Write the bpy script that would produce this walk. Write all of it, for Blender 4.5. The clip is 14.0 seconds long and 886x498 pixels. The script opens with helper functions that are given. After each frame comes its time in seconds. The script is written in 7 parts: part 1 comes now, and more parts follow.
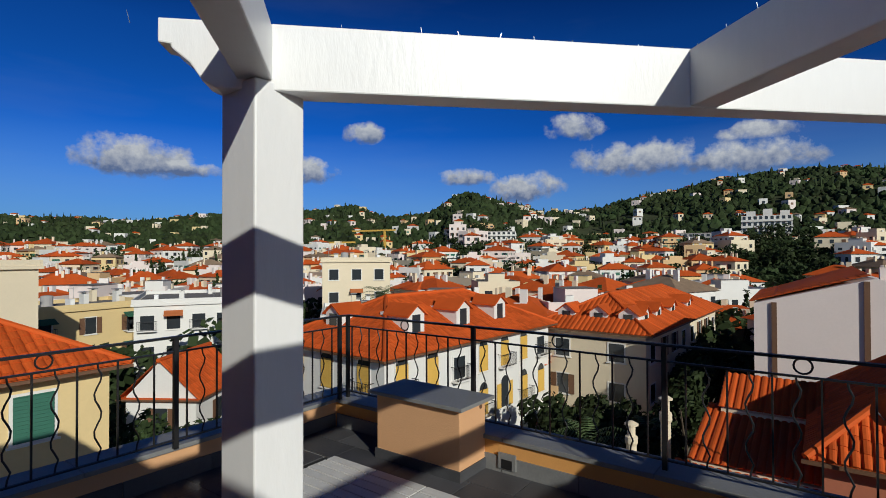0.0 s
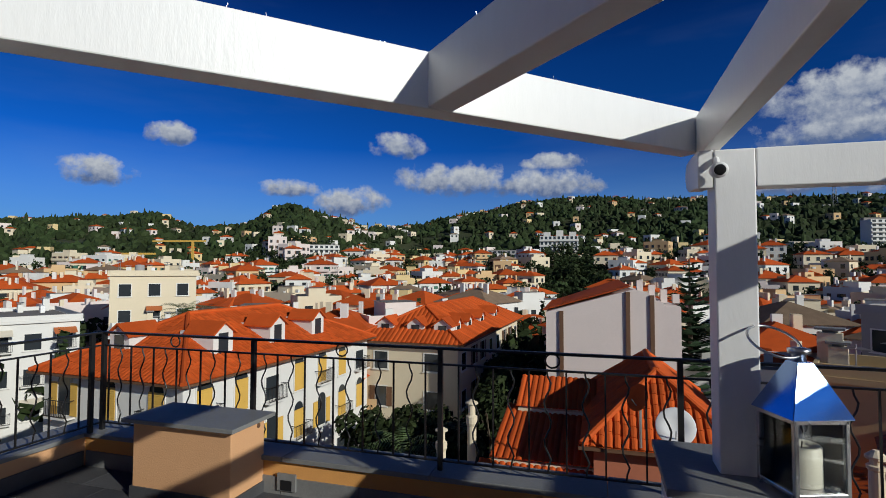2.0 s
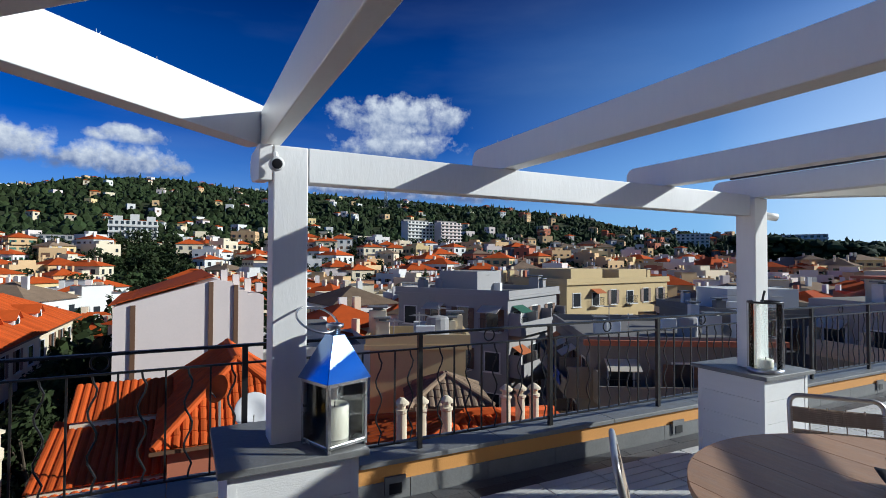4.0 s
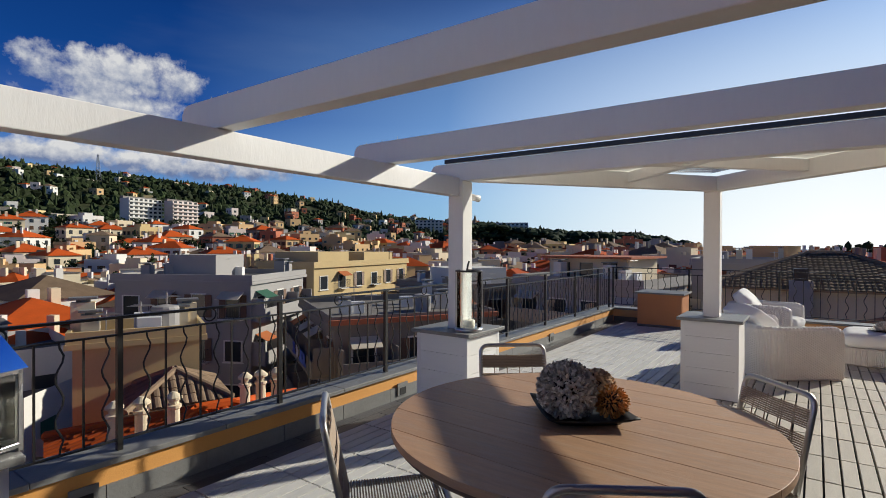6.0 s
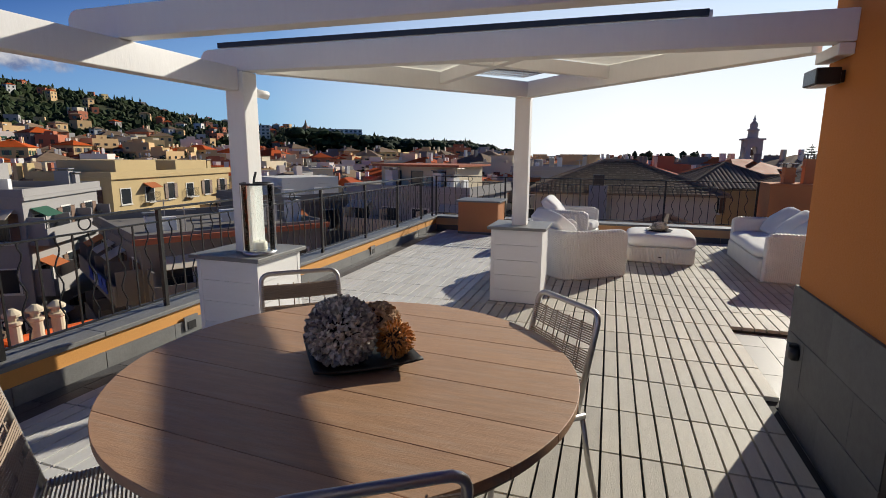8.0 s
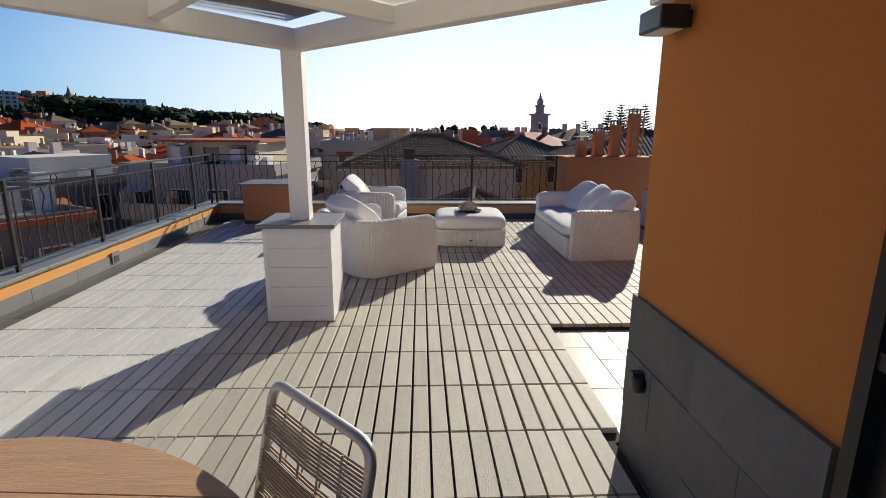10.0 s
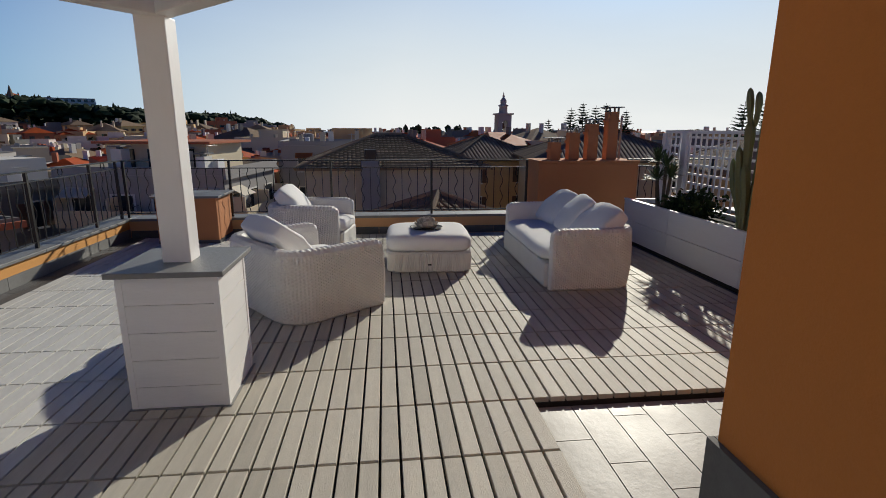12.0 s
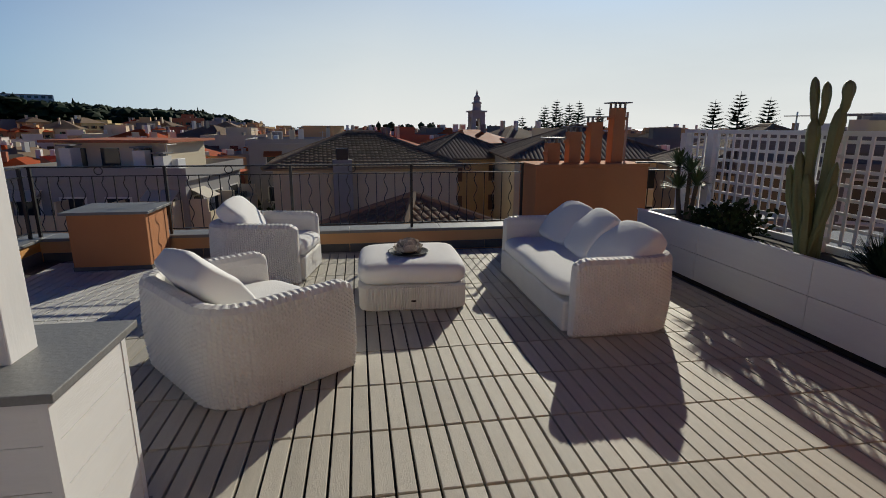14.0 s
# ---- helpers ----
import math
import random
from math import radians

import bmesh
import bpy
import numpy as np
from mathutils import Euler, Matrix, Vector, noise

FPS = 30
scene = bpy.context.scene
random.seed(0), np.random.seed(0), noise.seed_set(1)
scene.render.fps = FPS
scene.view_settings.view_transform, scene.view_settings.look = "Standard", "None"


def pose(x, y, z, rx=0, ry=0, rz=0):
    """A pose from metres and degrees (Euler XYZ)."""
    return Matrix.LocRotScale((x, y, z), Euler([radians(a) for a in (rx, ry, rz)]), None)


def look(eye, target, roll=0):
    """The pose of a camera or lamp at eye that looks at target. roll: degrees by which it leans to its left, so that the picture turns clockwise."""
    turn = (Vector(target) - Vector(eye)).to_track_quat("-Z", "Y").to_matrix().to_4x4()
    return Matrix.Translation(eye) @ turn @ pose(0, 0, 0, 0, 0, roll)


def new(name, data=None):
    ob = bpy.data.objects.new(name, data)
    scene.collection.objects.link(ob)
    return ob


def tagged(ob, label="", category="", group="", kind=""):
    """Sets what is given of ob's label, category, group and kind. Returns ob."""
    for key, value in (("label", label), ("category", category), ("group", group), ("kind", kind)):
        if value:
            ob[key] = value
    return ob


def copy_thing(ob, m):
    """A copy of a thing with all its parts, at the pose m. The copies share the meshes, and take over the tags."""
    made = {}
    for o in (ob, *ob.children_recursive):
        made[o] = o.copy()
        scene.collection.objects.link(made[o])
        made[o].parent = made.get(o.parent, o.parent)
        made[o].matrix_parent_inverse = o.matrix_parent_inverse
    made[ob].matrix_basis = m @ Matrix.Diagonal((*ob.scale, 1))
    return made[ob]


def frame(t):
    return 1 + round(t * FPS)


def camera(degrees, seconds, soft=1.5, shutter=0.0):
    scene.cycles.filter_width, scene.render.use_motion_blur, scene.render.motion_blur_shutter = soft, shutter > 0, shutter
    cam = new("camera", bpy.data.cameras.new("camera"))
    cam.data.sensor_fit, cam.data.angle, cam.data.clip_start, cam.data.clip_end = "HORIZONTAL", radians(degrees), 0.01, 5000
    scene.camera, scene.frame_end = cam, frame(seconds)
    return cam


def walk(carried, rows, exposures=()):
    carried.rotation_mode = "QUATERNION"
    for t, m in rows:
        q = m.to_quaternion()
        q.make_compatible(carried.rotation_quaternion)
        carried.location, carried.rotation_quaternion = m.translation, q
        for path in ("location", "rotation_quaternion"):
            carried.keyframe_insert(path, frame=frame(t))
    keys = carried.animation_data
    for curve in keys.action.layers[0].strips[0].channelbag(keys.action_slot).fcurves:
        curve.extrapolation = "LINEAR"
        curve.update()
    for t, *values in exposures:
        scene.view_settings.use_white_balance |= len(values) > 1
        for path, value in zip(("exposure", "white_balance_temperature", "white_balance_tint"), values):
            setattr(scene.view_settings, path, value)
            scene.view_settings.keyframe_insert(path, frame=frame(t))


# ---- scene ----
cam = camera(81.4, 14.0, soft=0.9)
PATH = [
    (0, (0.299, 0.207, 1.645), (-0.888, 1.816, 1.671), -0.2),
    (0.5, (0.395, 0.285, 1.649), (-0.691, 1.964, 1.691), -0.1),
    (1, (0.476, 0.353, 1.639), (-0.494, 2.101, 1.699), -0.1),
    (1.5, (0.511, 0.401, 1.618), (-0.317, 2.22, 1.691), 0.0),
    (2, (0.501, 0.425, 1.587), (-0.083, 2.336, 1.668), 0.1),
    (2.5, (0.497, 0.434, 1.572), (0.315, 2.424, 1.648), -0.0),
    (3, (0.494, 0.466, 1.57), (0.748, 2.449, 1.637), -0.1),
    (3.5, (0.562, 0.439, 1.576), (1.143, 2.352, 1.633), 0.0),
    (4, (0.604, 0.415, 1.576), (1.503, 2.201, 1.621), 0.2),
    (4.2, (0.592, 0.394, 1.571), (1.596, 2.123, 1.618), 0.4),
    (6.5, (0.83, 0.338, 1.491), (2.557, 1.344, 1.419), 0.0),
    (7, (0.944, 0.315, 1.49), (2.752, 1.156, 1.337), 0.1),
    (7.5, (1.058, 0.292, 1.506), (2.909, 1.006, 1.247), 0.5),
    (8, (1.287, 0.338, 1.5), (3.161, 0.936, 1.137), 0.4),
    (8.5, (1.541, 0.402, 1.511), (3.466, 0.755, 1.1), 0.5),
    (9, (1.867, 0.392, 1.498), (3.812, 0.557, 1.063), 0.5),
    (11.3, (3.21, 0.032, 1.496), (5.147, -0.185, 1.048), 0.2),
    (11.5, (3.328, 0.026, 1.497), (5.265, -0.189, 1.048), 0.2),
    (12, (3.656, 0.045, 1.507), (5.592, -0.171, 1.053), 0.2),
    (12.5, (3.976, 0.06, 1.508), (5.91, -0.16, 1.05), 0.2),
    (13, (4.288, 0.051, 1.516), (6.222, -0.174, 1.055), 0.3),
    (13.5, (4.563, 0.048, 1.523), (6.495, -0.183, 1.06), 0.3),
    (14, (4.857, 0.019, 1.524), (6.777, -0.295, 1.061), 0.2),
]
walk(cam, [(t, look(eye, target, roll)) for t, eye, target, roll in PATH],
     exposures=[(0, -0.46, 5950, 7), (2, -0.47, 5850, 7), (3, -0.28, 5550, 6), (4, 0.03, 5500, 6), (6.5, 0.03, 6500, 9), (7.5, 0.0, 6500, 10), (9, 0.29, 6500, 9), (11.5, -0.15, 6350, 9), (12.5, -0.36, 6400, 7), (14, -0.40, 6450, 7)])

# ---- world, sun, exposure ----
SUN_AZ, SUN_EL = -27.0, 23.0          # degrees, from +x towards +y
sun_dir = Vector((math.cos(radians(SUN_EL)) * math.cos(radians(SUN_AZ)), math.cos(radians(SUN_EL)) * math.sin(radians(SUN_AZ)), math.sin(radians(SUN_EL))))
sun = new("sun", bpy.data.lights.new("sun", "SUN"))
sun.data.energy, sun.data.angle, sun.data.color = 5.0, radians(0.55), (1.0, 0.93, 0.79)
sun.matrix_world = look((0, 0, 0), -sun_dir)

CLOUDS = [(157.2, 9.2, 4.2, 2.1), (152.0, 8.5, 2.6, 0.8), (135.1, 13.1, 1.8, 1.2), (141.1, 8.9, 2.4, 1.5), (111.9, 13.4, 2.4, 1.5),
          (117.3, 7.2, 3.0, 1.7), (123.8, 8.5, 2.7, 1.0), (105.6, 9.7, 5.2, 1.9), (95.5, 9.2, 4.6, 1.8), (94.8, 11.6, 2.7, 1.0),
          (68.2, 15.3, 6.4, 2.3), (68.8, 12.4, 5.4, 1.8), (62.0, 7.6, 9.0, 1.5), (73.0, 8.0, 5.0, 1.3)]


class Nodes:
    """Short hand for building node trees."""

    def __init__(self, tree):
        self.tree = tree
        tree.nodes.clear()

    def add(self, kind, props=None, **inputs):
        n = self.tree.nodes.new(kind)
        p = props or {}
        if "operation" in p:
            n.operation, n.use_clamp = p["operation"], p["use_clamp"]
        if "data_type" in p:
            n.data_type, n.blend_type = p["data_type"], p["blend_type"]
        if "sky_type" in p:
            n.sky_type, n.sun_disc, n.sun_elevation, n.sun_rotation = "NISHITA", False, p["sun_elevation"], p["sun_rotation"]
            n.altitude, n.air_density, n.dust_density, n.ozone_density = 30, 1.0, p["dust"], p["ozone"]
        for k, v in inputs.items():
            self.put(n, k, v)
        return n

    def put(self, n, k, v):
        key = int(k[1:]) if k[0] == "i" and k[1:].isdigit() else k.replace("_", " ")
        s = n.inputs[key]
        if hasattr(v, "is_linked") or hasattr(v, "links"):
            self.tree.links.new(v, s)
        else:
            s.default_value = v

    def math(self, op, a, b=0.0, clamp=False):
        n = self.add("ShaderNodeMath", {"operation": op, "use_clamp": clamp})
        self.put(n, "i0", a), self.put(n, "i1", b)
        return n.outputs[0]

    def mix(self, f, a, b, blend="MIX"):
        n = self.add("ShaderNodeMix", {"data_type": "RGBA", "blend_type": blend})
        for i, v in ((0, f), (6, a), (7, b)):
            s = n.inputs[i]
            if hasattr(v, "links"):
                self.tree.links.new(v, s)
            else:
                s.default_value = (*v, 1) if isinstance(v, tuple) and len(v) == 3 else v
        return n.outputs[2]

    def ramp(self, f, a, b):
        n = self.add("ShaderNodeMapRange", {"clamp": True})
        self.put(n, "i0", f), self.put(n, "i1", a), self.put(n, "i2", b)
        return n.outputs[0]


def make_world():
    world = bpy.data.worlds.new("sky")
    scene.world = world
    world.use_nodes = True
    N = Nodes(world.node_tree)
    sky = N.add("ShaderNodeTexSky", {"sky_type": "NISHITA", "sun_elevation": radians(SUN_EL), "sun_rotation": radians(90 - SUN_AZ), "dust": 0.5, "ozone": 3.5})
    co = N.add("ShaderNodeTexCoord").outputs["Generated"]
    sep = N.add("ShaderNodeSeparateXYZ")
    N.put(sep, "i0", co)
    z = sep.outputs[2]
    az = N.math("DEGREES", N.math("ARCTAN2", sep.outputs[1], sep.outputs[0]))
    el = N.math("DEGREES", N.math("ARCSINE", z))
    flat = N.add("ShaderNodeCombineXYZ", None, X=az, Y=el)
    big = N.add("ShaderNodeTexNoise", None, Vector=flat.outputs[0], Scale=0.42, Detail=7.0, Roughness=0.6)
    small = N.add("ShaderNodeTexNoise", None, Vector=flat.outputs[0], Scale=0.9, Detail=5.0, Roughness=0.6)
    cover, shade = 0.0, 0.0
    for a, e, w, h in CLOUDS:
        dx = N.math("DIVIDE", N.math("SUBTRACT", az, a), w * 1.2)
        dy = N.math("DIVIDE", N.math("SUBTRACT", el, e), h)
        dy = N.math("MINIMUM", dy, N.math("MULTIPLY", dy, 1.35))
        d = N.math("ADD", N.math("MULTIPLY", dx, dx), N.math("MULTIPLY", dy, dy))
        m = N.math("SUBTRACT", 1.0, d)
        cover = m if isinstance(cover, float) else N.math("MAXIMUM", cover, m)
        up = N.math("MULTIPLY", N.ramp(m, -1.0, 0.3), dy)
        shade = up if isinstance(shade, float) else N.math("ADD", shade, up)
    puff = N.math("ADD", cover, N.math("MULTIPLY", N.math("SUBTRACT", big.outputs[0], 0.5), 4.4))
    alpha = N.math("MULTIPLY", N.ramp(puff, -0.3, 0.7), N.ramp(cover, -1.1, -0.2))
    # a thin high veil towards the sun and some streaks
    veil = N.add("ShaderNodeTexNoise", None, Vector=N.add("ShaderNodeCombineXYZ", None, X=N.math("MULTIPLY", az, 0.025), Y=N.math("MULTIPLY", el, 0.12)).outputs[0], Scale=1.0, Detail=5.0, Roughness=0.55)
    streak = N.math("MULTIPLY", N.ramp(veil.outputs[0], 0.5, 0.85), N.ramp(el, 45.0, 5.0))
    lit = N.ramp(N.math("ADD", shade, N.math("MULTIPLY", N.math("SUBTRACT", small.outputs[0], 0.5), 2.6)), -0.75, 0.7)
    cloud = N.mix(lit, (1.6, 2.2, 3.9), (7.6, 7.5, 7.5))
    cool = N.mix(N.ramp(el, 18.0, 0.0), (0.1, 0.1, 0.1), (0.082, 0.095, 0.118))
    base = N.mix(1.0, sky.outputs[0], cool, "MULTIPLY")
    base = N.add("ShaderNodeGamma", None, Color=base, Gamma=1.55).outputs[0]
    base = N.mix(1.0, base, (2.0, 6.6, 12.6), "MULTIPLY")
    side = N.math("ADD", N.math("MULTIPLY", sep.outputs[0], math.cos(radians(SUN_AZ))), N.math("MULTIPLY", sep.outputs[1], math.sin(radians(SUN_AZ))))
    base = N.mix(N.math("MULTIPLY", N.ramp(el, 13.0, 0.0), 0.75), base, (3.0, 5.2, 7.8))
    glow = N.math("MULTIPLY", N.math("MULTIPLY", N.ramp(side, 0.0, 0.85), N.ramp(el, 32.0, 5.0)), 0.95)
    base = N.mix(glow, base, (4.3, 6.9, 8.9))
    haze = N.math("MULTIPLY", N.math("MULTIPLY", N.ramp(side, 0.45, 0.9), N.ramp(el, 26.0, 1.0)), 1.0)
    base = N.mix(haze, base, (11.6, 11.6, 11.3))
    base = N.mix(1.0, base, N.mix(N.ramp(el, 22.0, 34.0), (1.0, 1.0, 1.0), (0.10, 0.20, 0.42)), "MULTIPLY")      # deep blue towards the zenith
    col = N.mix(N.math("MULTIPLY", streak, 0.16), base, (4.2, 5.0, 6.2))
    col = N.mix(alpha, col, cloud)
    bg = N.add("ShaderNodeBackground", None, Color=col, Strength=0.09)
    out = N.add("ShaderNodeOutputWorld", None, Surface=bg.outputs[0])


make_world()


# ---- materials ----
def material(name, color, rough=0.6, metal=0.0, vary=0.12, scale=3.0, grain=60.0, bump=0.15, stain=0.0, stain_color=(0.1, 0.09, 0.07), each=0.0, spec=0.5, stretch=(1, 1, 1), emit=0.0, hue=0.0):
    m = bpy.data.materials.new(name)
    m.use_nodes = True
    N = Nodes(m.node_tree)
    geo = N.add("ShaderNodeNewGeometry")
    mp = N.add("ShaderNodeMapping", None, Vector=geo.outputs["Position"], Scale=stretch)
    big = N.add("ShaderNodeTexNoise", None, Vector=mp.outputs[0], Scale=scale, Detail=5.0, Roughness=0.6)
    fine = N.add("ShaderNodeTexNoise", None, Vector=mp.outputs[0], Scale=grain, Detail=4.0, Roughness=0.65)
    v = N.math("ADD", N.math("MULTIPLY", N.math("SUBTRACT", big.outputs[0], 0.5), 2.2 * vary), N.math("MULTIPLY", N.math("SUBTRACT", fine.outputs[0], 0.5), 1.4 * vary))
    if each:
        rnd = N.math("ADD", N.add("ShaderNodeObjectInfo").outputs["Random"], geo.outputs["Random Per Island"])
        rnd = N.math("FRACT", rnd)
        v = N.math("ADD", v, N.math("MULTIPLY", N.math("SUBTRACT", rnd, 0.5), 2 * each))
    hsv = N.add("ShaderNodeHueSaturation", None, Color=(*color, 1), Value=N.math("ADD", 1.0, v))
    if hue:
        N.put(hsv, "Hue", N.math("ADD", 0.5, N.math("MULTIPLY", N.math("SUBTRACT", big.outputs[0], 0.5), hue)))
    col = hsv.outputs[0]
    if stain:
        s = N.add("ShaderNodeTexNoise", None, Vector=mp.outputs[0], Scale=scale * 0.6, Detail=8.0, Roughness=0.7, Distortion=0.6)
        col = N.mix(N.math("MULTIPLY", N.ramp(s.outputs[0], 0.5, 0.75), stain), col, stain_color)
    p = N.add("ShaderNodeBsdfPrincipled", None, Base_Color=col, Metallic=metal)
    N.put(p, "Roughness", N.math("ADD", rough, N.math("MULTIPLY", N.math("SUBTRACT", big.outputs[0], 0.5), 0.25), True))
    p.inputs["Specular IOR Level"].default_value = spec
    if bump:
        b = N.add("ShaderNodeBump", None, Strength=bump, Distance=0.01, Height=fine.outputs[0])
        N.put(p, "Normal", b.outputs[0])
    if emit:
        N.put(p, "Emission Color", col)
        p.inputs["Emission Strength"].default_value = emit
    N.add("ShaderNodeOutputMaterial", None, Surface=p.outputs[0])
    return m


def glass_material(name, color=(0.9, 0.95, 0.95), rough=0.02):
    m = bpy.data.materials.new(name)
    m.use_nodes = True
    N = Nodes(m.node_tree)
    g = N.add("ShaderNodeBsdfGlossy", None, Roughness=rough, Color=(0.9, 0.9, 0.9, 1))
    t = N.add("ShaderNodeBsdfTransparent", None, Color=(*color, 1))
    f = N.add("ShaderNodeFresnel", None, IOR=1.45)
    mix = N.add("ShaderNodeMixShader", None, i0=f.outputs[0], i1=t.outputs[0], i2=g.outputs[0])
    N.add("ShaderNodeOutputMaterial", None, Surface=mix.outputs[0])
    return m


def frosted_material(name):
    m = bpy.data.materials.new(name)
    m.use_nodes = True
    N = Nodes(m.node_tree)
    a = N.add("ShaderNodeBsdfTranslucent", None, Color=(0.62, 0.61, 0.59, 1))
    b = N.add("ShaderNodeBsdfPrincipled", None, Base_Color=(0.8, 0.8, 0.78, 1), Roughness=0.35)
    mix = N.add("ShaderNodeMixShader", None, i0=0.6, i1=a.outputs[0], i2=b.outputs[0])
    N.add("ShaderNodeOutputMaterial", None, Surface=mix.outputs[0])
    return m


FROSTED = frosted_material("frosted_glass")
WHITE = material("white_painted_wood", (0.80, 0.79, 0.77), 0.42, vary=0.05, scale=2.5, grain=35, bump=0.12, stretch=(1, 1, 0.25))
BOARD = material("white_board", (0.80, 0.79, 0.77), 0.5, vary=0.05, scale=3, grain=40, bump=0.2, stain=0.12, stain_color=(0.55, 0.54, 0.5), stretch=(0.5, 0.5, 4))
SLATE = material("grey_slate_slab", (0.20, 0.20, 0.195), 0.5, vary=0.22, scale=4, grain=50, bump=0.25, stain=0.3, stain_color=(0.12, 0.12, 0.12))
SLATE_FLOOR = material("dark_slate_tile", (0.075, 0.075, 0.08), 0.5, vary=0.3, scale=6, grain=60, bump=0.3, each=0.25)
GROUT = material("pale_grout", (0.30, 0.29, 0.27), 0.9, vary=0.15, scale=8)
ORANGE = material("orange_plaster", (0.52, 0.185, 0.034), 0.85, vary=0.08, scale=1.6, grain=90, bump=0.25, stain=0.12, stain_color=(0.45, 0.17, 0.05))
PARAPET = material("warm_orange_plaster", (0.68, 0.33, 0.09), 0.85, vary=0.1, scale=1.6, grain=90, bump=0.25, stain=0.22, stain_color=(0.42, 0.2, 0.08))
PEACH = material("peach_plaster", (0.63, 0.35, 0.17), 0.85, vary=0.07, scale=1.6, grain=90, bump=0.25, stain=0.1, stain_color=(0.5, 0.28, 0.15))
DECK_PALE = material("pale_deck_slat", (0.66, 0.65, 0.62), 0.55, spec=0.35, vary=0.1, scale=3, grain=30, bump=0.3, each=0.07, stretch=(1, 8, 1), stain=0.12, stain_color=(0.5, 0.48, 0.45))
DECK = material("bleached_deck_slat", (0.50, 0.465, 0.395), 0.62, spec=0.3, vary=0.16, scale=3, grain=30, bump=0.3, each=0.13, stretch=(1, 8, 1), stain=0.12, stain_color=(0.30, 0.28, 0.25))
SALMON = material("salmon_plaster", (0.52, 0.225, 0.10), 0.88, spec=0.2, vary=0.1, scale=1.6, grain=90, bump=0.25, stain=0.2, stain_color=(0.4, 0.2, 0.13))
UNDER = material("deck_underlay", (0.02, 0.02, 0.02), 0.9)
TILE = material("pale_stone_tile", (0.27, 0.25, 0.225), 0.48, spec=0.3, vary=0.12, scale=3, grain=25, bump=0.15, each=0.1)
STONE = material("grey_cladding_stone", (0.115, 0.115, 0.11), 0.75, vary=0.35, scale=2.2, grain=25, bump=0.35, each=0.12, stain=0.3, stain_color=(0.19, 0.18, 0.165))
IRON = material("black_wrought_iron", (0.018, 0.017, 0.017), 0.45, metal=0.3, vary=0.2, grain=90, bump=0.1)
FRAME = material("black_window_frame", (0.015, 0.015, 0.016), 0.35, vary=0.1)
STEEL = material("brushed_steel", (0.55, 0.55, 0.56), 0.28, metal=1.0, vary=0.1, grain=120, bump=0.05)
ALU = material("grey_aluminium", (0.52, 0.50, 0.48), 0.38, metal=0.85, vary=0.08, grain=120, bump=0.05)
CORD = material("taupe_cord", (0.36, 0.28, 0.21), 0.8, vary=0.15, grain=200, bump=0.3)
TEAK = material("weathered_teak", (0.42, 0.25, 0.145), 0.5, vary=0.3, scale=3.5, grain=18, bump=0.15, each=0.12, stretch=(14, 1.2, 14), stain=0.5, stain_color=(0.42, 0.33, 0.25))
WICKER = material("white_wicker", (0.74, 0.72, 0.68), 0.6, vary=0.1, scale=5, grain=90, bump=0.3)
FABRIC = material("white_canvas", (0.82, 0.81, 0.79), 0.9, vary=0.04, scale=4, grain=220, bump=0.25)
DARK_TRAY = material("black_tray", (0.015, 0.014, 0.014), 0.6, spec=0.25, vary=0.2)
PETAL = material("dried_petal", (0.52, 0.47, 0.41), 0.9, vary=0.3, scale=18, grain=80, each=0.35)
PETAL_TAN = material("tan_petal", (0.55, 0.36, 0.21), 0.9, vary=0.25, scale=20, grain=80, each=0.3)
PETAL_ORANGE = material("orange_petal", (0.55, 0.24, 0.06), 0.85, vary=0.2, scale=20, each=0.25)
WAX = material("ivory_candle_wax", (0.78, 0.74, 0.62), 0.45, vary=0.04)
GLASS = glass_material("clear_glass", (0.965, 0.98, 0.975))
TERRACOTTA = material("terracotta_roof_tile", (0.52, 0.088, 0.014), 0.75, spec=0.15, vary=0.25, scale=0.8, grain=14, bump=0.3, each=0.2, stain=0.2, stain_color=(0.42, 0.11, 0.03))
OLD_TILE = material("old_brown_roof_tile", (0.25, 0.175, 0.115), 0.85, spec=0.15, vary=0.3, scale=0.7, grain=10, bump=0.3, each=0.25, stain=0.35, stain_color=(0.12, 0.09, 0.07))
W_WHITE = material("white_render", (0.70, 0.68, 0.635), 0.85, spec=0.15, vary=0.08, scale=0.25, grain=9, bump=0.1, stain=0.12, stain_color=(0.5, 0.48, 0.44))
W_CREAM = material("cream_render", (0.70, 0.60, 0.43), 0.85, spec=0.15, vary=0.08, scale=0.25, grain=9, bump=0.1, stain=0.15, stain_color=(0.45, 0.4, 0.3))
W_YELLOW = material("yellow_render", (0.68, 0.52, 0.26), 0.85, spec=0.15, vary=0.08, scale=0.25, grain=9, bump=0.1, stain=0.12, stain_color=(0.5, 0.4, 0.22))
W_PINK = material("pale_pink_render", (0.72, 0.62, 0.57), 0.88, spec=0.15, vary=0.07, scale=0.25, grain=9, bump=0.1, stain=0.15, stain_color=(0.46, 0.38, 0.35))
W_GREY = material("grey_render", (0.355, 0.34, 0.33), 0.88, spec=0.15, vary=0.1, scale=0.25, grain=9, bump=0.1, stain=0.2, stain_color=(0.25, 0.25, 0.24))
W_OCHRE = material("ochre_render", (0.62, 0.42, 0.22), 0.88, spec=0.15, vary=0.1, scale=0.25, grain=9, bump=0.1, stain=0.15, stain_color=(0.42, 0.3, 0.18))
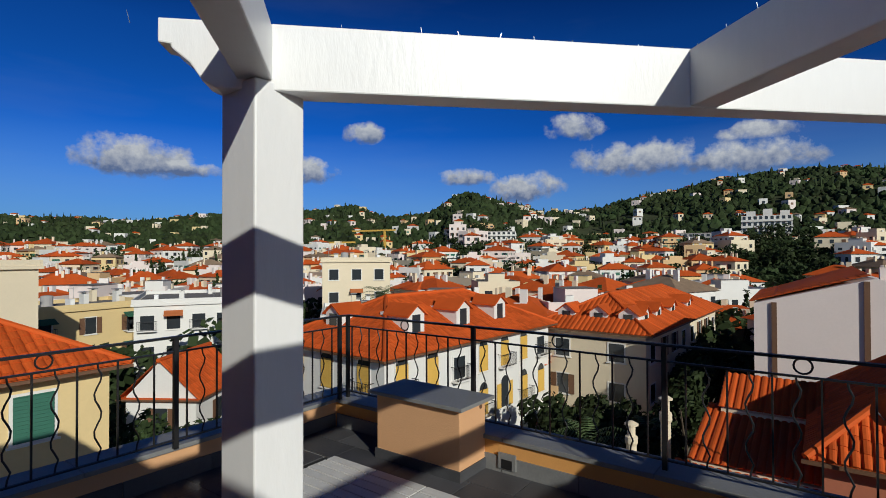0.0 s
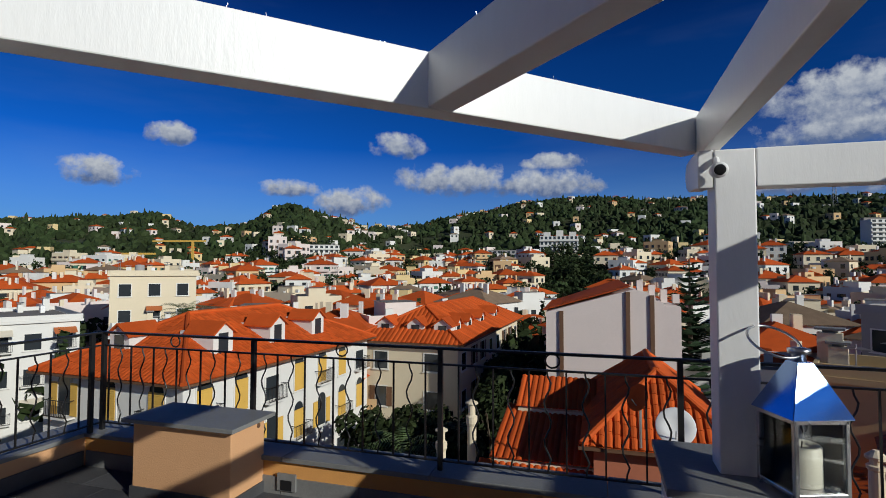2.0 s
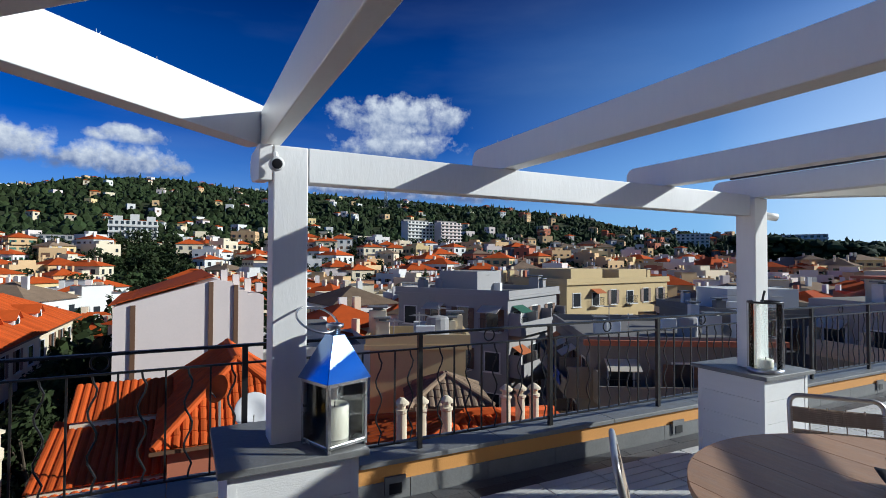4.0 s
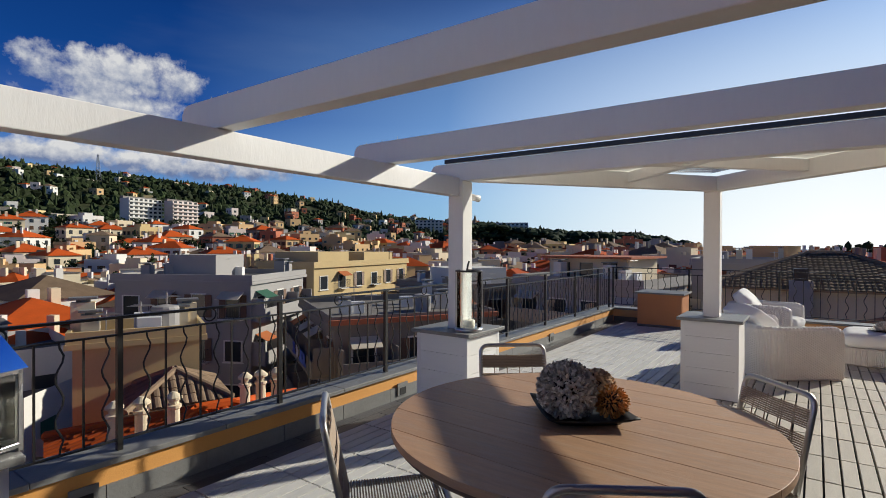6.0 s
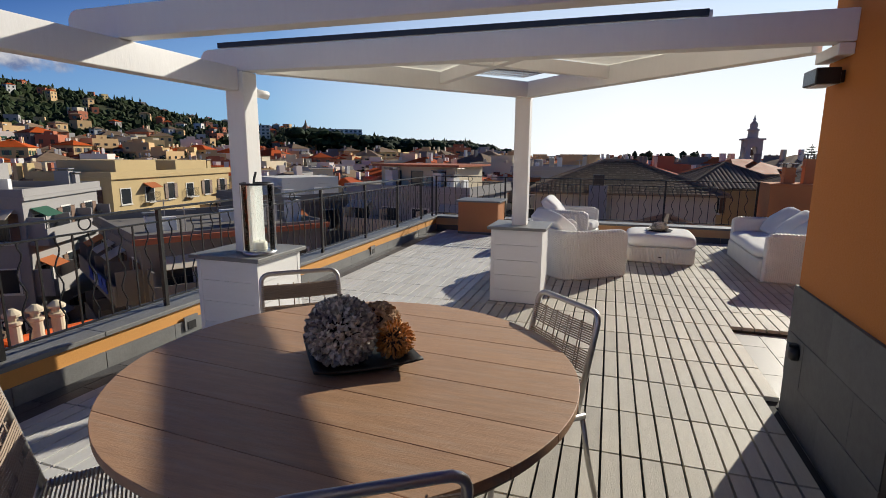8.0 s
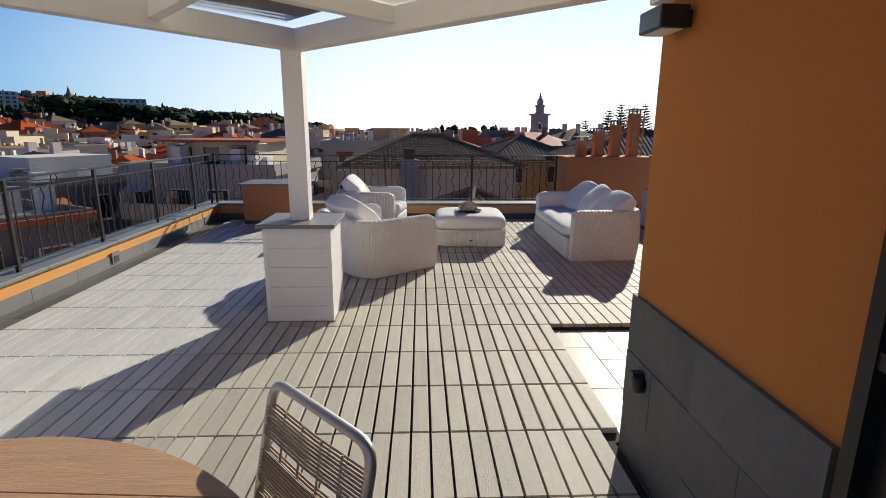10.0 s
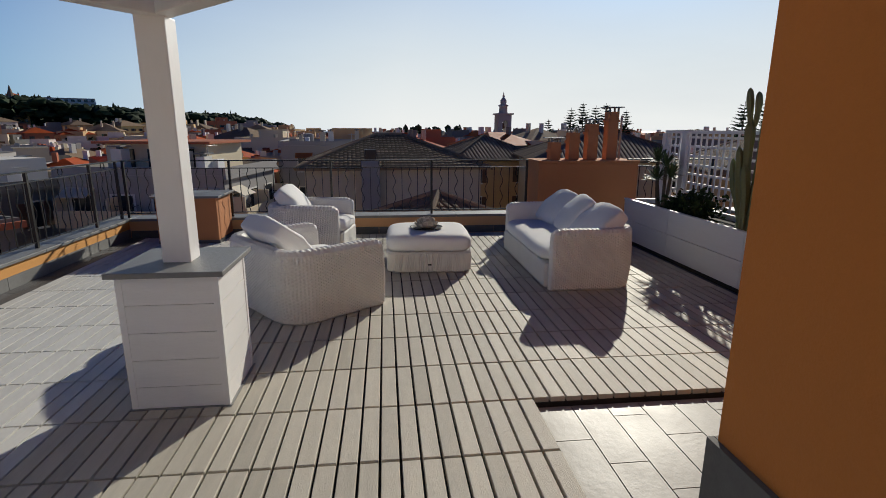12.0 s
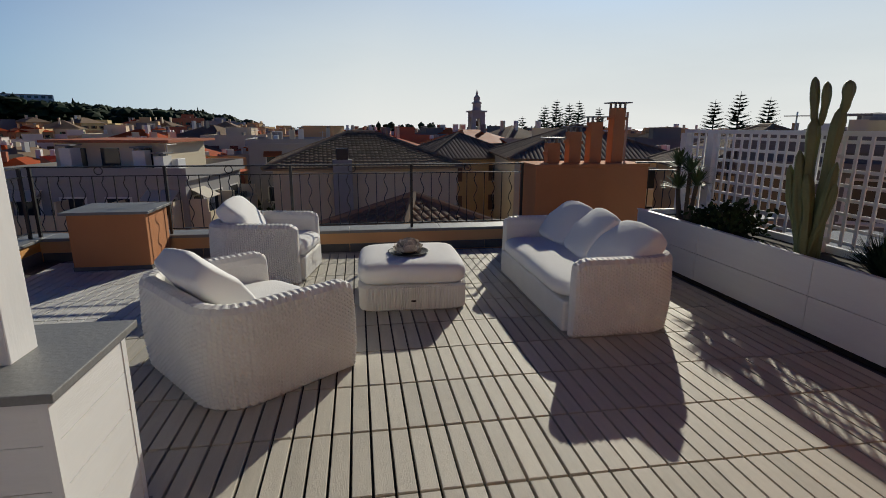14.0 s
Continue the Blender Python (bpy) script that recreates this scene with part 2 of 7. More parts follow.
GREY_TILE = material("weathered_grey_roof_tile", (0.30, 0.215, 0.135), 0.85, spec=0.15, vary=0.25, scale=0.7, grain=10, bump=0.3, each=0.3, stain=0.35, stain_color=(0.2, 0.16, 0.12))
W_BEIGE = material("beige_render", (0.58, 0.44, 0.23), 0.88, spec=0.15, vary=0.1, scale=0.25, grain=9, bump=0.1, stain=0.15, stain_color=(0.4, 0.3, 0.18))
# Grey render darkened so that backlit walls carry their shade in the colour.
W_SHADED = material("shade_darkened_render", (0.21, 0.20, 0.19), 0.88, spec=0.15, vary=0.15, scale=0.25, grain=9, bump=0.1, stain=0.25, stain_color=(0.16, 0.15, 0.14))
W_TOWER = material("pale_tower_stone", (0.46, 0.43, 0.40), 0.88, spec=0.15, vary=0.1, scale=0.3, grain=9, bump=0.1, stain=0.2, stain_color=(0.3, 0.28, 0.26))
W_RED = material("brick_red_render", (0.45, 0.16, 0.09), 0.88, spec=0.15, vary=0.1, scale=0.25, grain=9, bump=0.1)
PANE = material("dark_window_pane", (0.03, 0.035, 0.04), 0.12, vary=0.1, bump=0.0)
SHUTTER_Y = material("ochre_shutter", (0.62, 0.38, 0.07), 0.6, vary=0.1, scale=2)
SHUTTER_G = material("green_shutter", (0.025, 0.12, 0.075), 0.55, vary=0.12, scale=2)
SHUTTER_B = material("brown_shutter", (0.14, 0.07, 0.035), 0.6, vary=0.15, scale=2)
FLAT_ROOF = material("grey_flat_roof", (0.22, 0.205, 0.19), 0.9, spec=0.15, vary=0.2, scale=0.3, grain=6, stain=0.3)
GROUND = material("ground_green", (0.055, 0.065, 0.03), 0.95, spec=0.15, vary=0.4, scale=0.02, grain=0.4, bump=0.2, stain=0.35, stain_color=(0.16, 0.13, 0.07), hue=0.06)
ASPHALT = material("asphalt", (0.05, 0.05, 0.052), 0.9, vary=0.2, scale=0.4, grain=30)
LEAF = material("tree_leaf", (0.028, 0.042, 0.014), 0.75, spec=0.15, vary=0.4, scale=0.02, grain=0.3, bump=0.0, each=0.4, hue=0.08)
PALM = material("palm_leaf", (0.07, 0.105, 0.035), 0.6, vary=0.3, scale=2, each=0.25, hue=0.05)
PINE = material("pine_needle", (0.025, 0.045, 0.02), 0.8, spec=0.15, vary=0.3, scale=1.0, each=0.3)
BARK = material("bark", (0.10, 0.075, 0.05), 0.9, vary=0.3, scale=6, grain=40, bump=0.6)
CACTUS = material("cactus_skin", (0.16, 0.185, 0.075), 0.55, vary=0.25, scale=6, grain=40, bump=0.2, stain=0.3, stain_color=(0.2, 0.18, 0.09))
# Planter soil, also the colour that paints shade into the flower balls.
SOIL_AND_SHADE = material("dark_soil_and_shade", (0.05, 0.04, 0.03), 0.95, vary=0.4, scale=20)
SEA = material("sea_water", (0.10, 0.19, 0.27), 0.22, vary=0.08, scale=0.01, grain=0.15, bump=0.25)
DISH = material("white_dish", (0.78, 0.77, 0.75), 0.5, vary=0.04)


# ---- mesh helpers ----
def finish(name, bm, mats, parent=None, label="", smooth=False, bevel=0.0):
    me = bpy.data.meshes.new(name)
    bm.normal_update()
    bm.to_mesh(me)
    bm.free()
    for m in (mats if isinstance(mats, (list, tuple)) else [mats]):
        me.materials.append(m)
    if smooth:
        me.shade_smooth()
    ob = new(name, me)
    if bevel:
        b = ob.modifiers.new("bevel", "BEVEL")
        b.width, b.segments, b.limit_method = bevel, 2, "ANGLE"
    if parent:
        ob.parent = parent
    if label:
        ob["label"] = label
    return ob


def part(name, bm, mat, parent, label="", smooth=False, bevel=0.0):
    return finish(name, bm, mat, parent, label, smooth, bevel)


def thing(name, label, category, m=None, group="", kind=""):
    ob = new(name)
    ob.empty_display_size = 0.1
    if m is not None:
        ob.matrix_world = m
    return tagged(ob, label, category, group, kind)


def box(bm, x0, x1, y0, y1, z0, z1, m=None, mat=0):
    vs = [bm.verts.new((x, y, z)) for x in (x0, x1) for y in (y0, y1) for z in (z0, z1)]
    if m is not None:
        for v in vs:
            v.co = m @ v.co
    for f in ((0, 1, 3, 2), (4, 6, 7, 5), (0, 4, 5, 1), (2, 3, 7, 6), (0, 2, 6, 4), (1, 5, 7, 3)):
        bm.faces.new([vs[i] for i in f]).material_index = mat
    return vs


def boxed(x0, x1, y0, y1, z0, z1, m=None):
    bm = bmesh.new()
    box(bm, x0, x1, y0, y1, z0, z1, m)
    return bm


def prism(bm, pts, z0, z1, mat=0):
    """A plan polygon (counter-clockwise) drawn up from z0 to z1."""
    lo = [bm.verts.new((x, y, z0)) for x, y in pts]
    hi = [bm.verts.new((x, y, z1)) for x, y in pts]
    bm.faces.new(lo[::-1]).material_index = mat
    bm.faces.new(hi).material_index = mat
    for i in range(len(pts)):
        j = (i + 1) % len(pts)
        bm.faces.new((lo[i], lo[j], hi[j], hi[i])).material_index = mat


def tube(bm, pts, r, seg=8, close=False, taper=None):
    """A round bar along the points."""
    rings = []
    pts = [Vector(p) for p in pts]
    n = len(pts)
    ref = None
    for i, p in enumerate(pts):
        a = pts[(i - 1) % n] if (i or close) else p
        b = pts[(i + 1) % n] if (i < n - 1 or close) else p
        d = (b - a).normalized()
        if ref is None:
            ref = Vector((0, 0, 1)) if abs(d.z) < 0.9 else Vector((1, 0, 0))
        u = (ref - d * ref.dot(d)).normalized()
        ref = u
        w = d.cross(u)
        rr = r * (taper[i] if taper else 1)
        rings.append([bm.verts.new(p + rr * (math.cos(2 * math.pi * k / seg) * u + math.sin(2 * math.pi * k / seg) * w)) for k in range(seg)])
    for i in range(n if close else n - 1):
        a, b = rings[i], rings[(i + 1) % n]
        for k in range(seg):
            bm.faces.new((a[k], a[(k + 1) % seg], b[(k + 1) % seg], b[k]))
    if not close:
        bm.faces.new(rings[0][::-1])
        bm.faces.new(rings[-1])


def lathe(bm, prof, seg=20, c=(0, 0, 0), mat=0):
    """A turned body: (radius, height) pairs from the foot up."""
    rings = [[bm.verts.new((c[0] + r * math.cos(2 * math.pi * k / seg), c[1] + r * math.sin(2 * math.pi * k / seg), c[2] + z)) for k in range(seg)] for r, z in prof]
    for a, b in zip(rings, rings[1:]):
        for k in range(seg):
            bm.faces.new((a[k], a[(k + 1) % seg], b[(k + 1) % seg], b[k])).material_index = mat
    bm.faces.new(rings[0][::-1]).material_index = mat
    bm.faces.new(rings[-1]).material_index = mat


def superbox(bm, sx, sy, sz, p=4.0, c=(0, 0, 0), seg=20, rings=12, m=None, sag=0.0, round_z=2.6):
    """A soft block: a superellipsoid for cushions."""
    def pw(v, e):
        return math.copysign(abs(v) ** e, v)
    grid = []
    for i in range(rings + 1):
        ph = -math.pi / 2 + math.pi * i / rings
        row = []
        for k in range(seg):
            th = 2 * math.pi * k / seg
            e = 2 / p
            v = Vector((sx * pw(math.cos(ph), e) * pw(math.cos(th), e), sy * pw(math.cos(ph), e) * pw(math.sin(th), e), sz * pw(math.sin(ph), 2 / round_z)))
            v += Vector(c)
            if sag:
                v += sag * noise.noise_vector(v * 4.0)
            row.append(bm.verts.new(m @ v if m is not None else v))
        grid.append(row)
    for i in range(rings):
        for k in range(seg):
            bm.faces.new((grid[i][k], grid[i][(k + 1) % seg], grid[i + 1][(k + 1) % seg], grid[i + 1][k]))
    bmesh.ops.remove_doubles(bm, verts=grid[0] + grid[-1], dist=1e-5)


def ease(a, b, v):
    t = min(1.0, max(0.0, (v - a) / (b - a)))
    return t * t * (3 - 2 * t)

# ---- the terrace: setting ----
DECK_Z = 0.0
NORTH, FAR, WEST, SOUTH = 3.72, 11.4, -3.62, -3.33     # inner faces of the parapets, and the planter's front
HOUSE_Y, HOUSE_X, DECK_Y = -0.76, 4.71, -0.775                         # the house wall and its corner


def structure(ob, label, category):
    return tagged(ob, label, category, kind="structure")


slab = structure(finish("terrace_slab", boxed(WEST - 0.3, FAR + 0.35, -8.0, NORTH + 0.32, -0.45, -0.06), SLATE_FLOOR), "concrete roof slab under the terrace", "floor")
base = structure(finish("floor", boxed(WEST, FAR, DECK_Y, NORTH, -0.06, -0.046), GROUT), "pale mortar bed under the terrace paving", "floor")
under = bmesh.new()
box(under, -3.06, 0.6, HOUSE_Y + 0.03, 3.10, -0.046, -0.0315)
box(under, 0.6, HOUSE_X + 0.03, HOUSE_Y + 0.03, 3.44, -0.046, -0.0315)
box(under, HOUSE_X + 0.03, FAR - 0.25, DECK_Y, 3.44, -0.046, -0.0315)
box(under, 6.27, FAR - 0.25, SOUTH + 0.1, DECK_Y, -0.06, -0.03)
finish("deck_underlay", under, UNDER, base)

# north parapet with drain holes, west and far parapets
COP = 0.235


def parapet(name, x0, x1, y0, y1, mat):
    return structure(finish(name, boxed(x0, x1, y0, y1, -0.45, COP - 0.035), mat), "low orange plastered parapet wall with slate coping", "parapet")


par_n = parapet("wall_north", WEST - 0.3, FAR + 0.3, NORTH, NORTH + 0.28, PARAPET)
par_w = parapet("wall_west", WEST - 0.3, WEST, -6.0, NORTH, PEACH)
par_f = parapet("wall_far", FAR, FAR + 0.3, -2.2, NORTH, PEACH)


def coping(parent, along, a, b, c0, c1, step):
    n = max(1, round((b - a) / step))
    for i in range(n):
        p, q = a + (b - a) * i / n + 0.002, a + (b - a) * (i + 1) / n - 0.002
        bm = boxed(p, q, c0, c1, COP - 0.035, COP) if along == "x" else boxed(c0, c1, p, q, COP - 0.035, COP)
        part("coping_slab", bm, SLATE, parent, bevel=0.004)


coping(par_n, "x", WEST - 0.33, FAR + 0.33, NORTH - 0.03, NORTH + 0.31, 1.1)
coping(par_w, "y", -6.0, NORTH - 0.034, WEST - 0.33, WEST + 0.03, 1.1)
coping(par_f, "y", -2.2, NORTH - 0.034, FAR - 0.03, FAR + 0.33, 1.1)


def skirting(parent, along, a, b, c, side, h=0.085):
    """Dark slate skirting tiles along the foot of a parapet."""
    n = round((b - a) / 0.62)
    for i in range(n):
        p, q = a + (b - a) * i / n + 0.003, a + (b - a) * (i + 1) / n - 0.003
        bm = boxed(p, q, min(c, c + side), max(c, c + side), -0.045, h) if along == "x" else boxed(min(c, c + side), max(c, c + side), p, q, -0.045, h)
        part("skirting_tile", bm, SLATE if along == "x" else SLATE_FLOOR, parent)


skirting(par_n, "x", WEST + 0.02, FAR - 0.02, NORTH, -0.014)
skirting(par_w, "y", -0.8, NORTH - 0.02, WEST, 0.014)
skirting(par_f, "y", -2.2, NORTH - 0.02, FAR, -0.014, 0.06)
wd_ = part('drain_plate', boxed(WEST + 0.014, WEST + 0.03, 2.55, 2.70, 0.0, 0.12), SLATE, par_w, 'grey stone drain surround')
part('drain_hole', boxed(WEST + 0.03, WEST + 0.034, 2.58, 2.67, 0.005, 0.075), FRAME, wd_, 'black drain opening')
for x in (-1.67, 1.9, 4.68, 6.1, 8.3):
    d = boxed(x - 0.075, x + 0.075, NORTH - 0.03, NORTH - 0.014, 0.0, 0.12)
    plate = part("drain_plate", d, SLATE, par_n, "grey stone drain surround")
    part("drain_hole", boxed(x - 0.045, x + 0.045, NORTH - 0.034, NORTH - 0.03, 0.005, 0.075), FRAME, plate, "black drain opening")

# dark slate tiles along the parapet edge
tiles = bmesh.new()
for k, (x0, x1, y0, y1) in enumerate([(WEST, 0.6, 3.12, NORTH - 0.015), (WEST + 0.015, -3.08, -0.8, 3.1), (0.6, FAR, 3.46, NORTH - 0.015)]):
    lx, ly = ((0.6, 0.296), (0.26, 0.6), (0.6, 0.12))[k]
    row = 0
    y = y0
    while y < y1 - 0.05:
        x = x0 - (row % 2) * lx * 0.4
        while x < x1:
            a, b = max(x, x0) + 0.003, min(x + lx, x1) - 0.003
            if b - a > 0.04:
                box(tiles, a, b, y + 0.003, min(y + ly, y1) - 0.003, -0.046, -0.036 + 0.001 * random.random())
            x += lx
        y += ly
        row += 1
finish("slate_tile", tiles, SLATE_FLOOR, base, "dark slate border tiles with pale joints")
base.children[-1]["kind"] = "stuff"

# pale stone tiles of the sunken entry
entry = structure(finish("entry_floor", boxed(HOUSE_X - 0.02, 6.25, -6.0, DECK_Y - 0.005, -0.06, -0.052), SLATE_FLOOR), "sunken entry floor of pale stone tiles", "floor")
row = 0
y = DECK_Y - 0.01
while y > -4.4:
    x = HOUSE_X - (row % 3) * 0.2
    while x < 6.24:
        a, b = max(x, HOUSE_X) + 0.003, min(x + 0.6, 6.24) - 0.003
        if b - a > 0.05:
            part("floor_tile", boxed(a, b, y - 0.197, y - 0.003, -0.052, -0.042), TILE, entry)
        x += 0.6
    y -= 0.2
    row += 1

# ---- the house wall ----
WALL_TOP = 2.48
house = structure(finish("house_wall", (lambda bm: (box(bm, -6.0, 1.53, HOUSE_Y - 0.35, HOUSE_Y, -0.05, WALL_TOP), box(bm, 3.50, HOUSE_X, HOUSE_Y - 0.35, HOUSE_Y, -0.05, WALL_TOP),
                                                       box(bm, 1.53, 3.50, HOUSE_Y - 0.35, HOUSE_Y, 2.12, WALL_TOP), box(bm, HOUSE_X - 0.35, HOUSE_X, -6.0, HOUSE_Y - 0.35, -0.05, WALL_TOP),
                                                       box(bm, -6.0, HOUSE_X - 0.35, -6.0, -5.7, -0.05, WALL_TOP), box(bm, -6.0, -5.7, -5.7, HOUSE_Y - 0.35, -0.05, WALL_TOP), bm)[-1])(bmesh.new()), ORANGE),
                 "orange plastered house wall", "wall")
roof = structure(finish("house_roof", boxed(-6.0, HOUSE_X, -6.0, HOUSE_Y, WALL_TOP, WALL_TOP + 0.2), FLAT_ROOF), "flat roof of the house", "roof")
inner = structure(finish("house_floor", boxed(-5.7, HOUSE_X - 0.35, -5.7, HOUSE_Y - 0.35, -0.05, -0.02), TILE), "pale floor inside the house", "floor")


def cladding(along, a, b, c, side):
    """Grey stone slabs in three courses along the foot of the wall."""
    z, row = -0.045, 0
    for h in (0.255, 0.275, 0.275):
        x = a - (row % 2) * 0.31
        while x < b:
            p, q = max(x, a) + 0.002, min(x + 0.62, b) - 0.002
            if q - p > 0.03:
                t = side * (0.016 + 0.006 * random.random())
                bm = boxed(p, q, min(c, c + t), max(c, c + t), z + 0.002, z + h - 0.002) if along == "x" else boxed(min(c, c + t), max(c, c + t), p, q, z + 0.002, z + h - 0.002)
                part("stone_slab", bm, STONE, house)
            x += 0.62
        z += h
        row += 1


cladding("x", -3.6, 1.50, HOUSE_Y, 1)
cladding("x", 3.53, HOUSE_X + 0.02, HOUSE_Y, 1)
cladding("y", -4.4, HOUSE_Y, HOUSE_X, 1)

# glazed door with a black iron grille, folded back against the wall
door = structure(thing("door_1", "black framed glazed terrace door behind an iron grille", "door"), "black framed glazed terrace door behind an iron grille", "door")
for x0, x1, z0, z1 in ((1.53, 1.61, -0.04, 2.12), (3.34, 3.50, -0.04, 2.12), (2.41, 2.50, -0.04, 2.04), (1.61, 3.34, 2.04, 2.12), (1.61, 2.41, -0.04, 0.06), (2.50, 3.34, -0.04, 0.06)):
    part("door_frame", boxed(x0, x1, HOUSE_Y - 0.10, HOUSE_Y - 0.013, z0, z1), FRAME, door, bevel=0.004)
for x0, x1 in ((1.61, 2.41), (2.50, 3.34)):
    pane = part("pane", boxed(x0, x1, HOUSE_Y - 0.065, HOUSE_Y - 0.055, 0.06, 2.04), GLASS, door)
    pane.visible_shadow = False
grille = part("grille_frame", (lambda bm: (box(bm, 3.46, 3.50, HOUSE_Y - 0.01, HOUSE_Y + 0.03, 0.0, 2.08), box(bm, 2.78, 2.82, HOUSE_Y - 0.01, HOUSE_Y + 0.03, 0.0, 2.08),
                                           box(bm, 2.82, 3.46, HOUSE_Y - 0.01, HOUSE_Y + 0.03, 2.04, 2.08), box(bm, 2.82, 3.46, HOUSE_Y - 0.01, HOUSE_Y + 0.03, 0.02, 0.06), box(bm, 2.82, 3.46, HOUSE_Y - 0.005, HOUSE_Y + 0.025, 1.0, 1.04), bm)[-1])(bmesh.new()), IRON, door, "black iron grille")
for i in range(4):
    bm = bmesh.new()
    tube(bm, [(2.94 + 0.135 * i + 0.016 * math.sin(k * 0.8), HOUSE_Y + 0.01, 0.06 + k * 0.11) for k in range(19)], 0.008, 6)
    part("grille_bar", bm, IRON, grille)

# wall lamp and a small outlet
lamp = thing("wall_lamp", "black box shaped outdoor wall lamp on the orange wall", "lamp", pose(4.53, HOUSE_Y, 1.90))
part("body", boxed(-0.095, 0.095, 0.03, 0.14, -0.04, 0.04), FRAME, lamp, bevel=0.006)
part("wall_plate", boxed(-0.05, 0.05, 0, 0.03, -0.03, 0.03), FRAME, lamp)
part("diffuser", boxed(-0.08, 0.08, 0.045, 0.125, -0.044, -0.0405), DISH, lamp, "frosted lens")
outlet = thing("step_light", "small dark round garden outlet on the stone cladding", "outlet", pose(4.54, HOUSE_Y + 0.022, 0.40))
bm = bmesh.new()
lathe(bm, [(0.045, 0), (0.045, 0.03), (0.03, 0.045)], 16)
bmesh.ops.transform(bm, matrix=pose(0, 0, 0, -90, 0, 0), verts=bm.verts)
part("cover", bm, FRAME, outlet, smooth=True)
part("hinge", boxed(-0.02, 0.02, 0.0, 0.05, 0.04, 0.055), FRAME, outlet)

# ---- wrought iron railing ----
R_TOP, R_MID, R_LOW = 1.055, 0.945, 0.30


def wave_mesh():
    bm = bmesh.new()
    tube(bm, [(0.022 * math.sin(2 * math.pi * (k / 16) * 2.6) * (1 if 1 < k < 15 else 0.3), 0, R_LOW + (R_MID - R_LOW) * k / 16) for k in range(17)], 0.006, 6)
    return bm


WAVE_BAR = finish("bar", wave_mesh(), IRON)
STRAIGHT_BAR = finish("bar", boxed(-0.0055, 0.0055, -0.0055, 0.0055, R_LOW, R_MID), IRON)


def ring_mesh():
    bm = bmesh.new()
    tube(bm, [(0.045 * math.cos(a), 0, (R_TOP + R_MID) / 2 + 0.005 + 0.045 * math.sin(a)) for a in [k * math.pi / 8 for k in range(16)]], 0.006, 6, close=True)
    return bm


RING = finish("ring", ring_mesh(), IRON)


def railing(label, start, end, posts):
    """A railing from start to end (plan points) with main posts at these distances."""
    a, b = Vector((*start, 0)), Vector((*end, 0))
    d = (b - a)
    L = d.length
    ang = math.degrees(math.atan2(d.y, d.x))
    rail = thing("railing", label, "railing", pose(a.x, a.y, 0, 0, 0, ang), "terrace railings")
    for z, h in ((R_TOP, 0.012), (R_MID, 0.008), (R_LOW, 0.008)):
        part("rail", boxed(0, L, -0.02 if z == R_TOP else -0.01, 0.02 if z == R_TOP else 0.01, z - h, z + 0.004), IRON, rail)
    for p in posts:
        part("post", boxed(p - 0.016, p + 0.016, -0.016, 0.016, COP, R_TOP + 0.002), IRON, rail)
    x, i = 0.06, 0
    while x < L - 0.04:
        near = min(abs(x - p) for p in posts)
        if near > 0.045:
            src = WAVE_BAR if i % 2 else STRAIGHT_BAR
            o = bpy.data.objects.new("bar", src.data)
            scene.collection.objects.link(o)
            o.parent, o.location = rail, (x, 0, 0)
        x += 0.118
        i += 1
    for p, q in zip(posts, posts[1:]):
        o = bpy.data.objects.new("ring", RING.data)
        scene.collection.objects.link(o)
        o.parent, o.location = rail, ((p + q) / 2, 0, 0)
    return rail


RX = WEST + 0.07
RY = NORTH + 0.09
posts_n = [0.0, 1.5, 3.0, 4.5, 5.68, 6.85, 8.1, 9.35, 10.6, 11.85, 13.1, 14.3, 14.96]
rail_n = railing("black wrought iron railing with wavy bars on the long parapet", (RX, RY), (FAR + 0.1, RY), posts_n)
rail_w = railing("black wrought iron railing with wavy bars on the west parapet", (RX, -5.9), (RX, RY - 0.03), [0.0, 1.6, 3.2, 4.8, 6.4, 8.0, 9.6])
rail_f = railing("black wrought iron railing with wavy bars on the far parapet", (FAR + 0.1, -2.15), (FAR + 0.1, RY - 0.03), [0.02, 1.5, 3.0, 4.45, 5.9])
rail_s = railing("black wrought iron railing with wavy bars beside the chimney block", (FAR + 0.1, -5.2), (FAR + 0.1, -3.75), [0.02, 1.4])
par_s = parapet("wall_far_end", FAR, FAR + 0.3, -6.0, -3.72, PEACH)
coping(par_s, "y", -6.0, -3.74, FAR - 0.03, FAR + 0.33, 1.1)
for o in (WAVE_BAR, STRAIGHT_BAR, RING):
    bpy.data.objects.remove(o)

# ---- pergola ----
pergola = thing("pergola", "white painted timber pergola with open rafters", "pergola")


def post(x, y, z0, z1, w=0.15, label=""):
    part("post", boxed(x - w / 2, x + w / 2, y - w / 2, y + w / 2, z0, z1), WHITE, pergola, label, bevel=0.006)


BX0, BX1 = 1.92, 2.075          # the long beam: underside and top
post(1.02, 2.80, 0.78, BX1)
post(4.45, 2.85, 0.78, 2.05)
post(6.63, 1.20, 0.78, 2.06)
post(-1.06, 1.135, -0.03, 2.15, 0.17)


